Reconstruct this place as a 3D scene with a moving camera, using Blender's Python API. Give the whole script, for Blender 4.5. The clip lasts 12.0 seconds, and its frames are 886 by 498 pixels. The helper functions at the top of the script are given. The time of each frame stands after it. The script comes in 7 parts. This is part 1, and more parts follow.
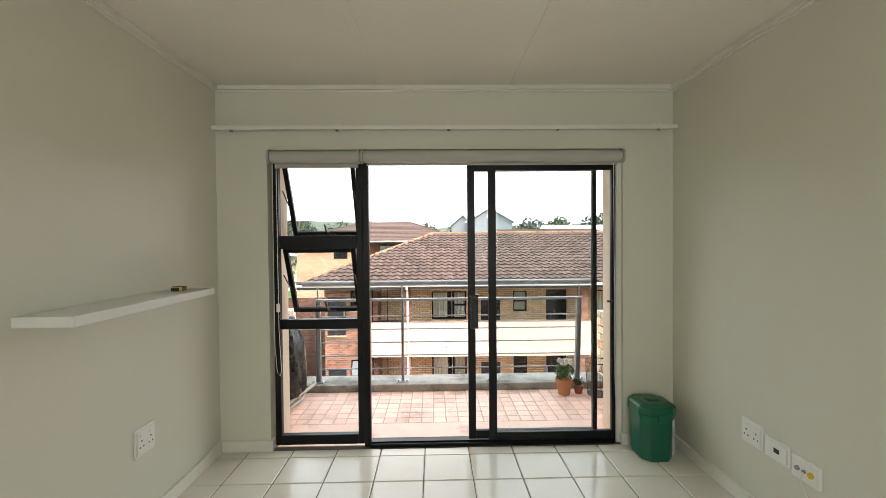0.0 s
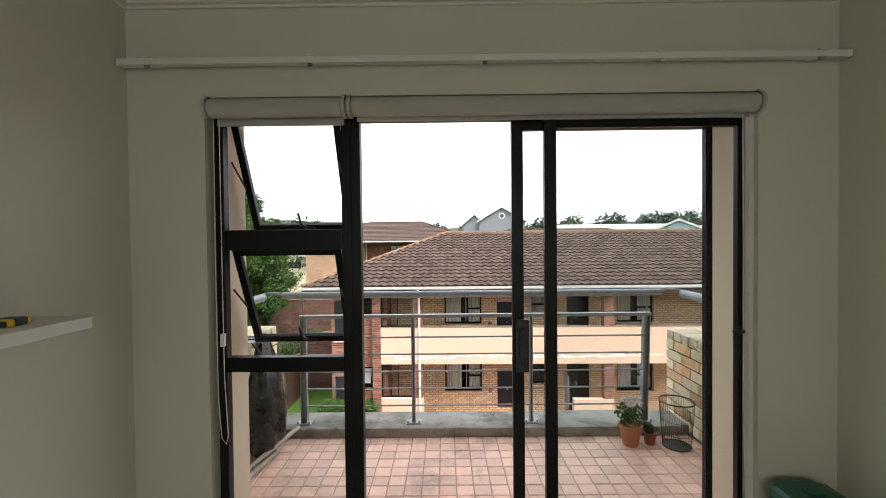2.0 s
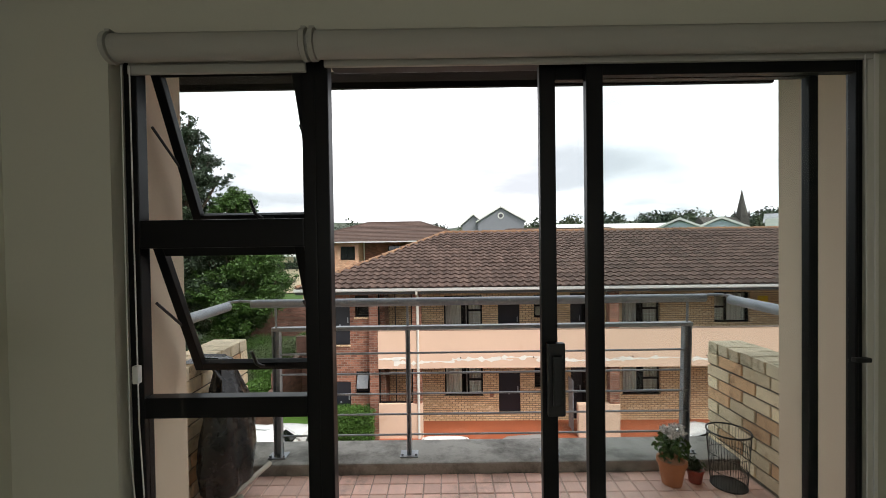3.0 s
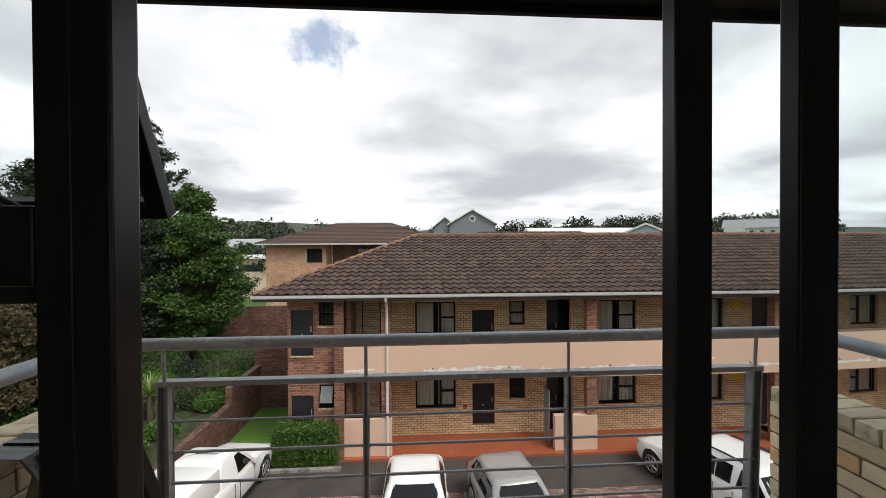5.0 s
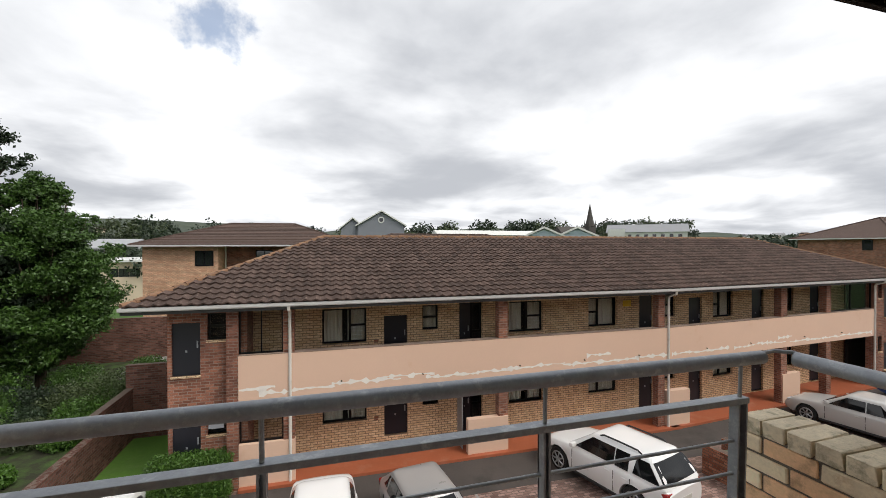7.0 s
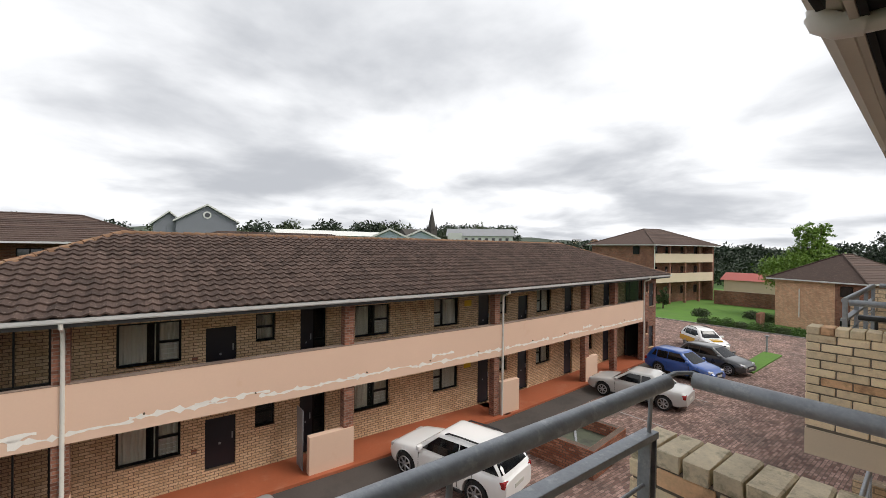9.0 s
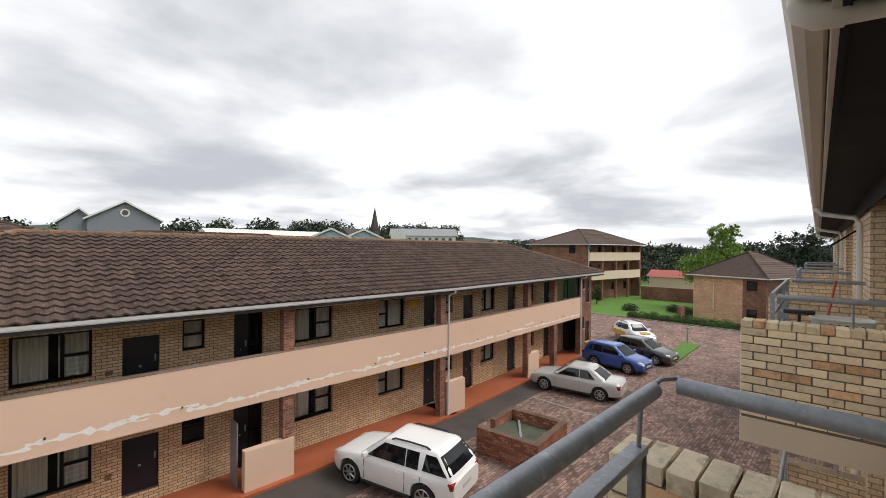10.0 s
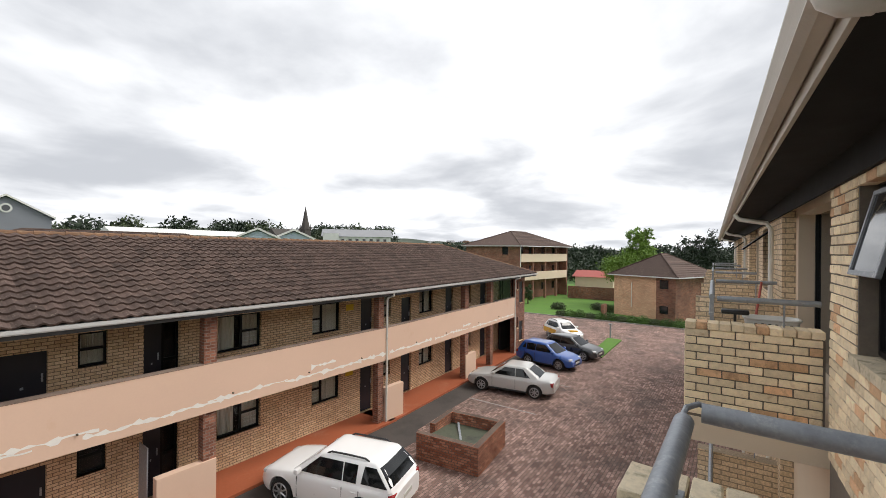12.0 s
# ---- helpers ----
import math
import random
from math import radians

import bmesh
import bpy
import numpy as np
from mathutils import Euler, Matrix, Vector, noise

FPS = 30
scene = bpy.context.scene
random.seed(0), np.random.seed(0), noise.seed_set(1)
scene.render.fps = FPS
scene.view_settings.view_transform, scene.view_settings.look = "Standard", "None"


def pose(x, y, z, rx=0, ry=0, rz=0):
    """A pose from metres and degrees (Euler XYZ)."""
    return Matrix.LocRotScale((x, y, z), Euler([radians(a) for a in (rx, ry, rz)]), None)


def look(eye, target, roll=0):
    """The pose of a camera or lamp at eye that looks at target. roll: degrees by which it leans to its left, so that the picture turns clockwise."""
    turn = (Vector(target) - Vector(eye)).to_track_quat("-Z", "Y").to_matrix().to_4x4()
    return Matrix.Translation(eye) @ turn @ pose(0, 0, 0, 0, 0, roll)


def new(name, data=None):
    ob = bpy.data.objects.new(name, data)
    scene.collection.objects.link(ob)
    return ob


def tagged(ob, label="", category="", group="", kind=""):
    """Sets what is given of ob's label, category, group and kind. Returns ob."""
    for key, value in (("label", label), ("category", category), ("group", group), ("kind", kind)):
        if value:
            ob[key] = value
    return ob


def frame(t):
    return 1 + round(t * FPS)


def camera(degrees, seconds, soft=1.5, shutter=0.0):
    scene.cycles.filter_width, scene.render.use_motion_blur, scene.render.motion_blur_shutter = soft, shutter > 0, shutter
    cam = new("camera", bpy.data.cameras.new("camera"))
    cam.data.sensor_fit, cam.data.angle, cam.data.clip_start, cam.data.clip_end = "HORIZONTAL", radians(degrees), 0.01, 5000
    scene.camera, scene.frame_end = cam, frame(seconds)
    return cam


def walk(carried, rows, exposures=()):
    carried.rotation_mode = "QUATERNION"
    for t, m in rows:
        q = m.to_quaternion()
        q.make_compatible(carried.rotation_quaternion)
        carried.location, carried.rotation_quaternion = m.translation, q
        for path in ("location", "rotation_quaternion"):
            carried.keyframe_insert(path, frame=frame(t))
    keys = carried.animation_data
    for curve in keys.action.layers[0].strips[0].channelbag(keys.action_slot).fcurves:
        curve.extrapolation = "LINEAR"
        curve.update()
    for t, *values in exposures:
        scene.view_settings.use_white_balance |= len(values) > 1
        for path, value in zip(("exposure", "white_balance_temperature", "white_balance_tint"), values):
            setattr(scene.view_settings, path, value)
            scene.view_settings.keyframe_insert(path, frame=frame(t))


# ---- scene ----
# ---- camera ----
cam = camera(93.6, 12.0, soft=0.85)
PATH = [
    (0, look((-0.001, -0.62, 1.473), (0.043, 1.379, 1.439), -0.5)),
    (0.5, look((-0.015, -0.397, 1.471), (0.035, 1.602, 1.433), -0.5)),
    (1, look((-0.025, -0.117, 1.476), (0.019, 1.883, 1.439), -0.5)),
    (1.5, look((-0.06, 0.163, 1.465), (-0.023, 2.163, 1.428), -0.6)),
    (2, look((-0.075, 0.43, 1.459), (-0.084, 2.43, 1.426), -0.6)),
    (2.5, look((-0.079, 0.709, 1.437), (-0.088, 2.709, 1.405), -0.7)),
    (4.3, look((-0.113, 1.59, 1.447), (-0.072, 3.589, 1.417), -0.5)),
    (4.5, look((-0.11, 1.667, 1.457), (-0.047, 3.666, 1.433), -0.1)),
    (5, look((-0.113, 1.858, 1.477), (0.022, 3.853, 1.455), -0.3)),
    (5.5, look((-0.13, 2.037, 1.479), (0.091, 4.025, 1.455), -0.1)),
    (6, look((-0.142, 2.174, 1.493), (0.182, 4.147, 1.472), -0.1)),
    (6.5, look((-0.151, 2.288, 1.503), (0.286, 4.24, 1.484), -0.1)),
    (7, look((-0.17, 2.44, 1.525), (0.396, 4.358, 1.509), -0.1)),
    (9, look((0.02, 3.042, 1.541), (1.238, 4.628, 1.534), 0.7)),
    (9.5, look((0.042, 3.177, 1.55), (1.381, 4.663, 1.543), 0.6)),
    (10, look((0.098, 3.275, 1.534), (1.52, 4.681, 1.529), 0.5)),
    (10.5, look((0.156, 3.382, 1.533), (1.64, 4.722, 1.53), 0.5)),
    (11, look((0.206, 3.489, 1.539), (1.746, 4.765, 1.539), 0.6)),
    (11.5, look((0.222, 3.57, 1.544), (1.803, 4.794, 1.545), 0.6)),
    (12, look((0.223, 3.635, 1.549), (1.848, 4.801, 1.553), 0.6)),
]
EXPOSURES = [(0.0, 2.17), (1.0, 1.9), (2.0, 1.36), (2.7, 0.92), (4.4, 0.25), (5.5, 0.12), (9.0, 0.10), (11.0, 0.22), (12.0, 0.27)]
walk(cam, PATH, EXPOSURES)

# ---- world and sun ----
SUN_EL, SUN_AZ = radians(51.6), radians(138)
world = bpy.data.worlds.new("sky")
scene.world = world
world.use_nodes = True
wt = world.node_tree
wt.nodes.clear()


def wnode(kind, **values):
    n = wt.nodes.new(kind)
    for k, v in values.items():
        n.inputs[k].default_value = v
    return n


sky = wt.nodes.new("ShaderNodeTexSky")
sky.sky_type, sky.sun_disc = "NISHITA", False
sky.sun_elevation, sky.sun_rotation = SUN_EL, SUN_AZ
dim = wt.nodes.new("ShaderNodeVectorMath")
dim.operation = "SCALE"
dim.inputs["Scale"].default_value = 0.15
wt.links.new(sky.outputs[0], dim.inputs[0])
coord = wt.nodes.new("ShaderNodeTexCoord")
# clouds lie on a flat layer: direction divided by its height
sep = wt.nodes.new("ShaderNodeSeparateXYZ")
wt.links.new(coord.outputs["Generated"], sep.inputs[0])
lift = wt.nodes.new("ShaderNodeMath")
lift.operation = "ADD"
lift.inputs[1].default_value = 0.17
wt.links.new(sep.outputs[2], lift.inputs[0])
high = wt.nodes.new("ShaderNodeMath")
high.operation = "MAXIMUM"
high.inputs[1].default_value = 0.1
wt.links.new(lift.outputs[0], high.inputs[0])
flat = wt.nodes.new("ShaderNodeVectorMath")
flat.operation = "DIVIDE"
comb = wt.nodes.new("ShaderNodeCombineXYZ")
for i in range(3):
    wt.links.new(high.outputs[0], comb.inputs[i])
wt.links.new(coord.outputs["Generated"], flat.inputs[0])
wt.links.new(comb.outputs[0], flat.inputs[1])
shift = wt.nodes.new("ShaderNodeVectorMath")
shift.operation = "MULTIPLY_ADD"
shift.inputs[1].default_value = (1.0, 1.0, 0.0)
shift.inputs[2].default_value = (3.1, 1.7, 0.0)
wt.links.new(flat.outputs[0], shift.inputs[0])


def cloud_noise(scale, detail, rough, lo, hi, seed):
    n = wnode("ShaderNodeTexNoise", Scale=scale, Detail=detail, Roughness=rough, Distortion=0.3)
    n.noise_dimensions = "4D"
    n.inputs["W"].default_value = seed
    wt.links.new(shift.outputs[0], n.inputs["Vector"])
    r = wt.nodes.new("ShaderNodeMapRange")
    r.interpolation_type = "SMOOTHSTEP"
    r.inputs["From Min"].default_value, r.inputs["From Max"].default_value = lo, hi
    wt.links.new(n.outputs["Fac"], r.inputs["Value"])
    return r


cover = cloud_noise(0.9, 8, 0.55, 0.22, 0.30, 2.0)
shade = cloud_noise(0.95, 7, 0.5, 0.33, 0.67, 7.3)
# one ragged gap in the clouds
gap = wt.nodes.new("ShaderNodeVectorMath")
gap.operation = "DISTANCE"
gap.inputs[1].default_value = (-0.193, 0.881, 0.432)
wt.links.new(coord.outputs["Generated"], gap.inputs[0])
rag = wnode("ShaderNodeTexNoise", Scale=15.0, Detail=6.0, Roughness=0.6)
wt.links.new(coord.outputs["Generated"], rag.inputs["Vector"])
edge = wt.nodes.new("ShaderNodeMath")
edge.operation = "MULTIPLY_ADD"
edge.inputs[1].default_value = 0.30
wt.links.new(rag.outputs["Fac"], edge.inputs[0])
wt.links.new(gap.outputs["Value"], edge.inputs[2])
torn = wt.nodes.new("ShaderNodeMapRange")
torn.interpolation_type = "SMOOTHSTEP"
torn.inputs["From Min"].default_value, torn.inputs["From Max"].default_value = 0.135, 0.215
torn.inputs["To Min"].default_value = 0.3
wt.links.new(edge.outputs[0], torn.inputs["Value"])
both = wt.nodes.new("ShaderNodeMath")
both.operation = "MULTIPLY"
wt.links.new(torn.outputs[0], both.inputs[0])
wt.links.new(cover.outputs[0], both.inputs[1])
cloud = wt.nodes.new("ShaderNodeMix")
cloud.data_type = "RGBA"
cloud.inputs["A"].default_value = (1.14, 1.15, 1.17, 1)
cloud.inputs["B"].default_value = (0.52, 0.54, 0.58, 1)
wt.links.new(shade.outputs[0], cloud.inputs["Factor"])
mixed = wt.nodes.new("ShaderNodeMix")
mixed.data_type = "RGBA"
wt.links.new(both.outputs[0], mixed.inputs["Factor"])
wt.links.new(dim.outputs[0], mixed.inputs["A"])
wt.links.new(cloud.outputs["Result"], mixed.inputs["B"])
back = wt.nodes.new("ShaderNodeBackground")
back.inputs["Strength"].default_value = 1.0
wt.links.new(mixed.outputs["Result"], back.inputs["Color"])
wout = wt.nodes.new("ShaderNodeOutputWorld")
wt.links.new(back.outputs[0], wout.inputs[0])

sun = new("sun", bpy.data.lights.new("sun", "SUN"))
sun.data.energy, sun.data.angle, sun.data.color = 2.2, radians(30), (1.0, 0.96, 0.90)
sun.matrix_basis = look((18, -20, 34), (0, 0, 0))

# area lamp added behind the viewer to brighten the room; no known source
fill_lamp = new("kitchen_window_light", bpy.data.lights.new("kitchen_window_light", "AREA"))
fill_lamp.data.shape, fill_lamp.data.size, fill_lamp.data.size_y = "RECTANGLE", 2.6, 1.3
fill_lamp.data.energy, fill_lamp.data.color = 10.0, (0.94, 0.985, 0.98)
fill_lamp.matrix_basis = look((0.1, -3.66, 1.45), (0.1, 2.0, 1.45))

# ---- materials ----
def mat(name, color, rough=0.6, metal=0.0, vary=0.12, scale=6.0, fine=60.0, bump=0.15, dirt=None, dirt_amount=0.0,
        dirt_scale=2.0, random_value=0.0, spec=0.5, coat=0.0):
    """A plain procedural surface: base colour with coarse and fine variation, stains, bump, change from piece to piece."""
    m = bpy.data.materials.new(name)
    m.use_nodes = True
    t = m.node_tree
    b = t.nodes["Principled BSDF"]
    b.inputs["Roughness"].default_value, b.inputs["Metallic"].default_value = rough, metal
    b.inputs["Specular IOR Level"].default_value = spec
    b.inputs["Coat Weight"].default_value = coat
    b.inputs["Coat Roughness"].default_value = 0.05
    geo = t.nodes.new("ShaderNodeNewGeometry")

    def noise_at(s, detail=4.0, rough_n=0.55):
        n = t.nodes.new("ShaderNodeTexNoise")
        n.inputs["Scale"].default_value, n.inputs["Detail"].default_value = s, detail
        n.inputs["Roughness"].default_value = rough_n
        t.links.new(geo.outputs["Position"], n.inputs["Vector"])
        return n

    def math_node(op, a, bb):
        n = t.nodes.new("ShaderNodeMath")
        n.operation = op
        for i, v in enumerate((a, bb)):
            if isinstance(v, (int, float)):
                n.inputs[i].default_value = v
            else:
                t.links.new(v, n.inputs[i])
        return n.outputs[0]

    coarse, grain = noise_at(scale), noise_at(fine, 3)
    value = math_node("ADD", math_node("MULTIPLY", coarse.outputs["Fac"], vary * 2.0), 1.0 - vary)
    value = math_node("ADD", value, math_node("MULTIPLY", math_node("SUBTRACT", grain.outputs["Fac"], 0.5), vary))
    if random_value:
        info = t.nodes.new("ShaderNodeObjectInfo")
        value = math_node("ADD", value, math_node("MULTIPLY", math_node("SUBTRACT", info.outputs["Random"], 0.5), random_value))
        value = math_node("ADD", value, math_node("MULTIPLY", math_node("SUBTRACT", geo.outputs["Random Per Island"], 0.5), random_value))
    hsv = t.nodes.new("ShaderNodeHueSaturation")
    hsv.inputs["Color"].default_value = (*color, 1)
    t.links.new(value, hsv.inputs["Value"])
    out = hsv.outputs[0]
    if dirt:
        d = noise_at(dirt_scale, 8, 0.68)
        r = t.nodes.new("ShaderNodeMapRange")
        r.inputs["From Min"].default_value, r.inputs["From Max"].default_value = 0.62 - 0.3 * dirt_amount, 0.78 - 0.2 * dirt_amount
        r.inputs["To Max"].default_value = min(1.0, 0.5 + dirt_amount)
        t.links.new(d.outputs["Fac"], r.inputs["Value"])
        mx = t.nodes.new("ShaderNodeMix")
        mx.data_type = "RGBA"
        mx.inputs["B"].default_value = (*dirt, 1)
        t.links.new(out, mx.inputs["A"])
        t.links.new(r.outputs[0], mx.inputs["Factor"])
        out = mx.outputs["Result"]
    t.links.new(out, b.inputs["Base Color"])
    rv = math_node("ADD", math_node("MULTIPLY", math_node("SUBTRACT", coarse.outputs["Fac"], 0.5), 0.25), rough)
    t.links.new(rv, b.inputs["Roughness"])
    if bump:
        bp = t.nodes.new("ShaderNodeBump")
        bp.inputs["Strength"].default_value, bp.inputs["Distance"].default_value = bump, 0.006
        t.links.new(grain.outputs["Fac"], bp.inputs["Height"])
        t.links.new(bp.outputs[0], b.inputs["Normal"])
    return m


def brick_mat(name, c1, c2, mortar, width=0.232, row=0.085, joint=0.010, spread=0.35, horizontal=False, bump=0.5, blotch=0.25,
              extra=None, extra_amount=0.0):
    """Brickwork at real size on any upright wall, or on the ground."""
    m = bpy.data.materials.new(name)
    m.use_nodes = True
    t = m.node_tree
    b = t.nodes["Principled BSDF"]
    b.inputs["Roughness"].default_value = 0.88
    b.inputs["Specular IOR Level"].default_value = 0.25
    geo = t.nodes.new("ShaderNodeNewGeometry")
    vec = t.nodes.new("ShaderNodeCombineXYZ")
    ps = t.nodes.new("ShaderNodeSeparateXYZ")
    t.links.new(geo.outputs["Position"], ps.inputs[0])
    if horizontal:
        t.links.new(ps.outputs[0], vec.inputs[0])
        t.links.new(ps.outputs[1], vec.inputs[1])
    else:
        cr = t.nodes.new("ShaderNodeVectorMath")
        cr.operation = "CROSS_PRODUCT"
        cr.inputs[0].default_value = (0, 0, 1)
        t.links.new(geo.outputs["True Normal"], cr.inputs[1])
        dt = t.nodes.new("ShaderNodeVectorMath")
        dt.operation = "DOT_PRODUCT"
        t.links.new(cr.outputs[0], dt.inputs[0])
        t.links.new(geo.outputs["Position"], dt.inputs[1])
        t.links.new(dt.outputs["Value"], vec.inputs[0])
        t.links.new(ps.outputs[2], vec.inputs[1])
    wob = t.nodes.new("ShaderNodeTexNoise")
    wob.inputs["Scale"].default_value, wob.inputs["Detail"].default_value = 9.0, 2.0
    t.links.new(geo.outputs["Position"], wob.inputs["Vector"])
    wv = t.nodes.new("ShaderNodeVectorMath")
    wv.operation = "MULTIPLY_ADD"
    wv.inputs[1].default_value = (0.012, 0.012, 0)
    t.links.new(wob.outputs["Color"], wv.inputs[0])
    t.links.new(vec.outputs[0], wv.inputs[2])
    br = t.nodes.new("ShaderNodeTexBrick")
    br.inputs["Scale"].default_value = 1.0
    br.inputs["Brick Width"].default_value, br.inputs["Row Height"].default_value = width, row
    br.inputs["Mortar Size"].default_value, br.inputs["Mortar Smooth"].default_value = joint, 0.2
    br.inputs["Color1"].default_value, br.inputs["Color2"].default_value = (*c1, 1), (*c2, 1)
    br.inputs["Mortar"].default_value = (*mortar, 1)
    br.inputs["Bias"].default_value = -0.1
    t.links.new(wv.outputs[0], br.inputs["Vector"])
    big = t.nodes.new("ShaderNodeTexNoise")
    big.inputs["Scale"].default_value, big.inputs["Detail"].default_value = 0.9, 8.0
    big.inputs["Roughness"].default_value = 0.65
    t.links.new(geo.outputs["Position"], big.inputs["Vector"])
    rg = t.nodes.new("ShaderNodeMapRange")
    rg.inputs["From Min"].default_value, rg.inputs["From Max"].default_value = 0.25, 0.75
    rg.inputs["To Min"].default_value, rg.inputs["To Max"].default_value = 1 - blotch, 1 + blotch
    t.links.new(big.outputs["Fac"], rg.inputs["Value"])
    gr = t.nodes.new("ShaderNodeTexNoise")
    gr.inputs["Scale"].default_value, gr.inputs["Detail"].default_value = 30.0, 4.0
    t.links.new(geo.outputs["Position"], gr.inputs["Vector"])
    rg2 = t.nodes.new("ShaderNodeMapRange")
    rg2.inputs["From Min"].default_value, rg2.inputs["From Max"].default_value = 0.3, 0.7
    rg2.inputs["To Min"].default_value, rg2.inputs["To Max"].default_value = 0.8, 1.2
    t.links.new(gr.outputs["Fac"], rg2.inputs["Value"])
    ml = t.nodes.new("ShaderNodeMath")
    ml.operation = "MULTIPLY"
    t.links.new(rg.outputs[0], ml.inputs[0])
    t.links.new(rg2.outputs[0], ml.inputs[1])
    hs = t.nodes.new("ShaderNodeHueSaturation")
    t.links.new(br.outputs["Color"], hs.inputs["Color"])
    t.links.new(ml.outputs[0], hs.inputs["Value"])
    out = hs.outputs[0]
    if extra:
        n2 = t.nodes.new("ShaderNodeTexNoise")
        n2.inputs["Scale"].default_value, n2.inputs["Detail"].default_value = 0.5, 9.0
        n2.inputs["Roughness"].default_value = 0.7
        t.links.new(geo.outputs["Position"], n2.inputs["Vector"])
        r3 = t.nodes.new("ShaderNodeMapRange")
        r3.inputs["From Min"].default_value, r3.inputs["From Max"].default_value = 0.48, 0.66
        r3.inputs["To Max"].default_value = extra_amount
        t.links.new(n2.outputs["Fac"], r3.inputs["Value"])
        mx = t.nodes.new("ShaderNodeMix")
        mx.data_type = "RGBA"
        mx.inputs["B"].default_value = (*extra, 1)
        t.links.new(out, mx.inputs["A"])
        t.links.new(r3.outputs[0], mx.inputs["Factor"])
        out = mx.outputs["Result"]
    t.links.new(out, b.inputs["Base Color"])
    bp = t.nodes.new("ShaderNodeBump")
    bp.inputs["Strength"].default_value, bp.inputs["Distance"].default_value = bump, 0.012
    inv = t.nodes.new("ShaderNodeMath")
    inv.operation = "MULTIPLY_ADD"
    inv.inputs[1].default_value, inv.inputs[2].default_value = -1.0, 1.0
    t.links.new(br.outputs["Fac"], inv.inputs[0])
    ad = t.nodes.new("ShaderNodeMath")
    ad.operation = "ADD"
    t.links.new(inv.outputs[0], ad.inputs[0])
    t.links.new(gr.outputs["Fac"], ad.inputs[1])
    t.links.new(ad.outputs[0], bp.inputs["Height"])
    t.links.new(bp.outputs[0], b.inputs["Normal"])
    return m


def glass_mat(name, tint=(0.95, 0.97, 0.97), rough=0.0):
    """Thin window glass: mostly clear, glossy at a slant."""
    m = bpy.data.materials.new(name)
    m.use_nodes = True
    t = m.node_tree
    t.nodes.clear()
    o = t.nodes.new("ShaderNodeOutputMaterial")
    mix = t.nodes.new("ShaderNodeMixShader")
    tr = t.nodes.new("ShaderNodeBsdfTransparent")
    tr.inputs[0].default_value = (*tint, 1)
    gl = t.nodes.new("ShaderNodeBsdfGlossy")
    gl.inputs["Roughness"].default_value = rough
    lw = t.nodes.new("ShaderNodeLayerWeight")
    pw = t.nodes.new("ShaderNodeMath")
    pw.operation = "POWER"
    pw.inputs[1].default_value = 5.0
    t.links.new(lw.outputs["Facing"], pw.inputs[0])
    fr = t.nodes.new("ShaderNodeMath")
    fr.operation = "MULTIPLY_ADD"
    fr.inputs[1].default_value, fr.inputs[2].default_value = 0.6, 0.012
    t.links.new(pw.outputs[0], fr.inputs[0])
    t.links.new(fr.outputs[0], mix.inputs[0])
    t.links.new(tr.outputs[0], mix.inputs[1])
    t.links.new(gl.outputs[0], mix.inputs[2])
    t.links.new(mix.outputs[0], o.inputs[0])
    return m


M_WALL = mat("cream_wall_paint", (0.64, 0.628, 0.53), 0.6, vary=0.035, scale=1.3, fine=90, bump=0.06)
M_CEIL = mat("ceiling_paint", (0.74, 0.71, 0.63), 0.75, vary=0.02, scale=1.0, fine=70, bump=0.05)
M_TRIM = mat("white_trim_paint", (0.74, 0.72, 0.65), 0.45, vary=0.04, scale=5, fine=80, bump=0.05)
M_WHITE = mat("white_plastic", (0.78, 0.77, 0.73), 0.35, vary=0.03, bump=0.0)
M_SHELF = mat("white_shelf_laminate", (0.72, 0.72, 0.68), 0.4, vary=0.03, bump=0.03)
M_TILE = mat("ivory_floor_tile", (0.72, 0.68, 0.59), 0.16, vary=0.05, scale=5, fine=45, bump=0.03, random_value=0.05)
M_GROUT = mat("dark_grout", (0.12, 0.105, 0.085), 0.9, vary=0.2, scale=12)
M_FRAME = mat("dark_bronze_frame", (0.004, 0.004, 0.0045), 0.36, spec=0.25, vary=0.2, bump=0.02)
M_BLACK = mat("black_plastic", (0.012, 0.012, 0.013), 0.4, vary=0.1, bump=0.02)
M_BLIND = mat("grey_roller_blind", (0.44, 0.43, 0.385), 0.8, vary=0.05, scale=8, fine=220, bump=0.12)
M_GLASS = glass_mat("clear_glass")
M_GREEN = mat("green_plastic", (0.006, 0.105, 0.055), 0.32, vary=0.1, bump=0.03)
M_STICK = mat("pale_sticker", (0.55, 0.62, 0.68), 0.5, vary=0.25, scale=30)
M_YELLOW = mat("yellow_plastic", (0.75, 0.50, 0.02), 0.4, vary=0.05)
M_TERRA = mat("terracotta_tile", (0.84, 0.56, 0.46), 0.55, vary=0.16, scale=7, fine=50, bump=0.15, random_value=0.26,
              dirt=(0.16, 0.10, 0.075), dirt_amount=0.25, dirt_scale=2.2)
M_TGROUT = mat("weathered_grout", (0.48, 0.36, 0.29), 0.95, vary=0.25, scale=9)
M_CONC = mat("weathered_concrete", (0.33, 0.32, 0.29), 0.9, vary=0.2, scale=4, fine=55, bump=0.4, dirt=(0.07, 0.065, 0.055),
             dirt_amount=0.55, dirt_scale=3.0)
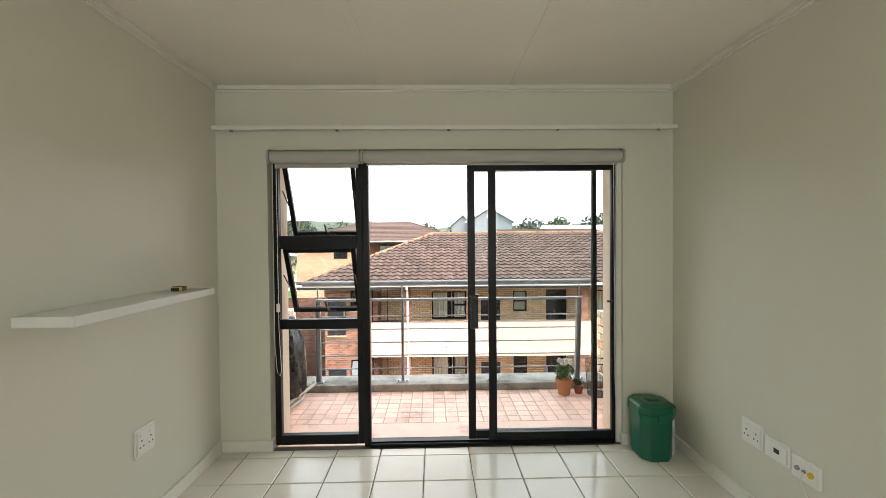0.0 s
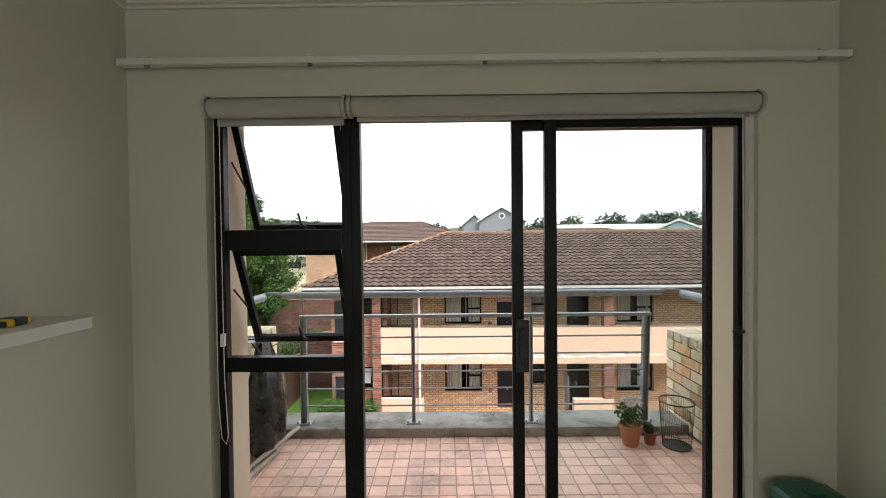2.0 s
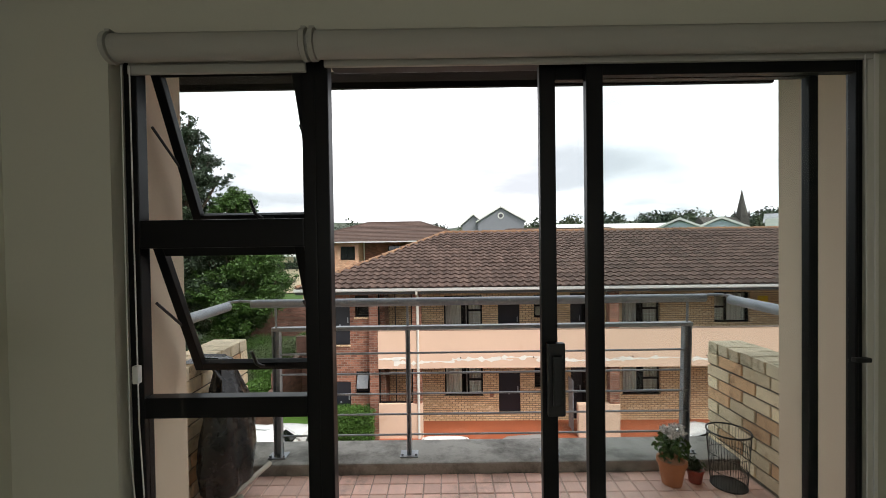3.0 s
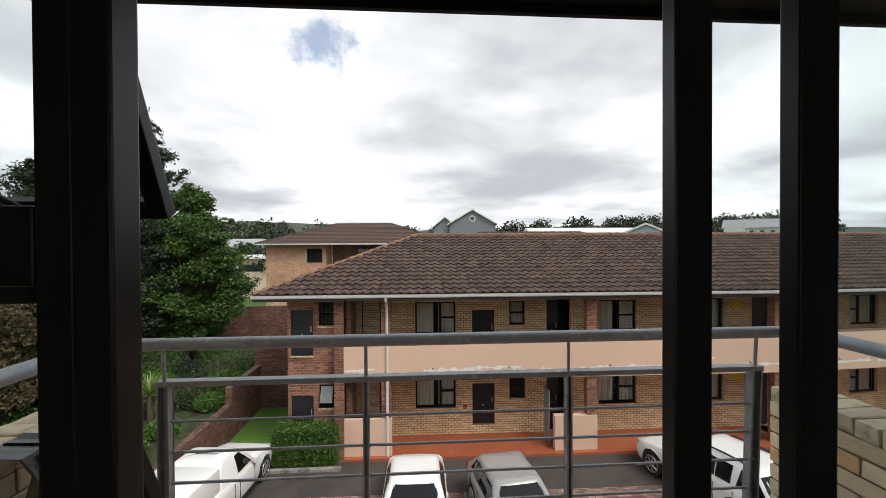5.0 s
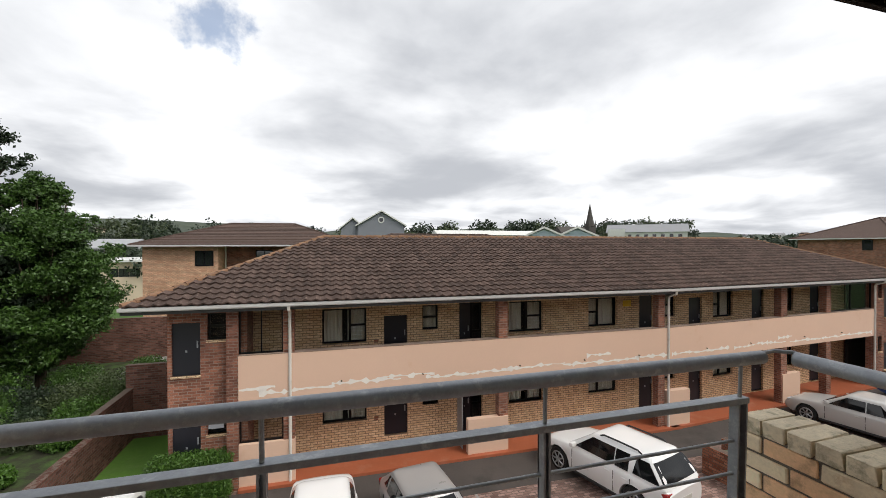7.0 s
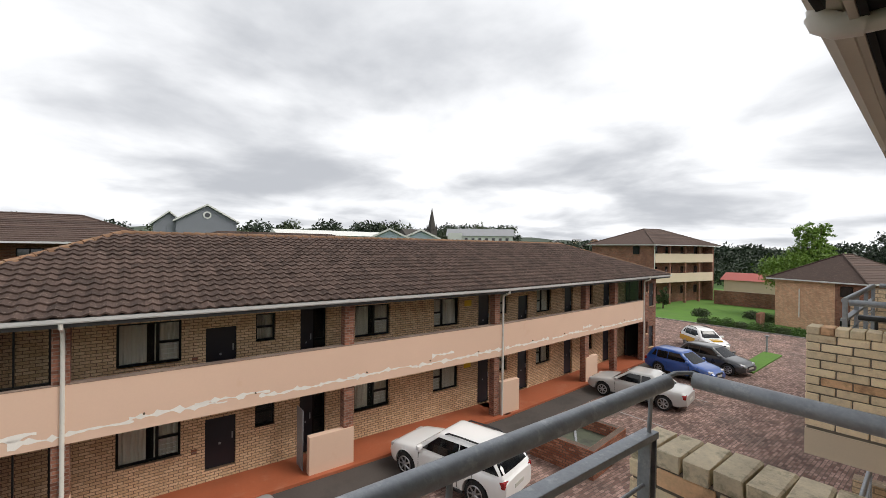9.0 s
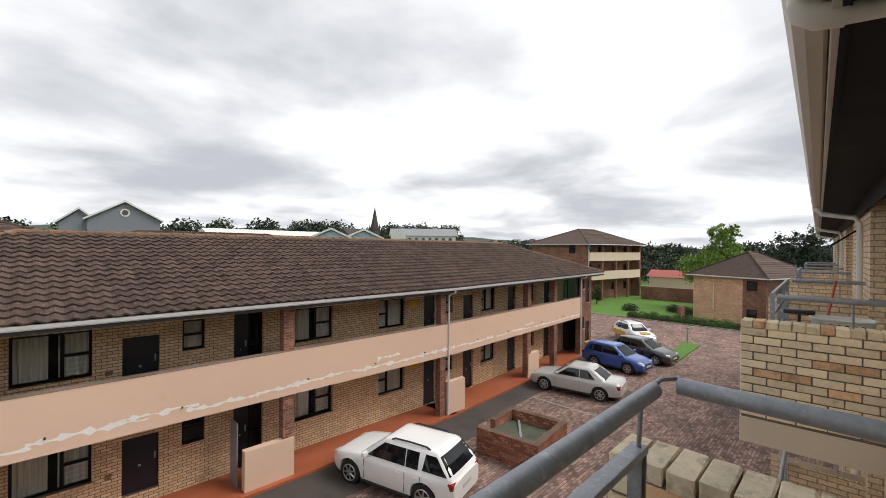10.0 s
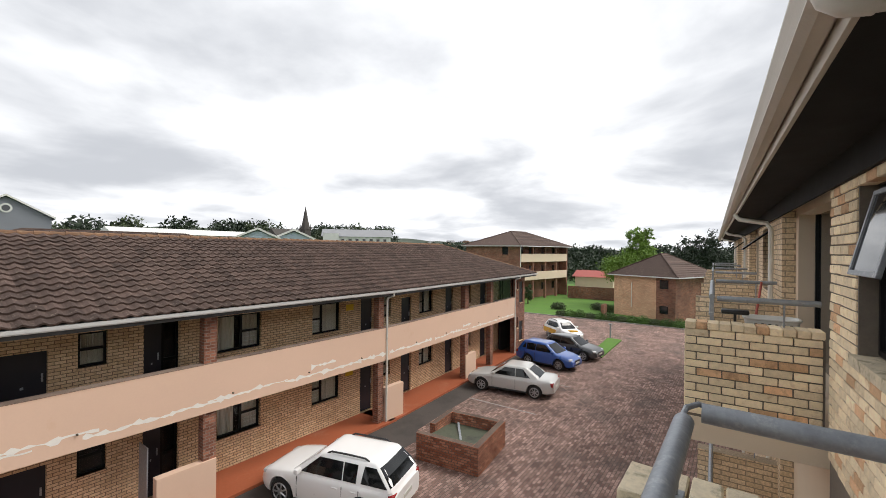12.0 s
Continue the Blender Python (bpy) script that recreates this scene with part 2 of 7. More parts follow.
M_GALV = mat("galvanised_steel", (0.31, 0.33, 0.355), 0.5, metal=0.4, vary=0.34, scale=18, fine=90, bump=0.15,
             dirt=(0.60, 0.61, 0.61), dirt_amount=0.26, dirt_scale=16)
M_BRICKP = mat("yellow_face_brick", (0.86, 0.71, 0.49), 0.9, vary=0.24, scale=16, fine=80, bump=0.6, random_value=0.36,
               dirt=(0.40, 0.22, 0.11), dirt_amount=0.20, dirt_scale=7, spec=0.2)
M_COPING = mat("mossy_coping_brick", (0.68, 0.58, 0.42), 0.95, vary=0.3, scale=14, fine=70, bump=0.8, random_value=0.25,
               dirt=(0.15, 0.14, 0.075), dirt_amount=0.34, dirt_scale=12, spec=0.15)
M_BRICKX = mat("orange_face_brick", (0.72, 0.46, 0.27), 0.9, vary=0.3, scale=16, fine=80, bump=0.5, random_value=0.5, dirt=(0.22, 0.11, 0.07), dirt_amount=0.3, dirt_scale=6, spec=0.2)
M_MORTAR = mat("grey_mortar", (0.18, 0.15, 0.12), 0.95, vary=0.2, scale=20, bump=0.4)
M_CREAM = mat("cream_outside_plaster", (0.70, 0.575, 0.43), 0.8, vary=0.06, scale=2, bump=0.15)
M_PEACH = mat("peach_plaster", (0.70, 0.485, 0.36), 0.8, vary=0.05, scale=0.8, fine=20, bump=0.1, dirt=(0.60, 0.36, 0.22),
              dirt_amount=0.06, dirt_scale=0.7)
M_PATCH = mat("white_filler_patch", (0.80, 0.76, 0.70), 0.85, vary=0.1, scale=6, bump=0.3)
# one near-black colour for soffit, frieze, lintel and the own fascia
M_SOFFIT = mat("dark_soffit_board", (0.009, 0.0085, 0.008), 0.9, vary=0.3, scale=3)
M_FASCIA = mat("painted_gutter", (0.58, 0.54, 0.46), 0.5, vary=0.1, scale=4)
M_WPIPE = mat("white_downpipe", (0.74, 0.72, 0.66), 0.4, vary=0.06, scale=4, dirt=(0.4, 0.36, 0.28), dirt_amount=0.15)
M_GUTTER = mat("grey_white_gutter", (0.60, 0.60, 0.585), 0.5, vary=0.08, scale=2)
M_EAVE = mat("dark_eave_board", (0.055, 0.055, 0.055), 0.7, vary=0.2, scale=2)
M_BRICKY = brick_mat("yellow_brickwork", (0.62, 0.425, 0.255), (0.79, 0.595, 0.385), (0.23, 0.16, 0.11), blotch=0.16)
M_BRICKR = brick_mat("red_brickwork", (0.17, 0.07, 0.045), (0.36, 0.155, 0.10), (0.27, 0.20, 0.16), blotch=0.32,
                     extra=(0.09, 0.05, 0.045), extra_amount=0.45)
M_BRICKW = brick_mat("old_dark_brickwork", (0.10, 0.045, 0.034), (0.22, 0.105, 0.078), (0.14, 0.105, 0.085), blotch=0.35)
M_BRICKO = brick_mat("orange_brickwork", (0.60, 0.33, 0.21), (0.76, 0.49, 0.32), (0.36, 0.26, 0.18), blotch=0.2)
M_BRICKG = brick_mat("pale_yellow_brickwork", (0.66, 0.50, 0.32), (0.82, 0.66, 0.46), (0.36, 0.285, 0.205), blotch=0.15)
M_REDFLOOR = mat("red_stoep_floor", (0.36, 0.10, 0.045), 0.5, vary=0.2, scale=1.2, fine=12, bump=0.1, dirt=(0.42, 0.19, 0.12),
                 dirt_amount=0.25, dirt_scale=0.9)
M_PAVE = brick_mat("brick_paving", (0.165, 0.098, 0.08), (0.42, 0.28, 0.24), (0.14, 0.105, 0.088), width=0.22, row=0.11, joint=0.012,
                   horizontal=True, blotch=0.45, extra=(0.10, 0.082, 0.072), extra_amount=0.6)
M_ASPH = mat("tarmac_apron", (0.075, 0.063, 0.056), 0.9, vary=0.3, scale=1.0, fine=25, bump=0.3, dirt=(0.04, 0.036, 0.032),
             dirt_amount=0.4, dirt_scale=0.6)
M_ROOF = mat("brown_roof_tile", (0.085, 0.056, 0.046), 0.85, vary=0.34, scale=3.0, fine=25, bump=0.35, random_value=0.6,
             dirt=(0.32, 0.25, 0.20), dirt_amount=0.22, dirt_scale=13, spec=0.25)
M_RIDGE = mat("moss_ridge_tile", (0.21, 0.115, 0.065), 0.9, vary=0.3, scale=3, fine=25, bump=0.4, random_value=0.3,
              dirt=(0.30, 0.24, 0.15), dirt_amount=0.25, dirt_scale=5)
M_DOOR = mat("black_painted_door", (0.012, 0.013, 0.02), 0.4, vary=0.15, scale=2, bump=0.03)
# near-black colour that paints the darkness of unlit rooms behind windows
M_UNLIT = mat("unlit_room_colour", (0.03, 0.028, 0.027), 0.9, vary=0.1)
M_CURTAIN = mat("pale_net_curtain", (0.66, 0.62, 0.54), 0.9, vary=0.12, scale=3, fine=30)
M_PANE = mat("dark_window_pane", (0.02, 0.022, 0.024), 0.06, vary=0.1, bump=0.0, spec=0.8)
M_GRASS = mat("grass_ground", (0.045, 0.105, 0.014), 0.95, vary=0.4, scale=2.2, fine=30, bump=0.8, dirt=(0.10, 0.13, 0.03),
              dirt_amount=0.25, dirt_scale=0.8)
M_LEAFD = mat("dark_tree_leaf", (0.018, 0.034, 0.013), 0.6, vary=0.4, scale=0.8, fine=4, bump=0, random_value=0.5)
M_LEAFG = mat("bright_tree_leaf", (0.052, 0.118, 0.013), 0.55, vary=0.35, scale=0.9, fine=4, bump=0, random_value=0.5)
M_LEAFY = mat("young_yellow_green_leaf", (0.15, 0.25, 0.035), 0.55, vary=0.3, scale=0.9, fine=4, bump=0, random_value=0.4)
M_LEAFO = mat("olive_leaf", (0.045, 0.066, 0.020), 0.6, vary=0.35, scale=0.9, fine=4, bump=0, random_value=0.5)
M_LEAFC = mat("rusty_cypress_leaf", (0.085, 0.062, 0.022), 0.7, vary=0.4, scale=0.8, fine=4, bump=0, random_value=0.6)
M_BARK = mat("tree_bark", (0.09, 0.065, 0.045), 0.95, vary=0.3, scale=5, fine=30, bump=0.8)

# ---- building helpers ----
def box(bm, x0, x1, y0, y1, z0, z1, bevel=0.0):
    r = bmesh.ops.create_cube(bm, size=1.0, matrix=Matrix.Translation(((x0 + x1) / 2, (y0 + y1) / 2, (z0 + z1) / 2))
                              @ Matrix.Diagonal((x1 - x0, y1 - y0, z1 - z0, 1)))
    if bevel:
        es = list({e for v in r["verts"] for e in v.link_edges})
        bmesh.ops.bevel(bm, geom=es, offset=bevel, segments=2, affect="EDGES", profile=0.6)
    return bm


def boxes(*rows, bevel=0.0):
    bm = bmesh.new()
    for r in rows:
        box(bm, *r, bevel=bevel)
    return bm


def tube(bm, points, radius, sides=12, caps=True):
    """A round bar along points; radius one number or one for each point."""
    pts = [Vector(p) for p in points]
    rad = radius if isinstance(radius, (list, tuple)) else [radius] * len(pts)
    rings, ref = [], None
    for i, p in enumerate(pts):
        d = (pts[min(i + 1, len(pts) - 1)] - pts[max(i - 1, 0)]).normalized()
        if ref is None:
            ref = Vector((0, 0, 1)) if abs(d.z) < 0.9 else Vector((1, 0, 0))
        u = d.cross(ref).normalized()
        v = d.cross(u)
        ref = -v if abs(d.cross(-v).length) > 0.1 else ref
        rings.append([bm.verts.new(p + rad[i] * (math.cos(2 * math.pi * k / sides) * u + math.sin(2 * math.pi * k / sides) * v))
                      for k in range(sides)])
    for a, b in zip(rings, rings[1:]):
        for k in range(sides):
            bm.faces.new((a[k], a[(k + 1) % sides], b[(k + 1) % sides], b[k]))
    if caps:
        bm.faces.new(rings[0][::-1])
        bm.faces.new(rings[-1])
    return bm


def prism(bm, poly, z0, z1):
    """An upright body over a polygon of (x, y)."""
    lo = [bm.verts.new((x, y, z0)) for x, y in poly]
    hi = [bm.verts.new((x, y, z1)) for x, y in poly]
    n = len(poly)
    for i in range(n):
        bm.faces.new((lo[i], lo[(i + 1) % n], hi[(i + 1) % n], hi[i]))
    bm.faces.new(lo[::-1])
    bm.faces.new(hi)
    return bm


def lathe(bm, profile, center, sides=24):
    """Turned body from (radius, z) pairs round an upright axis."""
    cx, cy, cz = center
    rings = [[bm.verts.new((cx + r * math.cos(2 * math.pi * k / sides), cy + r * math.sin(2 * math.pi * k / sides), cz + z))
              for k in range(sides)] for r, z in profile]
    for a, b in zip(rings, rings[1:]):
        for k in range(sides):
            bm.faces.new((a[k], a[(k + 1) % sides], b[(k + 1) % sides], b[k]))
    return bm


def loft(bm, rings, close=True):
    """Skin over rings of equal length."""
    vs = [[bm.verts.new(p) for p in r] for r in rings]
    n = len(vs[0])
    for a, b in zip(vs, vs[1:]):
        for k in range(n if close else n - 1):
            bm.faces.new((a[k], a[(k + 1) % n], b[(k + 1) % n], b[k]))
    if close:
        bm.faces.new(vs[0][::-1])
        bm.faces.new(vs[-1])
    return bm


def turn(bm, m):
    bmesh.ops.transform(bm, matrix=m, verts=bm.verts[:])
    return bm


def part(name, bm, material, parent=None, label="", smooth=False, frame_m=None):
    """Links a bmesh, given in world places, as one mesh object."""
    if frame_m is not None:
        turn(bm, frame_m)
    me = bpy.data.meshes.new(name)
    bmesh.ops.recalc_face_normals(bm, faces=bm.faces[:])
    bm.to_mesh(me)
    bm.free()
    if smooth:
        me.polygons.foreach_set("use_smooth", [True] * len(me.polygons))
        me.set_sharp_from_angle(angle=radians(38))
    me.materials.append(material)
    ob = new(name, me)
    if parent is not None:
        ob.parent = parent
        if parent.type == "EMPTY":
            ob.matrix_parent_inverse = parent.matrix_basis.inverted()
    if label:
        tagged(ob, label)
    return ob


def thing(name, place, label, category, group="", kind=""):
    ob = new(name)
    ob.empty_display_size = 0.1
    ob.matrix_basis = place if isinstance(place, Matrix) else Matrix.Translation(place)
    return tagged(ob, label, category, group, kind)


def setting(name, bm, material, label, category, smooth=False, frame_m=None):
    return tagged(part(name, bm, material, None, "", smooth, frame_m), label, category, "", "structure")


def piece_mesh(name, bm, material):
    me = bpy.data.meshes.new(name)
    bmesh.ops.recalc_face_normals(bm, faces=bm.faces[:])
    bm.to_mesh(me)
    bm.free()
    me.materials.append(material)
    return me


def piece(name, me, parent, m):
    """One more of many alike pieces, sharing a mesh."""
    ob = new(name, me)
    ob.parent = parent
    if parent.type == "EMPTY":
        ob.matrix_parent_inverse = parent.matrix_basis.inverted()
    ob.matrix_basis = m
    return ob

# ---- the room ----
RX0, RX1, RY0, RY1, RZ = -1.52, 1.72, -3.6, 2.336, 2.574
OX0, OX1, OZ = -1.168, 1.356, 2.13          # opening in the end wall
FY = 2.41                                   # plane of the window frame
OUT = 2.78                                  # outer face round the opening

setting("floor", boxes((RX0 - 0.2, RX1 + 0.2, RY0 - 0.2, 2.40, -0.16, -0.006)), M_GROUT, "dark grout bed under ivory ceramic floor tiles", "floor")
setting("wall_left", boxes((RX0 - 0.22, RX0, RY0 - 0.22, RY1, -0.16, RZ + 0.05)), M_WALL, "smooth cream painted plaster wall of the living room", "wall")
setting("wall_right", boxes((RX1, RX1 + 0.22, RY0 - 0.22, RY1, -0.16, RZ + 0.05)), M_WALL, "smooth cream painted plaster wall beside the sockets", "wall")
end = boxes((RX0 - 0.22, OX0, RY1, OUT - 0.11, -0.16, RZ + 0.05), (OX1, RX1 + 0.22, RY1, OUT - 0.11, -0.16, RZ + 0.05),
            (OX0, OX1, RY1, OUT - 0.11, OZ, RZ + 0.05))
setting("wall_end", end, M_WALL, "cream painted wall round the sliding door opening", "wall")
# the room goes on behind the viewer to a wall, opened for the added lamp
setting("wall_back", boxes((RX0, -1.2, RY0 - 0.22, RY0, -0.16, RZ + 0.05), (1.4, RX1, RY0 - 0.22, RY0, -0.16, RZ + 0.05),
                           (-1.2, 1.4, RY0 - 0.22, RY0, -0.16, 0.8), (-1.2, 1.4, RY0 - 0.22, RY0, 2.1, RZ + 0.05)),
        M_WALL, "cream painted wall behind, with an opening added for the lamp", "wall")
setting("ceiling", boxes((RX0 - 0.22, RX1 + 0.22, RY0 - 0.22, OUT - 0.11, RZ + 0.05, RZ + 0.12), (RX0, RX1, RY0, RY1, RZ, RZ + 0.05)), M_CEIL,
        "off-white ceiling board with narrow cover strips", "ceiling")
for i, x in enumerate((-0.41, 0.56)):
    setting("ceiling_strip", boxes((x - 0.02, x + 0.02, RY0, RY1 - 0.03, RZ - 0.006, RZ), bevel=0.002), M_CEIL, "thin painted cover strip on the ceiling", "trim")


setting("cornice_left", boxes((RX0, RX0 + 0.032, RY0, RY1, RZ - 0.030, RZ - 0.001), (RX0, RX0 + 0.014, RY0, RY1, RZ - 0.044, RZ - 0.030), bevel=0.003), M_CEIL,
        "painted timber cornice strip along the ceiling", "trim")
setting("cornice_right", boxes((RX1 - 0.032, RX1, RY0, RY1, RZ - 0.030, RZ - 0.001), (RX1 - 0.014, RX1, RY0, RY1, RZ - 0.044, RZ - 0.030), bevel=0.003), M_CEIL,
        "painted timber cornice strip along the ceiling", "trim")
setting("cornice_end", boxes((RX0 + 0.032, RX1 - 0.032, RY1 - 0.032, RY1, RZ - 0.030, RZ - 0.001), (RX0 + 0.014, RX1 - 0.014, RY1 - 0.014, RY1, RZ - 0.044, RZ - 0.030), bevel=0.003),
        M_CEIL, "painted timber cornice strip along the ceiling", "trim")

SK = 0.078
setting("baseboard_left", boxes((RX0, RX0 + 0.016, RY0, RY1, 0, SK), bevel=0.004), M_TRIM, "low white painted skirting board", "trim")
setting("baseboard_right", boxes((RX1 - 0.016, RX1, RY0, RY1, 0, SK), bevel=0.004), M_TRIM, "low white painted skirting board", "trim")
setting("baseboard_end_left", boxes((RX0 + 0.016, OX0 + 0.016, RY1 - 0.016, RY1, 0, SK), (OX0, OX0 + 0.016, RY1, FY - 0.03, 0, SK), bevel=0.004), M_TRIM,
        "white skirting turning into the door reveal", "trim")
setting("baseboard_end_right", boxes((OX1 - 0.016, RX1 - 0.016, RY1 - 0.016, RY1, 0, SK), (OX1 - 0.016, OX1, RY1, FY - 0.047, 0, SK), bevel=0.004), M_TRIM,
        "white skirting turning into the door reveal", "trim")

# ---- window with two vents, and sliding door ----
def bar(name, parent, x0, x1, z0, z1, y0=FY - 0.036, y1=FY + 0.012, bevel=0.004, material=M_FRAME):
    return part(name, boxes((x0, x1, y0, y1, z0, z1), bevel=bevel), material, parent)


WX0, WX1 = -1.148, 1.318
TOP = 2.095
win = thing("window_1", (-0.83, FY, 0.0), "dark bronze aluminium window with two vents propped open", "window", kind="structure")
bar("window_frame", win, WX0, -1.106, 0.02, TOP)
bar("window_frame", win, -0.556, -0.512, 0.02, TOP)
bar("window_frame", win, -1.106, -0.556, 2.05, TOP)
bar("window_frame", win, -1.106, -0.556, 1.430, 1.525)
bar("window_frame", win, -1.106, -0.556, 0.855, 0.925)
bar("window_frame", win, -1.106, -0.556, 0.02, 0.09)
part("pane", boxes((-1.106, -0.556, FY - 0.018, FY - 0.013, 0.09, 0.855)), M_GLASS, win).visible_shadow = False


def vent(z0, z1, angle):
    """A top-hung sash, swung out at the bottom."""
    h, x0, x1, w = z1 - z0, -1.100, -0.574, 0.034
    m = Matrix.Translation((0, FY + 0.014, z1)) @ Matrix.Rotation(radians(angle), 4, "X")
    sash = part("sash", boxes((x0, x0 + w, 0, 0.03, -h, 0), (x1 - w, x1, 0, 0.03, -h, 0), (x0 + w, x1 - w, 0, 0.03, -w, 0),
                              (x0 + w, x1 - w, 0, 0.03, -h, -h + w), bevel=0.003), M_FRAME, win, "open top-hung sash", frame_m=m)
    part("pane", boxes((x0 + w, x1 - w, 0.012, 0.017, -h + w, -w)), M_GLASS, sash, frame_m=m).visible_shadow = False
    # stay handle, a curved peg that stands up from the bottom rail
    hb = bmesh.new()
    tube(hb, [(-0.815, -0.004, -h + 0.022), (-0.822, -0.012, -h + 0.03), (-0.835, -0.02, -h + 0.05), (-0.842, -0.02, -h + 0.11)], [0.007, 0.008, 0.007, 0.006], 8)
    box(hb, -0.83, -0.77, -0.006, 0.002, -h + 0.012, -h + 0.028, bevel=0.002)
    part("handle", hb, M_BLACK, sash, frame_m=m, smooth=True)
    for sx in (x0 + 0.006, x1 - 0.006):
        a = Vector((sx, FY + 0.02, z1 - h * 0.35))
        bmx = tube(bmesh.new(), [a, m @ Vector((sx, 0.01, -h * 0.62))], 0.005, 6)
        part("stay", bmx, M_BLACK, win)


vent(1.472, 2.055, 25)
vent(0.88, 1.432, 25)

door = thing("door_1", (0.42, FY, 0.0), "dark bronze aluminium sliding door standing half open", "sliding door", kind="structure")
bar("door_jamb", door, -0.512, -0.466, 0.0, TOP, FY - 0.040, FY + 0.012)
bar("door_jamb", door, 1.300, WX1, 0.0, TOP, FY - 0.03, FY + 0.012)
bar("head_track", door, -0.470, 1.300, 2.045, TOP, FY - 0.05, FY + 0.07)
part("sill_track", boxes((-0.470, 1.300, FY - 0.05, FY + 0.07, -0.004, 0.012), (-0.470, 1.300, FY - 0.052, FY - 0.048, 0.012, 0.022),
                         (-0.470, 1.300, FY - 0.012, FY - 0.008, 0.012, 0.022)), M_FRAME, door)


def leaf(name, x0, x1, y, w, lab, w2=None):
    w2 = w2 or w
    lf = part(name, boxes((x0, x0 + w, y, y + 0.032, 0.024, 2.04), (x1 - w2, x1, y, y + 0.032, 0.024, 2.04),
                          (x0 + w, x1 - w2, y, y + 0.032, 1.985, 2.04), (x0 + w, x1 - w2, y, y + 0.032, 0.024, 0.085), bevel=0.003), M_FRAME, door, lab)
    part("pane", boxes((x0 + w, x1 - w2, y + 0.013, y + 0.018, 0.085, 1.985)), M_GLASS, lf).visible_shadow = False
    return lf


slide = leaf("sliding_leaf", 0.245, 1.195, FY - 0.002, 0.054, "sliding leaf pushed half open", 0.032)
leaf("fixed_leaf", 0.392, 1.298, FY - 0.038, 0.056, "fixed glazed leaf", 0.010)
part("lock", boxes((0.258, 0.318, FY - 0.030, FY - 0.002, 0.84, 1.09), (0.272, 0.304, FY - 0.048, FY - 0.03, 0.88, 1.05), bevel=0.006), M_BLACK, slide, "black lock case with pull")
part("lock_catch", boxes((1.235, 1.285, FY - 0.095, FY - 0.075, 1.03, 1.045), bevel=0.003), M_BLACK, door)

setting("reveal_inner_right", boxes((WX1, OX1, FY - 0.045, FY + 0.012, 0.0, 2.13)), M_TRIM, "white painted inner reveal beside the door jamb", "wall")
# outer plaster reveal
setting("reveal_left", boxes((OX0 - 0.02, OX0 + 0.018, FY + 0.012, OUT - 0.105, -0.07, 2.13)), M_CREAM, "cream plaster reveal outside the window", "wall")
setting("reveal_right", boxes((1.350, 1.370, FY + 0.014, OUT - 0.105, -0.07, 2.13), (1.450, OX1 + 0.13, OUT - 0.105, OUT, -0.07, 2.13)), M_CREAM, "cream plaster reveal outside the sliding door", "wall")


# ---- roller blinds ----
def blind(x0, x1, hem, lab):
    b = thing("roller_blind", ((x0 + x1) / 2, FY - 0.05, 2.08), lab, "roller blind", "roller blinds over the door")
    yc, zc, r = FY - 0.105 + 0.02, 2.075, 0.043
    part("roll", tube(bmesh.new(), [(x0 + 0.02, yc, zc), (x1 - 0.02, yc, zc)], r, 28), M_BLIND, b, smooth=True)
    part("hem_bar", boxes((x0 + 0.03, x1 - 0.02, yc + r - 0.012, yc + r + 0.004, hem, hem + 0.03), bevel=0.004), M_BLIND, b)
    part("fabric", boxes((x0 + 0.03, x1 - 0.02, yc + r - 0.005, yc + r - 0.002, hem + 0.03, zc + 0.01)), M_BLIND, b)
    for x in (x0, x1 - 0.016):
        bm = bmesh.new()
        for rr, xx in ((0.05, 0.0), (0.034, -0.004)):
            tube(bm, [(x + xx, yc, zc), (x + 0.016 - xx, yc, zc)], rr, 24)
        box(bm, x, x + 0.016, yc - 0.02, yc + 0.05, zc + 0.02, 2.128)
        part("bracket", bm, M_BLIND, b, "moulded end bracket")
    return b


b1 = blind(-1.152, -0.515, 2.005, "rolled-up grey roller blind over the side window")
b2 = blind(-0.505, 1.352, 2.02, "rolled-up wide grey roller blind over the sliding door")
ch = bmesh.new()
tube(ch, [(-1.135, FY - 0.06, 2.03), (-1.136, FY - 0.062, 1.4), (-1.134, FY - 0.064, 0.75), (-1.12, FY - 0.066, 0.56), (-1.10, FY - 0.066, 0.53),
          (-1.09, FY - 0.066, 0.57), (-1.105, FY - 0.062, 0.85), (-1.108, FY - 0.06, 1.5), (-1.11, FY - 0.058, 2.03)], 0.0022, 5)
part("bead_chain", ch, M_WHITE, b1, "looped bead chain")
part("chain_clip", boxes((-1.118, -1.098, FY - 0.072, FY - 0.052, 0.985, 1.045), bevel=0.004), M_WHITE, b1)
ch = bmesh.new()
tube(ch, [(1.325, FY - 0.06, 2.03), (1.326, FY - 0.062, 1.3), (1.322, FY - 0.064, 0.5), (1.315, FY - 0.064, 0.36), (1.305, FY - 0.064, 0.36),
          (1.30, FY - 0.064, 0.5), (1.298, FY - 0.062, 1.3), (1.296, FY - 0.058, 2.03)], 0.0022, 5)
part("bead_chain", ch, M_WHITE, b2, "looped bead chain")

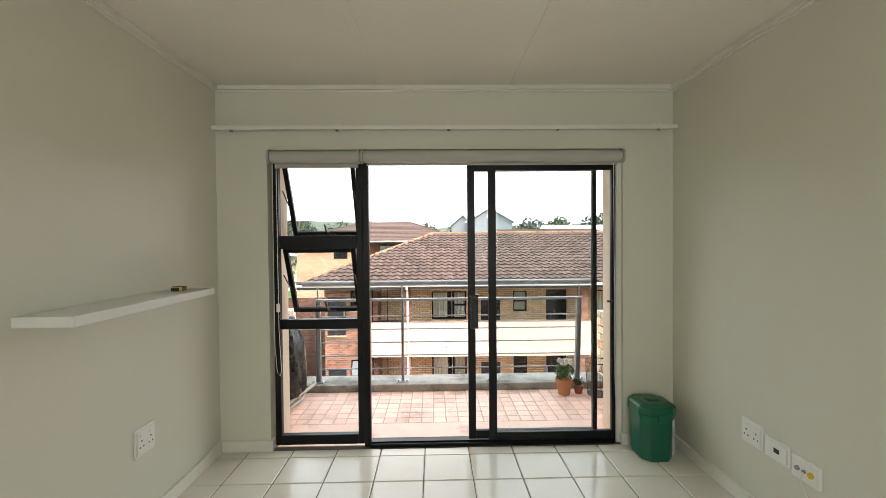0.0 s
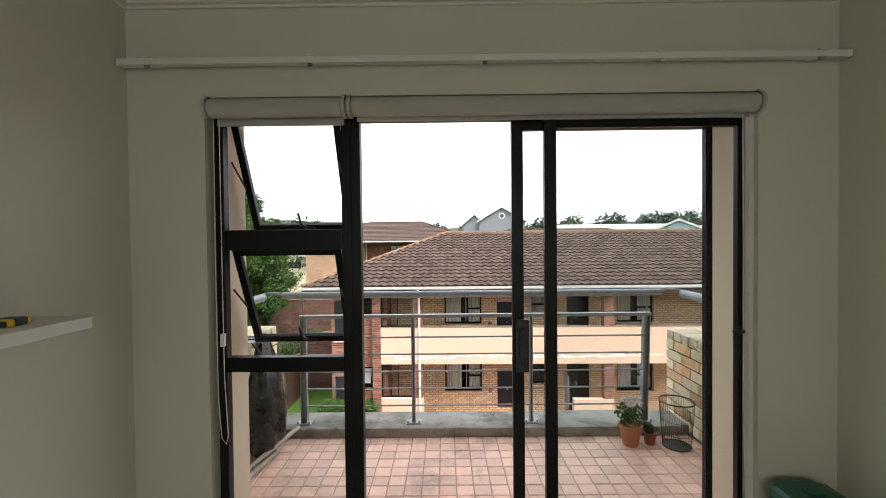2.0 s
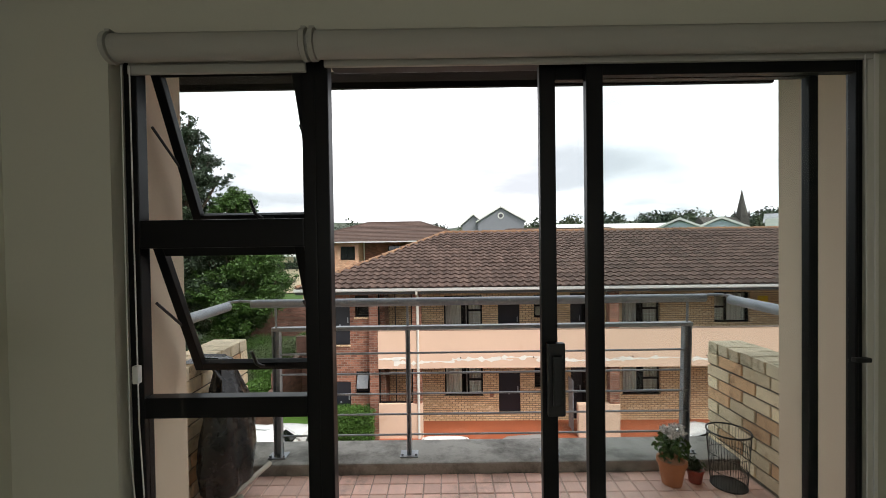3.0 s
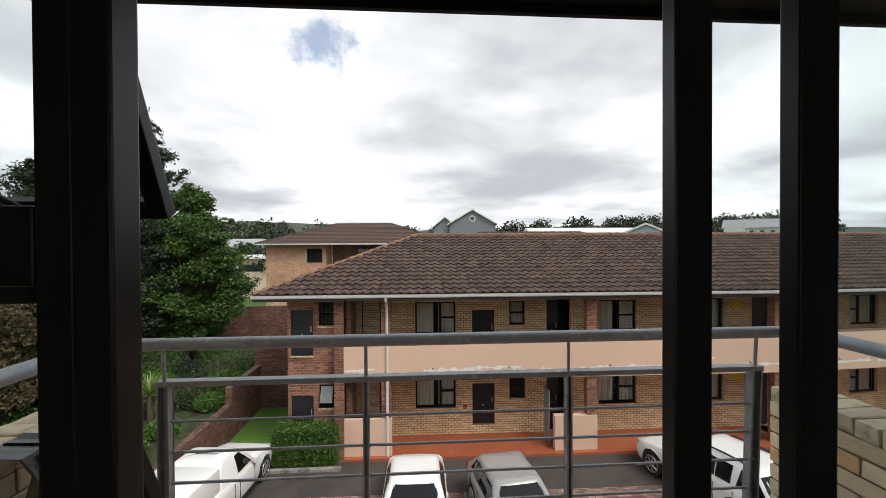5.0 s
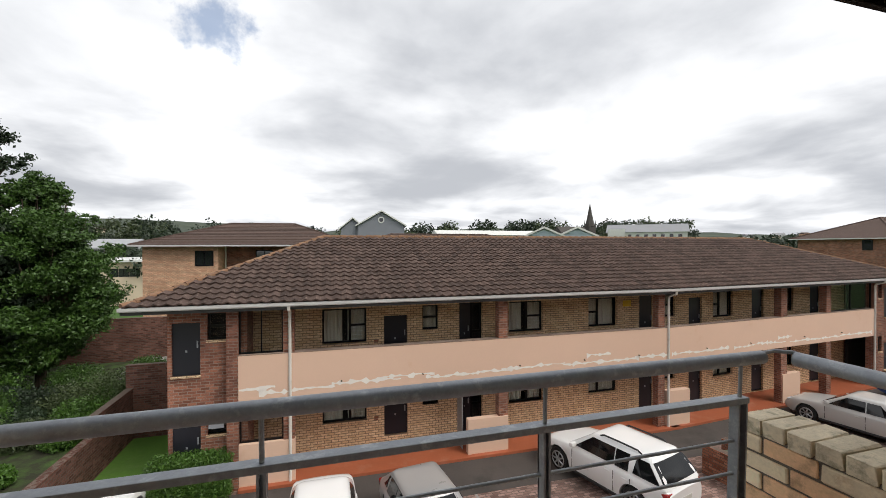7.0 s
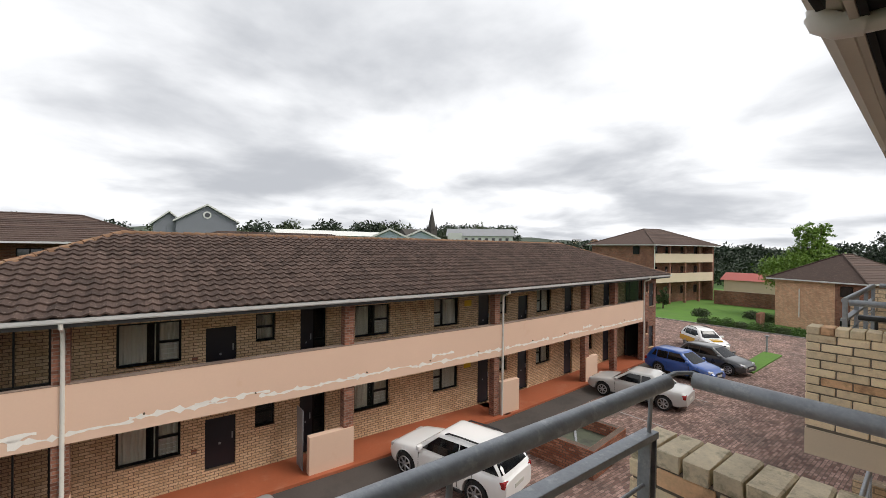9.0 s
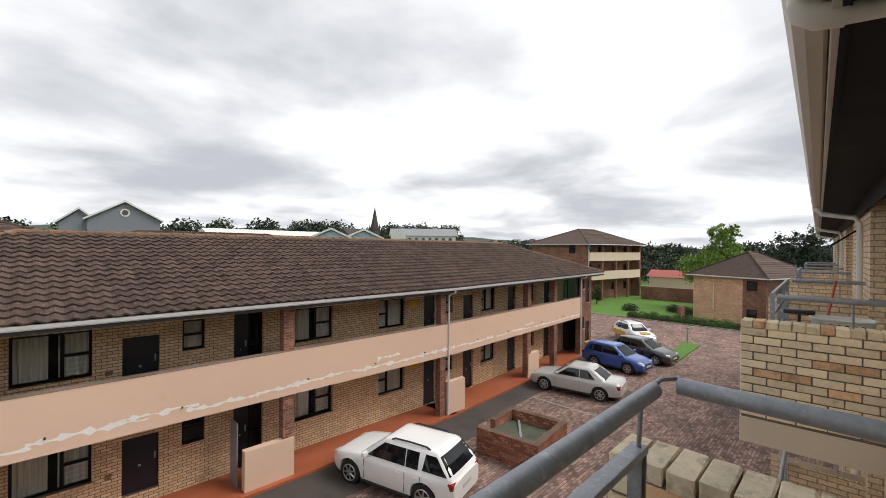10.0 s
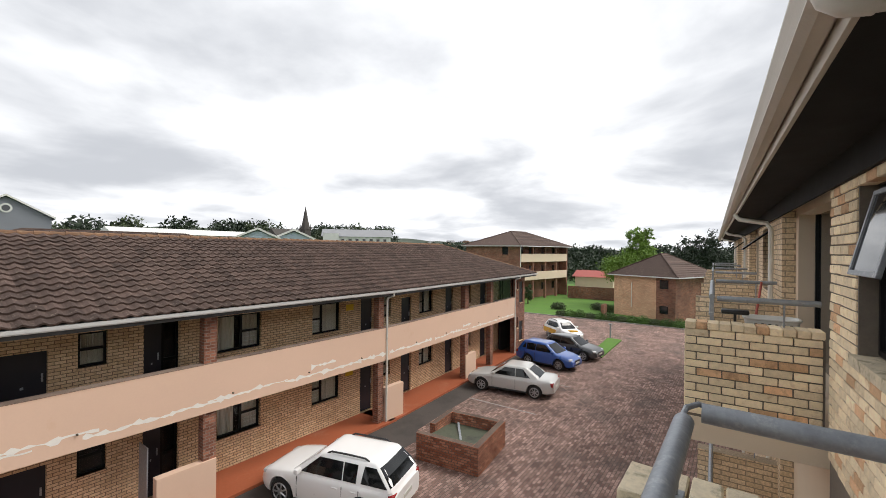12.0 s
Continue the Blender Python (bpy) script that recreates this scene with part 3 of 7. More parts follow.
# ---- curtain rail ----
rail = thing("curtain_rail", (0.1, RY1, 2.26), "white double curtain track across the whole wall", "curtain rail")
part("track", boxes((RX0 + 0.01, RX1 - 0.01, RY1 - 0.075, RY1 - 0.055, 2.252, 2.280), (RX0 + 0.01, RX1 - 0.01, RY1 - 0.045, RY1 - 0.028, 2.256, 2.280), bevel=0.003), M_TRIM, rail)
for x in (RX0 + 0.14, -0.66, 0.11, 0.87, RX1 - 0.14):
    bm = boxes((x - 0.014, x + 0.014, RY1 - 0.078, RY1, 2.280, 2.287), (x - 0.016, x + 0.016, RY1 - 0.006, RY1, 2.262, 2.31), bevel=0.002)
    part("bracket", bm, M_TRIM, rail)
    part("stop", boxes((x - 0.01, x + 0.01, RY1 - 0.07, RY1 - 0.058, 2.240, 2.253), bevel=0.002), M_CONC, rail)

# ---- floating shelf and the small things in the room ----
shelf = thing("wall_shelf", (RX0, 1.35, 1.19), "white laminated floating shelf fixed to the cream wall", "shelf")
part("board", boxes((RX0, RX0 + 0.222, 0.90, 1.86, 1.176, 1.216), bevel=0.002), M_SHELF, shelf)
tape = thing("tape_measure", (RX0 + 0.12, 1.70, 1.218), "small black and yellow tape measure on the shelf", "tape measure")
part("case", boxes((RX0 + 0.09, RX0 + 0.145, 1.66, 1.73, 1.218, 1.240), bevel=0.005), M_YELLOW, tape)
part("cover", boxes((RX0 + 0.088, RX0 + 0.147, 1.675, 1.715, 1.2185, 1.2425), (RX0 + 0.098, RX0 + 0.137, 1.652, 1.738, 1.2182, 1.2365), bevel=0.004), M_BLACK, tape)


def socket(name, side, y, z, w, h, kind, lab):
    """A wall plate; side -1 on the left wall, 1 on the right."""
    wx = RX0 if side < 0 else RX1
    s = -side
    th = thing(name, (wx, y, z), lab, "socket", "wall sockets")

    def plate(a0, a1, c0, c1, d0, d1, bev=0.003):
        xs = sorted((wx + s * d0, wx + s * d1))
        return boxes((xs[0], xs[1], y + a0, y + a1, z + c0, z + c1), bevel=bev)
    part("plate", plate(-w / 2, w / 2, -h / 2, h / 2, 0, 0.012, 0.004), M_WHITE, th)
    part("face", plate(-w / 2 + 0.012, w / 2 - 0.012, -h / 2 + 0.012, h / 2 - 0.012, 0.012, 0.016), M_WHITE, th)
    if kind == "power":
        for a in (-0.034, 0.034):
            for da, dc in ((0, 0.008), (-0.013, -0.022), (0.013, -0.022)):
                part("pin_hole", plate(a + da - 0.004, a + da + 0.004, dc - 0.004, dc + 0.004, 0.0158, 0.0168, 0), M_BLACK, th)
            part("switch", plate(a - 0.012, a + 0.004, 0.028, 0.045, 0.016, 0.021), M_WHITE, th)
    elif kind == "phone":
        part("jack", plate(-0.02, 0.012, -0.01, 0.012, 0.016, 0.0172, 0), M_BLACK, th)
    else:
        for a, r in ((-0.035, 0.014), (0.0, 0.009), (0.036, 0.011)):
            bm = tube(bmesh.new(), [(wx + s * 0.016, y + a, z), (wx + s * 0.024, y + a, z)], r, 14)
            part("connector", bm, M_YELLOW if a < -0.01 else M_GALV, th)
        cb = tube(bmesh.new(), [(wx + s * 0.02, y, z), (wx + s * 0.045, y - 0.01, z - 0.03), (wx + s * 0.03, y - 0.04, z - 0.12),
                                (wx + s * 0.025, y - 0.05, z - 0.25), (wx + s * 0.03, y - 0.06, 0.085), (wx + s * 0.035, y - 0.06, 0.004)], 0.003, 6)
        part("cable", cb, M_WHITE, th, "thin white cable")
    return th


socket("wall_socket", -1, 1.56, 0.46, 0.145, 0.145, "power", "white double wall socket on the cream wall")
socket("wall_socket", 1, 1.575, 0.425, 0.15, 0.13, "power", "white double wall socket above the skirting")
socket("phone_socket", 1, 1.412, 0.41, 0.15, 0.105, "phone", "white telephone socket plate with one jack")
socket("aerial_socket", 1, 1.25, 0.395, 0.15, 0.105, "aerial", "white aerial socket plate with a cable plugged in")

# green bin with a faceted body and lid
binx, biny = 1.475, 2.115
bin_ = thing("green_bin", (binx, biny, 0), "dark green plastic bin with faceted lid in the corner", "bin")


def octagon(rx, ry, cut):
    return [(binx + sx * a, biny + sy * b) for sx, sy, a, b in ((-1, -1, rx - cut, ry), (1, -1, rx - cut, ry), (1, -1, rx, ry - cut), (1, 1, rx, ry - cut),
                                                              (1, 1, rx - cut, ry), (-1, 1, rx - cut, ry), (-1, 1, rx, ry - cut), (-1, -1, rx, ry - cut))]


def faceted(levels):
    return loft(bmesh.new(), [[(x, y, z) for x, y in octagon(r, q, c)] for z, r, q, c in levels])


part("body", faceted([(0, 0.130, 0.135, 0.06), (0.008, 0.136, 0.14, 0.06), (0.37, 0.150, 0.155, 0.065), (0.372, 0.158, 0.163, 0.067), (0.392, 0.158, 0.163, 0.067)]), M_GREEN, bin_)
part("lid", faceted([(0.394, 0.154, 0.160, 0.066), (0.40, 0.163, 0.168, 0.068), (0.445, 0.160, 0.165, 0.068), (0.462, 0.145, 0.15, 0.06), (0.474, 0.10, 0.105, 0.04)]), M_GREEN, bin_, "faceted hinged lid")
part("latch", boxes((binx - 0.03, binx + 0.03, biny - 0.176, biny - 0.150, 0.335, 0.405), bevel=0.006), M_GREEN, bin_)
part("lid_grip", boxes((binx - 0.05, binx + 0.05, biny - 0.03, biny + 0.03, 0.470, 0.486), bevel=0.008), M_GREEN, bin_)
part("sticker", turn(boxes((-0.028, 0.028, -0.0015, 0.0015, 0.05, 0.35)), Matrix.Translation((binx + 0.122, biny - 0.1265, 0.0)) @ Matrix.Rotation(radians(45), 4, "Z")), M_STICK, bin_, "pale printed sticker")

bin_.matrix_basis = Matrix.Translation((1.485, 2.19, 0)) @ Matrix.Diagonal((0.79, 0.79, 0.80, 1))

# ---- the balcony ----
BF, KY, BFRONT = -0.07, 3.67, 4.0           # floor, kerb face, outer edge
LX, RXW = -1.53, 1.82                        # inner faces of the side walls
setting("balcony_slab", boxes((LX - 0.24, RXW + 0.24, OUT - 0.12, KY, -0.36, BF - 0.006)), M_TGROUT, "concrete balcony slab with weathered grout", "floor")
setting("balcony_threshold", boxes((-0.47, 1.350, FY + 0.07, OUT, -0.10, -0.012), bevel=0.004), M_TERRA, "terracotta threshold under the sliding door", "trim")
setting("window_ledge", boxes((OX0 + 0.018, -0.47, FY + 0.012, OUT, -0.10, -0.014), bevel=0.004), M_TERRA, "terracotta ledge under the side window", "trim")
kerb = boxes((LX - 0.24, RXW + 0.24, KY, BFRONT, -0.36, 0.0), bevel=0.012)
setting("kerb", kerb, M_CONC, "low weathered concrete kerb at the balcony edge", "kerb")

# railing
RYY = 3.785
balustrade = thing("balcony_railing", (0.13, RYY, 0.0), "galvanised steel balcony railing with a round handrail", "railing")
part("handrail", tube(bmesh.new(), [(-1.385, 3.772, 1.041), (1.66, 3.772, 1.041)], 0.028, 20), M_GALV, balustrade, "thick round galvanised handrail", smooth=True)
for sx, x in ((1, RXW - 0.01), (-1, LX + 0.0)):
    part("side_handrail", tube(bmesh.new(), [(x, 3.735, 1.030), (x, 2.97, 1.022)], 0.031, 20), M_GALV, balustrade, "short round handrail over the side wall", smooth=True)
    e = 1.655 if sx > 0 else -1.395
    part("link_rod", tube(bmesh.new(), [(e - 0.03 * sx, 3.772, 1.052), (e + 0.02 * sx, 3.775, 1.058), ((e + x) / 2, 3.772, 1.062), (x, 3.745, 1.056), (x, 3.715, 1.05)], 0.009, 8),
         M_GALV, balustrade, smooth=True)
part("flat_rail", boxes((-1.255, 1.575, RYY - 0.026, RYY + 0.026, 0.853, 0.878), bevel=0.003), M_GALV, balustrade)
for i, x in enumerate((-1.228, -0.34, 0.61, 1.545)):
    outer = i in (0, 3)
    w = 0.025 if outer else 0.014
    lean = (0.0, 0, 0, -0.026)[i]
    bm = bmesh.new()
    for a, b in ((-w, -w + 0.008), (w - 0.008, w)):
        box(bm, x + a, x + b, RYY - 0.022, RYY + 0.022, 0.006, 0.853)
    box(bm, x - w, x + w, RYY + 0.012, RYY + 0.020, 0.006, 0.853)
    for v in bm.verts:
        v.co.x += lean * (1 - v.co.z / 0.85)
    part("post", bm, M_GALV, balustrade)
    part("base_plate", boxes((x + lean - 0.06, x + lean + 0.06, RYY - 0.045, RYY + 0.045, 0.0, 0.008), bevel=0.002), M_GALV, balustrade)
    for bx, by in ((-0.045, -0.03), (0.045, -0.03)):
        part("bolt", tube(bmesh.new(), [(x + lean + bx, RYY + by, 0.008), (x + lean + bx, RYY + by, 0.022)], 0.008, 6), M_GALV, balustrade)
    part("upright_rod", tube(bmesh.new(), [(x, RYY - 0.004, 0.876), (x, RYY - 0.01, 1.02)], 0.008, 8), M_GALV, balustrade)
for z in (0.137, 0.276, 0.415, 0.554, 0.692):
    part("rod", tube(bmesh.new(), [(-1.225, RYY, z), (1.545, RYY, z)], 0.007, 8), M_GALV, balustrade)
part("foot_brace", tube(bmesh.new(), [(0.61, RYY, 0.02), (0.61, RYY - 0.02, 0.008)], 0.007, 6), M_GALV, balustrade)

# bricks of the side walls
BL, BH, BW, J = 0.222, 0.073, 0.106, 0.012


def brick_mesh(name, l, w, h, material, rough=0.004, seed=0):
    rnd = random.Random(seed)
    bm = bmesh.new()
    box(bm, -l / 2, l / 2, -w / 2, w / 2, -h / 2, h / 2)
    bmesh.ops.bevel(bm, geom=bm.edges[:], offset=0.005, segments=1, affect="EDGES")
    for v in bm.verts:
        v.co += Vector((rnd.uniform(-1, 1), rnd.uniform(-1, 1), rnd.uniform(-1, 1))) * rough * 0.5
    return piece_mesh(name, bm, material)


FULL = [brick_mesh("brick", BL, BW, BH, M_BRICKP if i % 6 else M_BRICKX, seed=i) for i in range(6)]
HALF = [brick_mesh("brick", BW, BW, BH, M_BRICKP, seed=i + 9) for i in range(2)]
COPE_PALE = [brick_mesh("coping_brick", 0.30, 0.103, 0.075, M_BRICKP if i < 4 else M_BRICKX, 0.005, seed=i + 26) for i in range(5)]
COPE = [brick_mesh("coping_brick", 0.30, 0.098, 0.075, M_COPING, 0.008, seed=i + 20) for i in range(4)]


def brick_wall(parent, start, along, length, z0, rows, rnd, flip=0):
    """A half-brick skin of stretcher bond with its outer face on the line start + along * s; the face is to the right of along."""
    ax, ay = along
    ang = math.atan2(ay, ax)
    inn = Vector((-ay, ax, 0)) * (BW / 2)
    for r in range(rows):
        z = z0 + r * (BH + J) + BH / 2 + J / 2
        s = 0.0
        first = (r + flip) % 2
        while s < length - 0.03:
            want = BW if (s == 0.0 and first) else BL
            l = min(want, length - s)
            scale = l / (BW if want == BW else BL)
            me = rnd.choice(HALF if want == BW else FULL)
            c = Vector((start[0] + ax * (s + l / 2), start[1] + ay * (s + l / 2), z)) + inn
            m = Matrix.Translation(c + Vector((0, 0, rnd.uniform(-0.0015, 0.0015)))) @ Matrix.Rotation(ang + rnd.uniform(-0.006, 0.006), 4, "Z") @ Matrix.Diagonal((scale, 1, 1, 1))
            piece("brick", me, parent, m)
            s += l + J
    return z0 + rows * (BH + J)


def coping(parent, start, along, length, width, z, rnd, meshes=None):
    ax, ay = along
    ang = math.atan2(ay, ax) + math.pi / 2
    n = max(1, round(length / 0.11))
    for i in range(n):
        s = (i + 0.5) * length / n
        c = Vector((start[0] + ax * s - ay * width / 2, start[1] + ay * s + ax * width / 2, z + 0.0375 + rnd.uniform(-0.003, 0.003)))
        m = Matrix.Translation(c) @ Matrix.Rotation(ang + rnd.uniform(-0.015, 0.015), 4, "Z") @ Matrix.Diagonal((width / 0.30 * rnd.uniform(1.0, 1.03), length / n / 0.11 * 1.0, 1, 1))
        piece("coping_brick", rnd.choice(meshes or COPE), parent, m)


PARAPETS = []
for name, x0, x1 in (("parapet_right", RXW, RXW + 0.24), ("parapet_left", LX - 0.24, LX)):
    core = boxes((x0 + 0.012, x1 - 0.012, 3.0, BFRONT - 0.012, -0.30, 0.69 if x0 < 0 else 0.63))
    w = setting(name, core, M_MORTAR, "yellow face-brick side wall of the balcony with mossy coping", "wall")
    PARAPETS.append((w, x0, x1))

# ---- the outside of the own building ----
G = -5.70                                    # ground of the yard
NB = Matrix.Translation((1.80, 2.80, 0)) @ Matrix.Rotation(radians(2.6), 4, "Z")   # along the facade, outwards
NBU = 3.79                                   # the neighbour's side wall
EAVE = 2.36


def nbox(*rows, bevel=0.0):
    return turn(boxes(*rows, bevel=bevel), NB)


# wall beside our door, with the bedroom window
setting("facade_bay", nbox((-0.10, 1.28, -0.45, 0.0, G, EAVE), (2.74, 3.60, -0.45, 0.0, G, EAVE), (1.28, 2.74, -0.45, 0.0, G, 0.78), (1.28, 2.74, -0.45, 0.0, 2.06, EAVE)),
        M_MORTAR, "pale yellow face-brick wall between two balconies", "wall")
setting("door_pier", boxes((OX1 + 0.13, 1.72, FY + 0.26, 2.94, -0.07, EAVE)), M_CREAM, "cream plastered pier beside the sliding door", "wall")
setting("facade_left", boxes((-7.5, -1.34, OUT - 0.11, 2.95, G, EAVE)), M_BRICKG,
        "pale yellow face-brick wall beside the balcony", "wall")
setting("lintel", boxes((-1.32, OX1 + 0.13, OUT - 0.11, OUT, OZ, EAVE)), M_SOFFIT, "near-black lintel over the door", "wall")
setting("facade_below", boxes((-1.9, 1.9, 2.6, 2.9, G, -0.36)), M_BRICKG, "pale yellow brick wall below the balcony", "wall")
NW = NB @ Matrix.Translation((0.5, 0, 0))
bw = thing("bedroom_window", tuple(NB @ Vector((2.0, 0, 0.8))), "dark steel bedroom window with a sash pushed open", "window", kind="structure")
def nwbox(*rows, bevel=0.0):
    return turn(boxes(*rows, bevel=bevel), NW)


part("window_frame", nwbox((0.80, 0.84, -0.14, -0.10, 0.82, 2.04), (2.18, 2.22, -0.14, -0.10, 0.82, 2.04), (0.84, 2.18, -0.14, -0.10, 0.82, 0.86), (0.84, 2.18, -0.14, -0.10, 2.0, 2.04),
                          (1.50, 1.54, -0.14, -0.10, 0.86, 2.0), bevel=0.003), M_FRAME, bw)
part("pane", nwbox((0.84, 2.18, -0.125, -0.12, 0.86, 2.0)), M_PANE, bw)
sm = NW @ Matrix.Translation((0, -0.09, 2.0)) @ Matrix.Rotation(radians(13), 4, "X")
sash = part("sash", boxes((1.54, 1.575, 0, 0.03, -0.62, 0), (2.145, 2.18, 0, 0.03, -0.62, 0), (1.575, 2.145, 0, 0.03, -0.035, 0), (1.575, 2.145, 0, 0.03, -0.62, -0.585), bevel=0.003), M_GALV, bw,
            "sash tilted outwards", frame_m=sm)
part("pane", boxes((1.575, 2.145, 0.012, 0.017, -0.585, -0.035)), M_PANE, sash, frame_m=sm)
part("window_sill", turn(boxes((0.74, 2.28, -0.12, 0.05, 0.72, 0.80), bevel=0.006), NW), M_COPING, bw, "sloping brick sill")

# the neighbours' balconies further along
def neighbour(u0, first):
    setting("facade_recess", nbox((u0 - 0.19, u0 + 0.36, -0.45, -0.17, G, EAVE), (u0 + 2.90, u0 + 3.12, -0.45, -0.17, G, EAVE), (u0 + 0.36, u0 + 2.90, -0.45, -0.17, OZ, EAVE),
                                  (u0 + 0.36, u0 + 2.90, -0.45, -0.17, G, -0.07)), M_CREAM, "cream plaster round a neighbour's door", "wall")
    d = thing("neighbour_door", tuple(NB @ Vector((u0 + 1.6, -0.4, -0.07))), "dark sliding door on a neighbouring balcony", "sliding door", "neighbour doors", "structure")
    for a, b in ((0.36, 0.42), (1.0, 1.06), (1.75, 1.82), (2.84, 2.90)):
        part("door_frame", nbox((u0 + a, u0 + b, -0.42, -0.36, -0.07, OZ)), M_FRAME, d)
    part("pane", nbox((u0 + 0.42, u0 + 2.84, -0.40, -0.39, -0.07, OZ)), M_PANE, d)
    setting("neighbour_slab", nbox((u0, u0 + 3.62, -0.17, 1.17, -0.50, -0.24), (u0 + 0.24, u0 + 3.38, 0.0, 1.17, -0.24, -0.09)), M_CREAM, "cream plastered edge of the neighbour's balcony slab", "floor")
    setting("neighbour_bay", nbox((u0 + 3.12, u0 + 4.75, -0.45, 0.0, G, EAVE), (u0 + 6.2, u0 + 7.2, -0.45, 0.0, G, EAVE), (u0 + 4.75, u0 + 6.2, -0.45, 0.0, G, 0.8), (u0 + 4.75, u0 + 6.2, -0.45, 0.0, 2.06, EAVE),
                                  (u0 + 4.75, u0 + 6.2, -0.45, -0.2, 0.8, 2.06)), M_BRICKG, "pale yellow face-brick bay of the own building", "wall")
    w = thing("neighbour_window", tuple(NB @ Vector((u0 + 5.5, 0, 0.8))), "dark window with a propped sash in the brick bay", "window", "neighbour windows", "structure")
    part("pane", nbox((u0 + 4.75, u0 + 6.2, -0.15, -0.14, 0.8, 2.06)), M_PANE, w)
    part("window_frame", nbox((u0 + 4.75, u0 + 4.81, -0.14, -0.09, 0.8, 2.06), (u0 + 6.14, u0 + 6.2, -0.14, -0.09, 0.8, 2.06), (u0 + 4.81, u0 + 6.14, -0.14, -0.09, 0.8, 0.86), (u0 + 4.81, u0 + 6.14, -0.14, -0.09, 2.0, 2.06)), M_FRAME, w)
    ms = NB @ Matrix.Translation((0, -0.08, 2.0)) @ Matrix.Rotation(radians(50), 4, "X")
    part("sash", boxes((u0 + 5.5, u0 + 6.14, 0, 0.03, -0.6, 0)), M_FRAME, w, "propped open sash", frame_m=ms)
    pts = [NB @ Vector(p) for p in ((u0 + 4.0, 0.60, EAVE - 0.1), (u0 + 4.0, 0.52, EAVE - 0.20), (u0 + 4.0, 0.12, EAVE - 0.28), (u0 + 4.0, 0.06, EAVE - 0.38), (u0 + 4.0, 0.06, G))]
    tagged(part("downpipe", tube(bmesh.new(), pts, 0.04, 12), M_WPIPE, None, smooth=True), "white downpipe from the gutter down the brick bay", "downpipe", "downpipes of the own building")


def neighbour_wall(u, full):
    nm = "neighbour_parapet" if full else "neighbour_parapet_far"
    ins = 0.012 if full else 0.0
    return setting(nm, nbox((u + ins, u + 0.24 - ins, 0.0, 1.17 - ins, -0.245, 0.70 if full else 0.765)), M_MORTAR if full else M_BRICKG, "yellow brick side wall of a neighbour's balcony", "wall")


neighbour_wall(NBU, True)
neighbour(NBU, True)
for k, u in enumerate((NBU + 3.38, NBU + 7.2, NBU + 10.6, NBU + 14.4, NBU + 17.8)):
    neighbour_wall(u, False)
neighbour(NBU + 7.2, False)
neighbour(NBU + 14.4, False)


def small_rail(u0, z, lab):
    r = thing("neighbour_railing", tuple(NB @ Vector((u0 + 1.8, 0.8, z))), lab, "railing", "neighbour railings")
    yy = 0.92
    part("handrail", tube(bmesh.new(), [NB @ Vector((u0 + 0.3, yy, z + 1.05)), NB @ Vector((u0 + 3.3, yy, z + 1.05))], 0.03, 12), M_GALV, r, smooth=True)
    for s in (0.12, 3.5):
        part("side_handrail", tube(bmesh.new(), [NB @ Vector((u0 + s, yy - 0.05, z + 1.05)), NB @ Vector((u0 + s, 0.02, z + 1.05))], 0.03, 12), M_GALV, r, smooth=True)
        part("upright_rod", tube(bmesh.new(), [NB @ Vector((u0 + s, 0.3, z + 0.76)), NB @ Vector((u0 + s, 0.3, z + 1.03))], 0.009, 8), M_GALV, r)
    part("flat_rail", turn(boxes((u0 + 0.3, u0 + 3.3, yy - 0.02, yy + 0.03, z + 0.84, z + 0.865)), NB), M_GALV, r)
    for s in (0.34, 1.3, 2.3, 3.26):
        part("post", turn(boxes((u0 + s - 0.025, u0 + s + 0.025, yy - 0.02, yy + 0.02, z - 0.02, z + 1.03)), NB), M_GALV, r)
    for h in (0.14, 0.28, 0.42, 0.56, 0.70):
        part("rod", tube(bmesh.new(), [NB @ Vector((u0 + 0.34, yy, z + h)), NB @ Vector((u0 + 3.26, yy, z + h))], 0.007, 6), M_GALV, r)


for u in (NBU, NBU + 7.2, NBU + 14.4):
    small_rail(u, 0.0, "galvanised railing on a neighbouring balcony")
# the balcony one floor below the neighbour's
setting("lower_parapet", nbox((NBU, NBU + 0.24, 0.0, 1.17, -2.94, -1.93)), M_BRICKG, "yellow brick side wall of the balcony one floor below", "wall")
setting("lower_parapet_far", nbox((NBU + 3.38, NBU + 3.62, -0.1, 1.12, -2.94, -1.93)), M_BRICKG, "yellow brick side wall at the far end of the lower balcony", "wall")
setting("lower_slab", nbox((NBU, NBU + 3.62, -0.17, 1.17, -3.2, -2.94)), M_CREAM, "cream edge of the slab one floor below", "floor")
small_rail(NBU, -2.70, "galvanised railing on the balcony one floor below")
# things on the neighbour's balcony
bk = thing("laundry_basket", tuple(NB @ Vector((NBU + 0.62, 0.36, 0.40))), "white perforated plastic laundry basket on a stool", "laundry basket")
rings = []
for z, a, b in ((0.52, 0.20, 0.13), (0.80, 0.25, 0.17), (0.81, 0.265, 0.185), (0.825, 0.265, 0.185), (0.825, 0.24, 0.16), (0.54, 0.19, 0.12)):
    rings.append([NB @ Vector((NBU + 0.62 + b * math.copysign(abs(math.cos(t)) ** 0.5, math.cos(t)), 0.36 + a * math.copysign(abs(math.sin(t)) ** 0.5, math.sin(t)), z)) for t in [2 * math.pi * k / 24 for k in range(24)]])
part("tub", loft(bmesh.new(), rings), M_WHITE, bk, smooth=True)
for k in range(6):
    part("hole", nbox((NBU + 0.365, NBU + 0.372, 0.20 + k * 0.06, 0.225 + k * 0.06, 0.765, 0.785)), M_BLACK, bk)
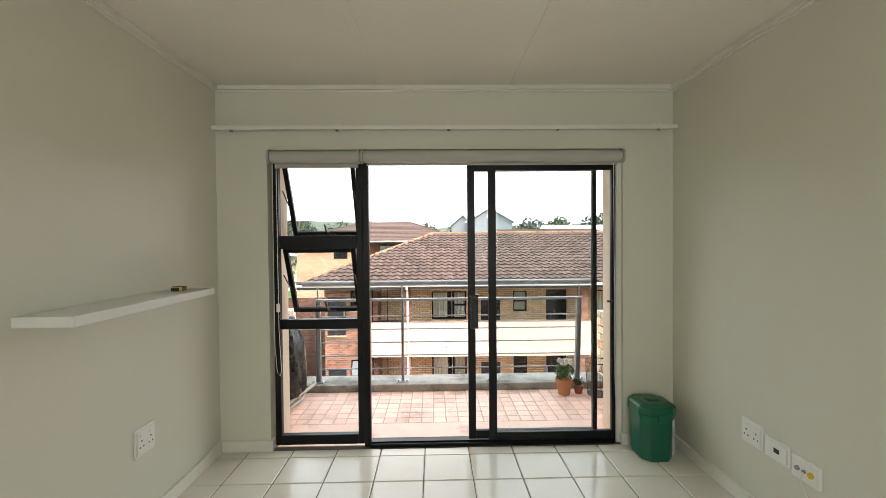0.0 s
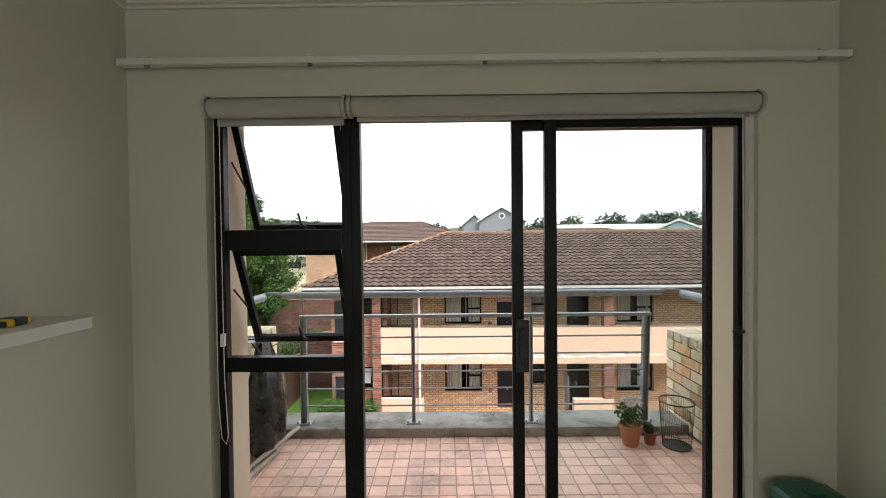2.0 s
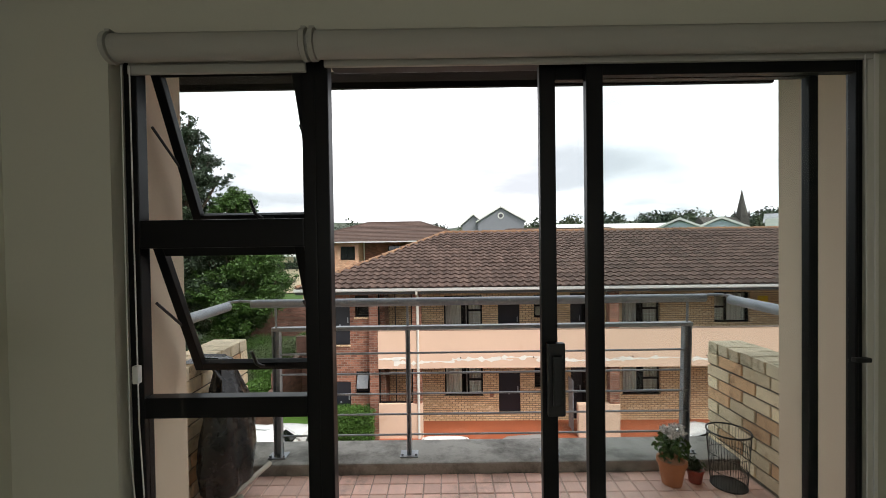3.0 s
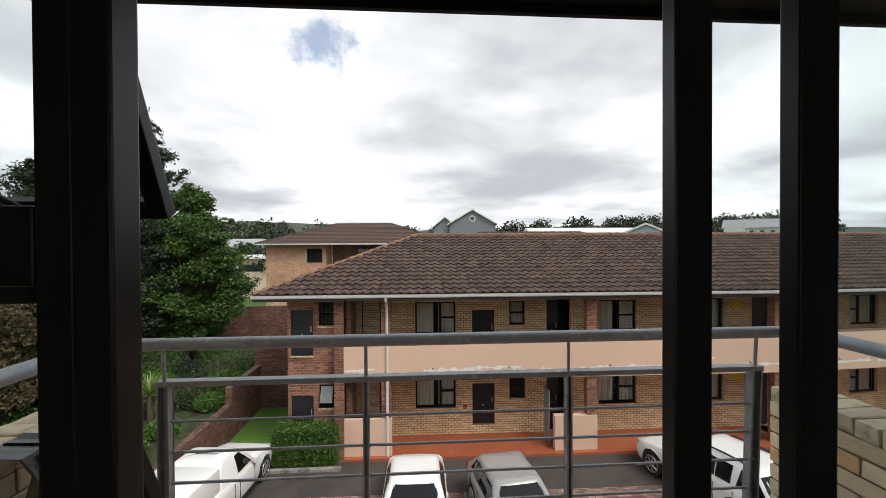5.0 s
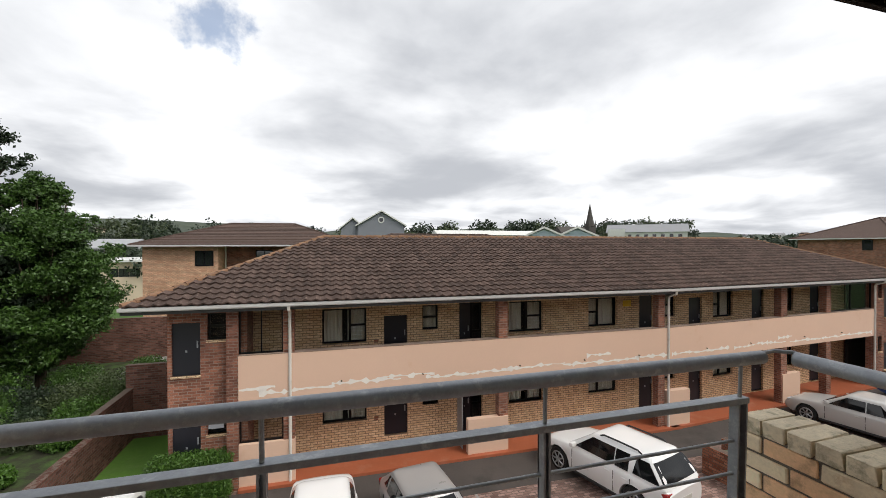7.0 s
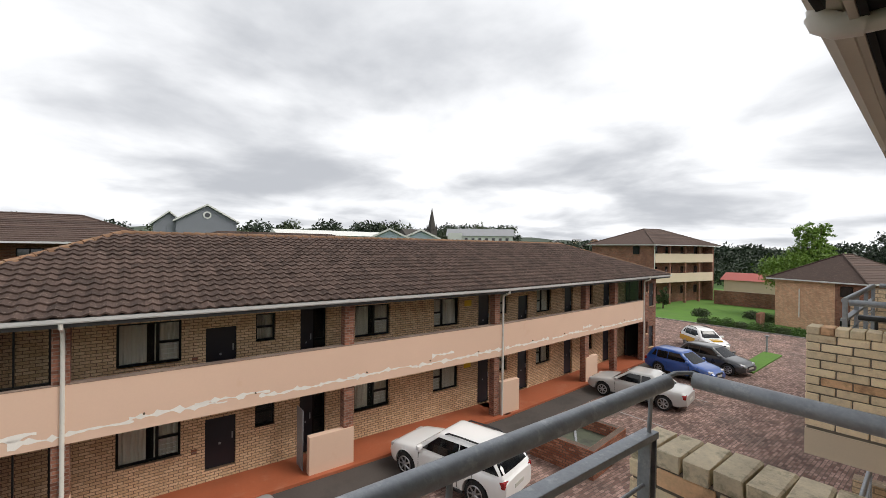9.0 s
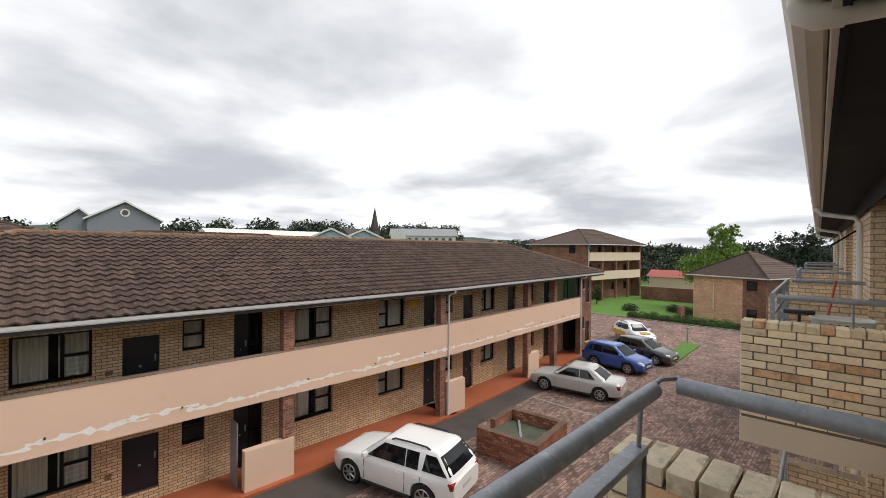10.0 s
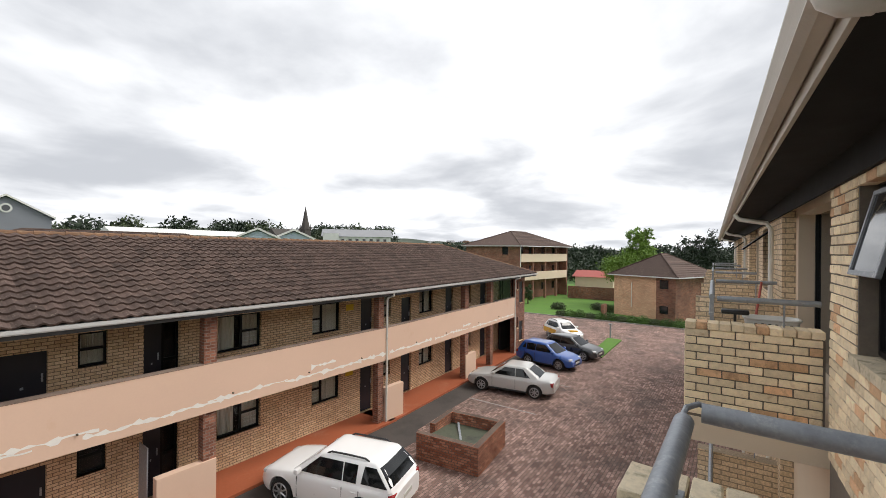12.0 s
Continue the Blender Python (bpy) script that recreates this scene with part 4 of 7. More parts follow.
st = thing("stool", tuple(NB @ Vector((NBU + 0.62, 0.36, -0.09))), "plain dark stool under the laundry basket", "stool")
part("seat", nbox((NBU + 0.45, NBU + 0.80, 0.18, 0.54, 0.49, 0.52), bevel=0.004), M_BARK, st)
for a in (0.47, 0.76):
    for c in (0.20, 0.50):
        part("leg", nbox((NBU + a, NBU + a + 0.03, c, c + 0.03, -0.09, 0.49)), M_BARK, st)
br = thing("broom", tuple(NB @ Vector((NBU + 0.5, 0.62, -0.09))), "red broom handle leaning against the railing", "broom")
part("broom_handle", tube(bmesh.new(), [NB @ Vector((NBU + 0.46, 0.62, -0.05)), NB @ Vector((NBU + 1.25, 0.40, 1.18))], 0.014, 10), mat("red_broom_paint", (0.45, 0.09, 0.06), 0.5), br)
part("broom_head", nbox((NBU + 0.38, NBU + 0.54, 0.59, 0.65, -0.09, 0.0), bevel=0.01), M_BARK, br)
bs = thing("bicycle_saddle", tuple(NB @ Vector((NBU + 0.4, 0.78, -0.09))), "black bicycle saddle on its post behind the wall", "bicycle part")
part("seat_post", tube(bmesh.new(), [NB @ Vector((NBU + 0.4, 0.70, -0.09)), NB @ Vector((NBU + 0.4, 0.70, 0.86))], 0.014, 10), M_BLACK, bs)
part("saddle", turn(boxes((-0.06, 0.06, -0.13, 0.13, -0.02, 0.03), bevel=0.018), NB @ Matrix.Translation((NBU + 0.4, 0.70, 0.88))), M_BLACK, bs, smooth=True)

# eave, gutter and roof of the own building
ev = thing("own_roof", tuple(NB @ Vector((5, 0, EAVE))), "tiled roof edge with dark soffit over the balconies", "roof", kind="structure")
N0 = Matrix.Translation((1.80, 2.80, 0))
gp = [(0.53, 0.17), (0.53, 0.06), (0.545, 0.04), (0.60, 0.045), (0.628, 0.062), (0.640, 0.070), (0.638, 0.085), (0.652, 0.12), (0.668, 0.155), (0.668, 0.172), (0.656, 0.172), (0.640, 0.12), (0.622, 0.08), (0.595, 0.056), (0.552, 0.052), (0.54, 0.07), (0.54, 0.17)]
for W, u0, u1, back_v, edge in ((N0, -9.5, 0.0, -0.13, 0.56), (NB, 0.0, 34.0, -0.3, 0.50)):
    own = W is N0
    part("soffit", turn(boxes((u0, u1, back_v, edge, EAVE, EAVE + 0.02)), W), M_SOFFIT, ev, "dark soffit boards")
    part("fascia", turn(boxes((u0, u1, edge, edge + 0.025, EAVE - (0.040 if own else 0.018), EAVE + 0.16), bevel=0.003), W), M_SOFFIT if own else M_FASCIA, ev, "near-black fascia board" if own else "cream painted fascia board")
    if not own:
        # near-black strip added behind the cream fascia so its inner side reads black
        part("fascia_batten", turn(boxes((u0, u1, 0.475, 0.498, EAVE - 0.016, EAVE - 0.002)), W), M_SOFFIT, ev)
        part("gutter", loft(bmesh.new(), [[W @ Vector((u, v, EAVE + w)) for v, w in gp] for u in (u0, u1)]), M_FASCIA, ev, "moulded cream gutter")
    part("roof_slope", turn(loft(bmesh.new(), [[(u, 0.60, EAVE + 0.165), (u, 0.60, EAVE + 0.20), (u, -5.0, EAVE + 2.3), (u, -5.0, EAVE + 2.2)] for u in (u0, u1)]), W), M_ROOF, ev)
part("gutter_end", nbox((-0.02, 0.002, 0.53, 0.668, EAVE + 0.04, EAVE + 0.172), bevel=0.003), M_FASCIA, ev, "closed end of the cream gutter")
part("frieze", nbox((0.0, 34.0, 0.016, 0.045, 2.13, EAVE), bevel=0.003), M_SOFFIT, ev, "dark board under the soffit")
setting("own_building_back", boxes((-7.5, RX0 - 0.24, -9.0, OUT - 0.11, G, EAVE), (RX1 + 0.24, 34.0, -9.0, 2.2, G, EAVE), (RX0 - 0.24, RX1 + 0.24, -9.0, RY0 - 0.7, G, EAVE),
                                   (RX0 - 0.24, RX1 + 0.24, RY0 - 0.7, 2.6, G, -0.40)), M_BRICKG, "body of the own brick building behind the facade", "building")
pts = [(2.03, 3.42, 2.43), (2.03, 3.418, 2.395), (2.033, 3.395, 2.36), (2.045, 3.34, 2.342), (2.10, 2.93, 2.32), (2.112, 2.885, 2.30), (2.115, 2.875, 2.24), (2.115, 2.875, -0.36)]
dp = tagged(thing("balcony_downpipe", (2.115, 2.875, -0.36), "white plastic downpipe with elbows under the gutter", "downpipe"))
part("pipe", tube(bmesh.new(), pts, 0.038, 18), M_WPIPE, dp, smooth=True)
part("elbow", tube(bmesh.new(), [(2.03, 3.42, 2.41), (2.031, 3.41, 2.378), (2.036, 3.37, 2.348), (2.05, 3.30, 2.34)], 0.045, 18), M_WPIPE, dp, smooth=True)

# ---- the block across the yard: two wings that meet at a slight bend ----
WA = Matrix.Translation((-1.04, 15.90, 0)) @ Matrix.Rotation(radians(-0.98), 4, "Z")
WB = Matrix.Translation((13.02, 15.66, 0)) @ Matrix.Rotation(radians(3.55), 4, "Z")
CF, UF = -5.60, -2.85                        # corridor floors
EZ, RZ2 = -0.20, 1.90                        # eave and ridge
DEP = 1.4                                    # depth of the corridors
opp = thing("apartment_block", (12, 20, G), "two-storey yellow brick apartment block with brown tiled roof", "apartment block")


def ob_part(name, W, rows, material, parent=None, label="", bevel=0.0):
    return part(name, turn(boxes(*rows, bevel=bevel), W), material, parent or opp, label)


# back walls of the corridors, with their openings left out
def pierced(u0, u1, v0, v1, z0, z1, holes):
    """Boxes of a wall that leave rectangular holes (a, b, c, d) free."""
    rows, cuts = [], sorted({u0, u1, *[h[0] for h in holes], *[h[1] for h in holes]})
    for a, b in zip(cuts, cuts[1:]):
        hs = sorted([(h[2], h[3]) for h in holes if h[0] <= a and h[1] >= b])
        z = z0
        for c, d in hs:
            if c > z:
                rows.append((a, b, v0, v1, z, c))
            z = d
        if z < z1:
            rows.append((a, b, v0, v1, z, z1))
    return rows


LOW = -2.75
A_WIN = [(0.90, 2.40, -1.86, -0.66), (4.42, 5.02, -1.55, -0.66), (7.84, 9.30, -1.84, -0.66), (11.40, 12.75, -1.82, -0.64)]
A_DOOR = [(3.02, 3.86, -2.52, -0.98), (13.88, 14.66, UF + 0.02, -0.62)]
B_WIN = [(1.25, 1.95, -1.6, -0.62), (4.30, 5.60, -1.82, -0.62), (9.2, 10.0, -1.8, -0.62)]
B_DOOR = [(2.78, 3.60, UF + 0.02, -0.84), (6.9, 7.75, UF + 0.02, -0.6), (11.3, 12.2, UF + 0.02, -0.6)]
TALL = (5.84, 6.74, UF + 0.02, -0.62)
allA = A_WIN + A_DOOR + [TALL]
allB = B_WIN + B_DOOR
for W, u0, u1, holes in ((WA, -1.5, 14.75, allA), (WB, 0.65, 14.2, allB)):
    lo = [(a, b, c + LOW, d + LOW) for a, b, c, d in holes]
    for row in pierced(u0, u1, DEP, DEP + 0.22, UF, EZ + 0.1, holes) + pierced(u0, u1, DEP, DEP + 0.22, G - 0.3, UF, lo):
        ob_part("wall_panel", W, [row], M_BRICKY, label="yellow brick corridor wall")
    # dark sheet behind the openings instead of unlit rooms
    ob_part("room_inside", W, [(u0, u1, DEP + 0.9, DEP + 1.0, G, EZ)], M_UNLIT)
ob_part("party_wall", WA, [(-1.5, -1.28, 0.35, 8.5, G - 0.3, EZ + 0.1)], M_BRICKR)
# left stair bay in red brick
BV = 0.22
bay_holes = [(-3.27, -2.53, -2.26, -0.72), (-2.34, -1.81, -1.25, -0.46), (-3.27, -2.53, -5.05, -3.62), (-2.34, -1.81, -4.05, -3.25)]
ob_part("bay_wall", WA, pierced(-3.38, -1.46, BV, BV + 0.22, G - 0.3, EZ + 0.1, bay_holes) + [(-3.38, -3.16, BV + 0.22, 8.5, G - 0.3, EZ + 0.1)], M_BRICKR, label="red brick stair bay")
end_holes = [(14.55, 15.05, -1.25, -0.46), (15.25, 15.95, -2.26, -0.72), (14.55, 15.05, -4.05, -3.25), (15.25, 15.95, -5.05, -3.62)]
ob_part("bay_wall", WB, pierced(14.12, 16.10, BV, BV + 0.22, G - 0.3, EZ + 0.1, end_holes), M_BRICKR, label="red brick stair bay at the far end")
ob_part("room_inside", WB, [(14.2, 16.10, BV + 1.0, BV + 1.1, G, EZ)], M_UNLIT)
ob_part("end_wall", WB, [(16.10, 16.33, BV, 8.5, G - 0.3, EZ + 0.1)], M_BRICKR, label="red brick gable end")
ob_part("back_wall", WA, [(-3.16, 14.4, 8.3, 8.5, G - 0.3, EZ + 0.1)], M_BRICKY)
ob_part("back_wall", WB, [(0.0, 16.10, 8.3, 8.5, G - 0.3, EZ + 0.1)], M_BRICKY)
ob_part("room_inside", WA, [(-3.16, -1.5, BV + 1.0, BV + 1.1, G, EZ)], M_UNLIT)

# parapets, floors, low walls
for W, u0, u1 in ((WA, -1.46, 14.06), (WB, 0.0, 13.75)):
    ob_part("parapet", W, [(u0, u1, -0.07, 0.20, -3.08, -1.72)], M_PEACH, label="peach plastered parapet with filler patches", bevel=0.006)
    ob_part("coping", W, [(u0, u1, -0.076, 0.206, -1.72, -1.70)], M_BRICKR)
    ob_part("upper_floor", W, [(u0, u1 + 0.6, 0.20, DEP, UF - 0.16, UF)], M_CONC)
    ob_part("lower_floor", W, [(u0, u1 + 0.4, -0.25, DEP, G - 0.1, CF)], M_REDFLOOR, label="red polished corridor floor", bevel=0.01)
for W, a, b, top in ((WA, -1.46, 0.12, -4.36), (WA, 5.68, 7.16, -4.42), (WA, 13.95, 15.05, -4.22), (WB, 6.75, 7.95, -4.30)):
    ob_part("low_wall", W, [(a, b, -0.07, 0.17, G - 0.1, top)], M_PEACH, label="peach plastered low wall", bevel=0.006)
for W, a, b in ((WA, -1.78, -1.46), (WA, -0.22, 0.10), (WA, 6.82, 7.16), (WA, 13.56, 13.86), (WB, 6.70, 7.10), (WB, 9.95, 10.3), (WB, 13.75, 14.12)):
    ob_part("pillar", W, [(a, b, -0.05 if a < -1 or a > 13.7 else -0.02, 0.28, G - 0.1, EZ + 0.05)], M_BRICKR, label="red brick pillar")
# glazed stair screens
for W, a, b, z0, z1 in ((WA, -1.46, -0.22, -1.70, EZ), (WA, -1.46, -0.22, -4.36, -3.08), (WB, 10.3, 13.75, -1.7, EZ)):
    sc = ob_part("screen_frame", W, [(a, a + 0.05, 0.06, 0.12, z0, z1), (b - 0.05, b, 0.06, 0.12, z0, z1), (a + 0.05, b - 0.05, 0.06, 0.12, z0, z0 + 0.05),
                                     ((a + b) / 2 - 0.015, (a + b) / 2 + 0.015, 0.06, 0.12, z0 + 0.05, z1)], M_FRAME)
    ob_part("pane", W, [(a + 0.05, b - 0.05, 0.088, 0.093, z0 + 0.05, z1)], M_GLASS, sc)

# windows and doors
CURT = [0]


def house_window(W, a, b, c, d, v, lights, curtain):
    w = ob_part("window", W, [(a, a + 0.06, v, v + 0.06, c, d), (b - 0.06, b, v, v + 0.06, c, d), (a + 0.06, b - 0.06, v, v + 0.06, c, c + 0.06), (a + 0.06, b - 0.06, v, v + 0.06, d - 0.06, d)]
                + ([(a + (b - a) * lights - 0.04, a + (b - a) * lights + 0.04, v, v + 0.06, c + 0.06, d - 0.06)] if lights else [])
                + ([(a + (b - a) * lights + 0.04, b - 0.06, v, v + 0.06, (c + d) / 2 - 0.035, (c + d) / 2 + 0.035)] if lights and lights > 0.5 else
                   [(a + 0.06, a + (b - a) * (lights or 1) - 0.05, v, v + 0.06, (c + d) / 2 - 0.035, (c + d) / 2 + 0.035)]), M_FRAME, label="dark framed window")
    ob_part("pane", W, [(a + 0.06, b - 0.06, v + 0.028, v + 0.033, c + 0.06, d - 0.06)], M_GLASS, w)
    if lights:
        x0, x1 = (a + (b - a) * lights + 0.07, b - 0.09) if lights > 0.5 else (a + 0.09, a + (b - a) * lights - 0.07)
        for k in range(4):
            z = c + 0.10 + k * (d - c) * 0.11
            ob_part("burglar_bar", W, [(x0, x1, v + 0.05, v + 0.062, z, z + 0.016)], M_WHITE, w)
    if curtain:
        bm = bmesh.new()
        n = 40
        prev = None
        for k in range(n + 1):
            u = a + 0.02 + (b - a - 0.04) * k / n
            y = v + 0.16 + 0.025 * math.sin(k * 1.9 + a * 3) + 0.012 * math.sin(k * 0.7)
            cur = (bm.verts.new((u, y, c)), bm.verts.new((u, y, d)))
            if prev and not (curtain == 2 and 0.46 < k / n < 0.58):
                bm.faces.new((prev[0], cur[0], cur[1], prev[1]))
            prev = cur
        part("curtain", turn(bm, W), M_CURTAIN, w, "pale hanging curtain")
    else:
        # dark sheet close behind the pane, painted for the unlit room
        ob_part("blackout", W, [(a, b, v + 0.21, v + 0.215, c, d)], M_UNLIT, w)
    ob_part("sill", W, [(a - 0.03, b + 0.03, v - 0.14, v - 0.002, c - 0.07, c)], M_BRICKY, w)


def house_door(W, a, b, c, d, v):
    dr = ob_part("door", W, [(a, b, v, v + 0.05, c, d)], M_DOOR, label="black painted door", bevel=0.004)
    ob_part("handle", W, [(b - 0.10, b - 0.065, v - 0.03, v, (c + d) / 2 + 0.02, (c + d) / 2 + 0.22)], M_GALV, dr)
    ob_part("lock", W, [(a + (b - a) * 0.45, a + (b - a) * 0.52, v - 0.012, v, (c + d) / 2 - 0.10, (c + d) / 2 - 0.04)], M_GALV, dr)
    ob_part("threshold", W, [(a - 0.02, b + 0.02, v - 0.11, v - 0.002, c - 0.06, c)], M_BRICKY, dr)


V = DEP + 0.10
for lev in (0, LOW):
    for i, (a, b, c, d) in enumerate(A_WIN):
        house_window(WA, a, b, c + lev, d + lev, V, (0.62, 0, 0.55, 0.36)[i], (2, 1, 2, 1)[i] if i != 1 or lev == 0 else 0)
    for i, (a, b, c, d) in enumerate(B_WIN):
        house_window(WB, a, b, c + lev, d + lev, V, (0, 0.4, 0)[i], (1, 1, 0)[i])
    for a, b, c, d in A_DOOR:
        house_door(WA, a, b, c + lev, d + lev, V)
    for a, b, c, d in B_DOOR:
        house_door(WB, a, b, c + lev, d + lev, V)
    a, b, c, d = TALL
    house_door(WA, a, a + 0.46, c + lev, d + lev, V)
    house_window(WA, a + 0.46, b, c + lev, d + lev, V, 0, 0)
# grey base colour paints the sky's reflection in the open sash
M_CGREY = mat("sash_sky_reflection", (0.16, 0.17, 0.18), 0.25, vary=0.15)
# half-open door leaf beside the low wall, built as one grey box
ob_part("security_gate", WA, [(5.60, 5.63, 0.35, 0.92, CF, -3.7)], M_GALV, label="pale grey steel door leaf standing half open")
for a, b, c, d in end_holes[1::2]:
    house_door(WB, a, b, c, d, BV + 0.06)
for a, b, c, d in end_holes[0::2]:
    house_window(WB, a, b, c, d, BV + 0.10, 0, 0)
for a, b, c, d in bay_holes[0::2]:
    house_door(WA, a, b, c, d, BV + 0.06)
for a, b, c, d in bay_holes[1::2]:
    house_window(WA, a, b, c, d, BV + 0.10, 0, 0)
part("open_sash", turn(boxes((-2.28, -1.87, 0, 0.03, -0.55, 0)), WA @ Matrix.Translation((0, BV + 0.04, -3.32)) @ Matrix.Rotation(radians(-28), 4, "X")), M_CGREY, opp, "grey open sash of the bay window")
for lev in (0, LOW):
    ob_part("sign", WA, [(13.05, 13.45, DEP - 0.012, DEP - 0.004, -1.05 + lev, -0.80 + lev)], M_YELLOW, label="yellow oval notice on the brick wall")
    ob_part("wall_light", WA, [(2.66, 2.80, DEP - 0.06, DEP - 0.003, -1.9 + lev, -1.78 + lev)], M_BRICKR, bevel=0.01)

# filler patches along the parapet
rnd = random.Random(3)


def patch_run(W, u0, u1, z, parent):
    bm = bmesh.new()
    u = u0
    top, bot = [], []
    zc = z
    while u < u1:
        zc += rnd.uniform(-0.02, 0.02) + (z - zc) * 0.2
        h = rnd.uniform(0.012, 0.05) if rnd.random() < 0.8 else rnd.uniform(0.06, 0.11)
        top.append((u, -0.074, zc + h))
        bot.append((u, -0.074, zc - h * rnd.uniform(0.3, 1.2)))
        u += rnd.uniform(0.06, 0.16)
    vs = [(bm.verts.new(a), bm.verts.new(b)) for a, b in zip(top, bot)]
    for (a, b), (c, d) in zip(vs, vs[1:]):
        bm.faces.new((a, c, d, b))
    part("filler_patch", turn(bm, W), M_PATCH, parent, "white filler smears on the plaster")


par = [o for o in opp.children if o.name.startswith("parapet")]
for i, (a, b, z) in enumerate(((-1.44, -0.3, -2.72), (-0.9, 1.3, -2.86), (1.2, 3.4, -2.78), (2.6, 4.6, -2.70), (4.2, 7.4, -2.82), (6.9, 9.4, -2.76), (9.3, 12.6, -2.80), (10.3, 11.4, -2.55), (12.4, 14.0, -2.76))):
    patch_run(WA, a, b, z, par[0])
for i, (a, b, z) in enumerate(((0.1, 3.4, -2.78), (3.6, 7.0, -2.80), (6.4, 7.4, -2.62), (7.2, 13.6, -2.86))):
    patch_run(WB, a, b, z, par[1])
for W, us, pp in ((WA, (1.5, 4.1, 7.6, 10.2, 12.6), par[0]), (WB, (2.0, 4.6, 8.2, 11.0), par[1])):
    for u in us:
        part("weep_pipe", turn(tube(bmesh.new(), [(u, -0.12, -2.70), (u, -0.05, -2.69)], 0.022, 10), W), M_BARK, pp)

# gutter, eave and downpipes
gprof = [(-0.42, 0.06), (-0.42, -0.03), (-0.45, -0.05), (-0.51, -0.05), (-0.53, -0.02), (-0.54, 0.06), (-0.525, 0.06), (-0.51, -0.03), (-0.46, -0.03), (-0.435, 0.0), (-0.435, 0.06)]
for W, u0, u1 in ((WA, -4.30, 14.08), (WB, -0.02, 17.05)):
    part("gutter", turn(loft(bmesh.new(), [[(u, v, EZ + z) for v, z in gprof] for u in (u0, u1)]), W), M_GUTTER, opp, "pale metal gutter")
    ob_part("fascia", W, [(u0 + 0.02, u1, -0.42, -0.395, EZ - 0.15, EZ + 0.07)], M_EAVE, label="dark fascia board")
    ob_part("soffit", W, [(u0 + 0.02, u1, -0.395, 8.9, EZ - 0.02, EZ + 0.0)], M_EAVE)
for W, u in ((WA, -0.02), (WA, 13.98), (WB, 13.75)):
    pts = [(u, -0.47, EZ - 0.03), (u, -0.46, EZ - 0.14), (u, -0.14, EZ - 0.26), (u, -0.09, EZ - 0.36), (u, -0.09, G)]
    part("downpipe", turn(tube(bmesh.new(), pts, 0.045, 12), W), M_WPIPE, opp, "white downpipe", smooth=True)

# roof: courses of wavy tiles on two long slopes, a hip at each end
SL = math.hypot(5.6, RZ2 - EZ - 0.06)
PITCH = math.atan2(RZ2 - EZ - 0.06, 5.6)
TW, TC = 0.30, 0.345                         # tile width and course


def tile_grid(bm, cols, z_under=0.0, steps=6):
    """One course tile: wavy across, thick at its lower edge, in its own frame (x across, y up the slope)."""
    prof = []
    for k in range(steps + 1):
        t = k / steps
        prof.append((TW * t, 0.055 * (0.5 - 0.5 * math.cos(2 * math.pi * t)) ** 1.5))
    top0 = [bm.verts.new((x, 0, z + 0.052)) for x, z in prof]
    top1 = [bm.verts.new((x, TC * 1.02, z + 0.004)) for x, z in prof]
    low = [bm.verts.new((x, 0, z + 0.004)) for x, z in prof]
    for k in range(steps):
        bm.faces.new((top0[k], top0[k + 1], top1[k + 1], top1[k]))
        bm.faces.new((low[k + 1], low[k], top0[k], top0[k + 1])[::-1])
    return bm


def roof_frame(W, u0):
    """Frame of the front slope: x along the eave, y up the slope."""
    return W @ Matrix.Translation((u0, -0.50, EZ + 0.06)) @ Matrix.Rotation(PITCH, 4, "X")


roof = part("roof", turn(loft(bmesh.new(), [[(-4.3, -0.45, EZ + 0.03), (-4.3, 10.6, EZ + 0.03)], [(0.9, 5.1, RZ2 - 0.03), (0.9, 5.1001, RZ2 - 0.03)]], close=False), WA), M_ROOF, opp, "brown concrete tile roof")


def slab_face(W, pts):
    bm = bmesh.new()
    bm.faces.new([bm.verts.new(p) for p in pts])
    return part("roof_deck", turn(bm, W), M_ROOF, roof)


slab_face(WA, [(-4.3, -0.45, EZ + 0.03), (14.08, -0.45, EZ + 0.03), (14.08, 5.1, RZ2 - 0.03), (0.9, 5.1, RZ2 - 0.03)])
slab_face(WA, [(-4.3, 10.6, EZ + 0.03), (0.9, 5.1, RZ2 - 0.03), (14.1, 5.1, RZ2 - 0.03), (14.1, 10.6, EZ + 0.03)])
slab_face(WB, [(0, -0.45, EZ + 0.03), (17.05, -0.45, EZ + 0.03), (12.0, 5.1, RZ2 - 0.03), (0.0, 5.1, RZ2 - 0.03)])
slab_face(WB, [(17.05, -0.45, EZ + 0.03), (17.05, 10.6, EZ + 0.03), (12.0, 5.1, RZ2 - 0.03)])
slab_face(WB, [(0, 10.6, EZ + 0.03), (0, 5.1, RZ2 - 0.03), (12.0, 5.1, RZ2 - 0.03), (17.05, 10.6, EZ + 0.03)])
TILE_ONE = piece_mesh("roof_tile", tile_grid(bmesh.new(), 1), M_ROOF)
TILE_SPOTS = []


def tiled_slope(W, ua, ub, hip_left, hip_right):
    """Courses on the front slope between the hips; the rows nearest the eave become single tiles."""
    f = roof_frame(W, 0)
    rows = int(SL / TC)
    spots = []
    for r in range(rows):
        y = r * TC
        k = y / SL
        a = ua + (5.2 * k if hip_left else 0.0)
        b = ub - (5.05 * k if hip_right else -0.2)
        n0, n1 = math.ceil(a / TW), math.floor(b / TW)
        for n in range(n0, n1):
            spots.append((r, n, f @ Matrix.Translation((n * TW + (0.0 if r % 2 else 0.0), y, 0))))
    return spots


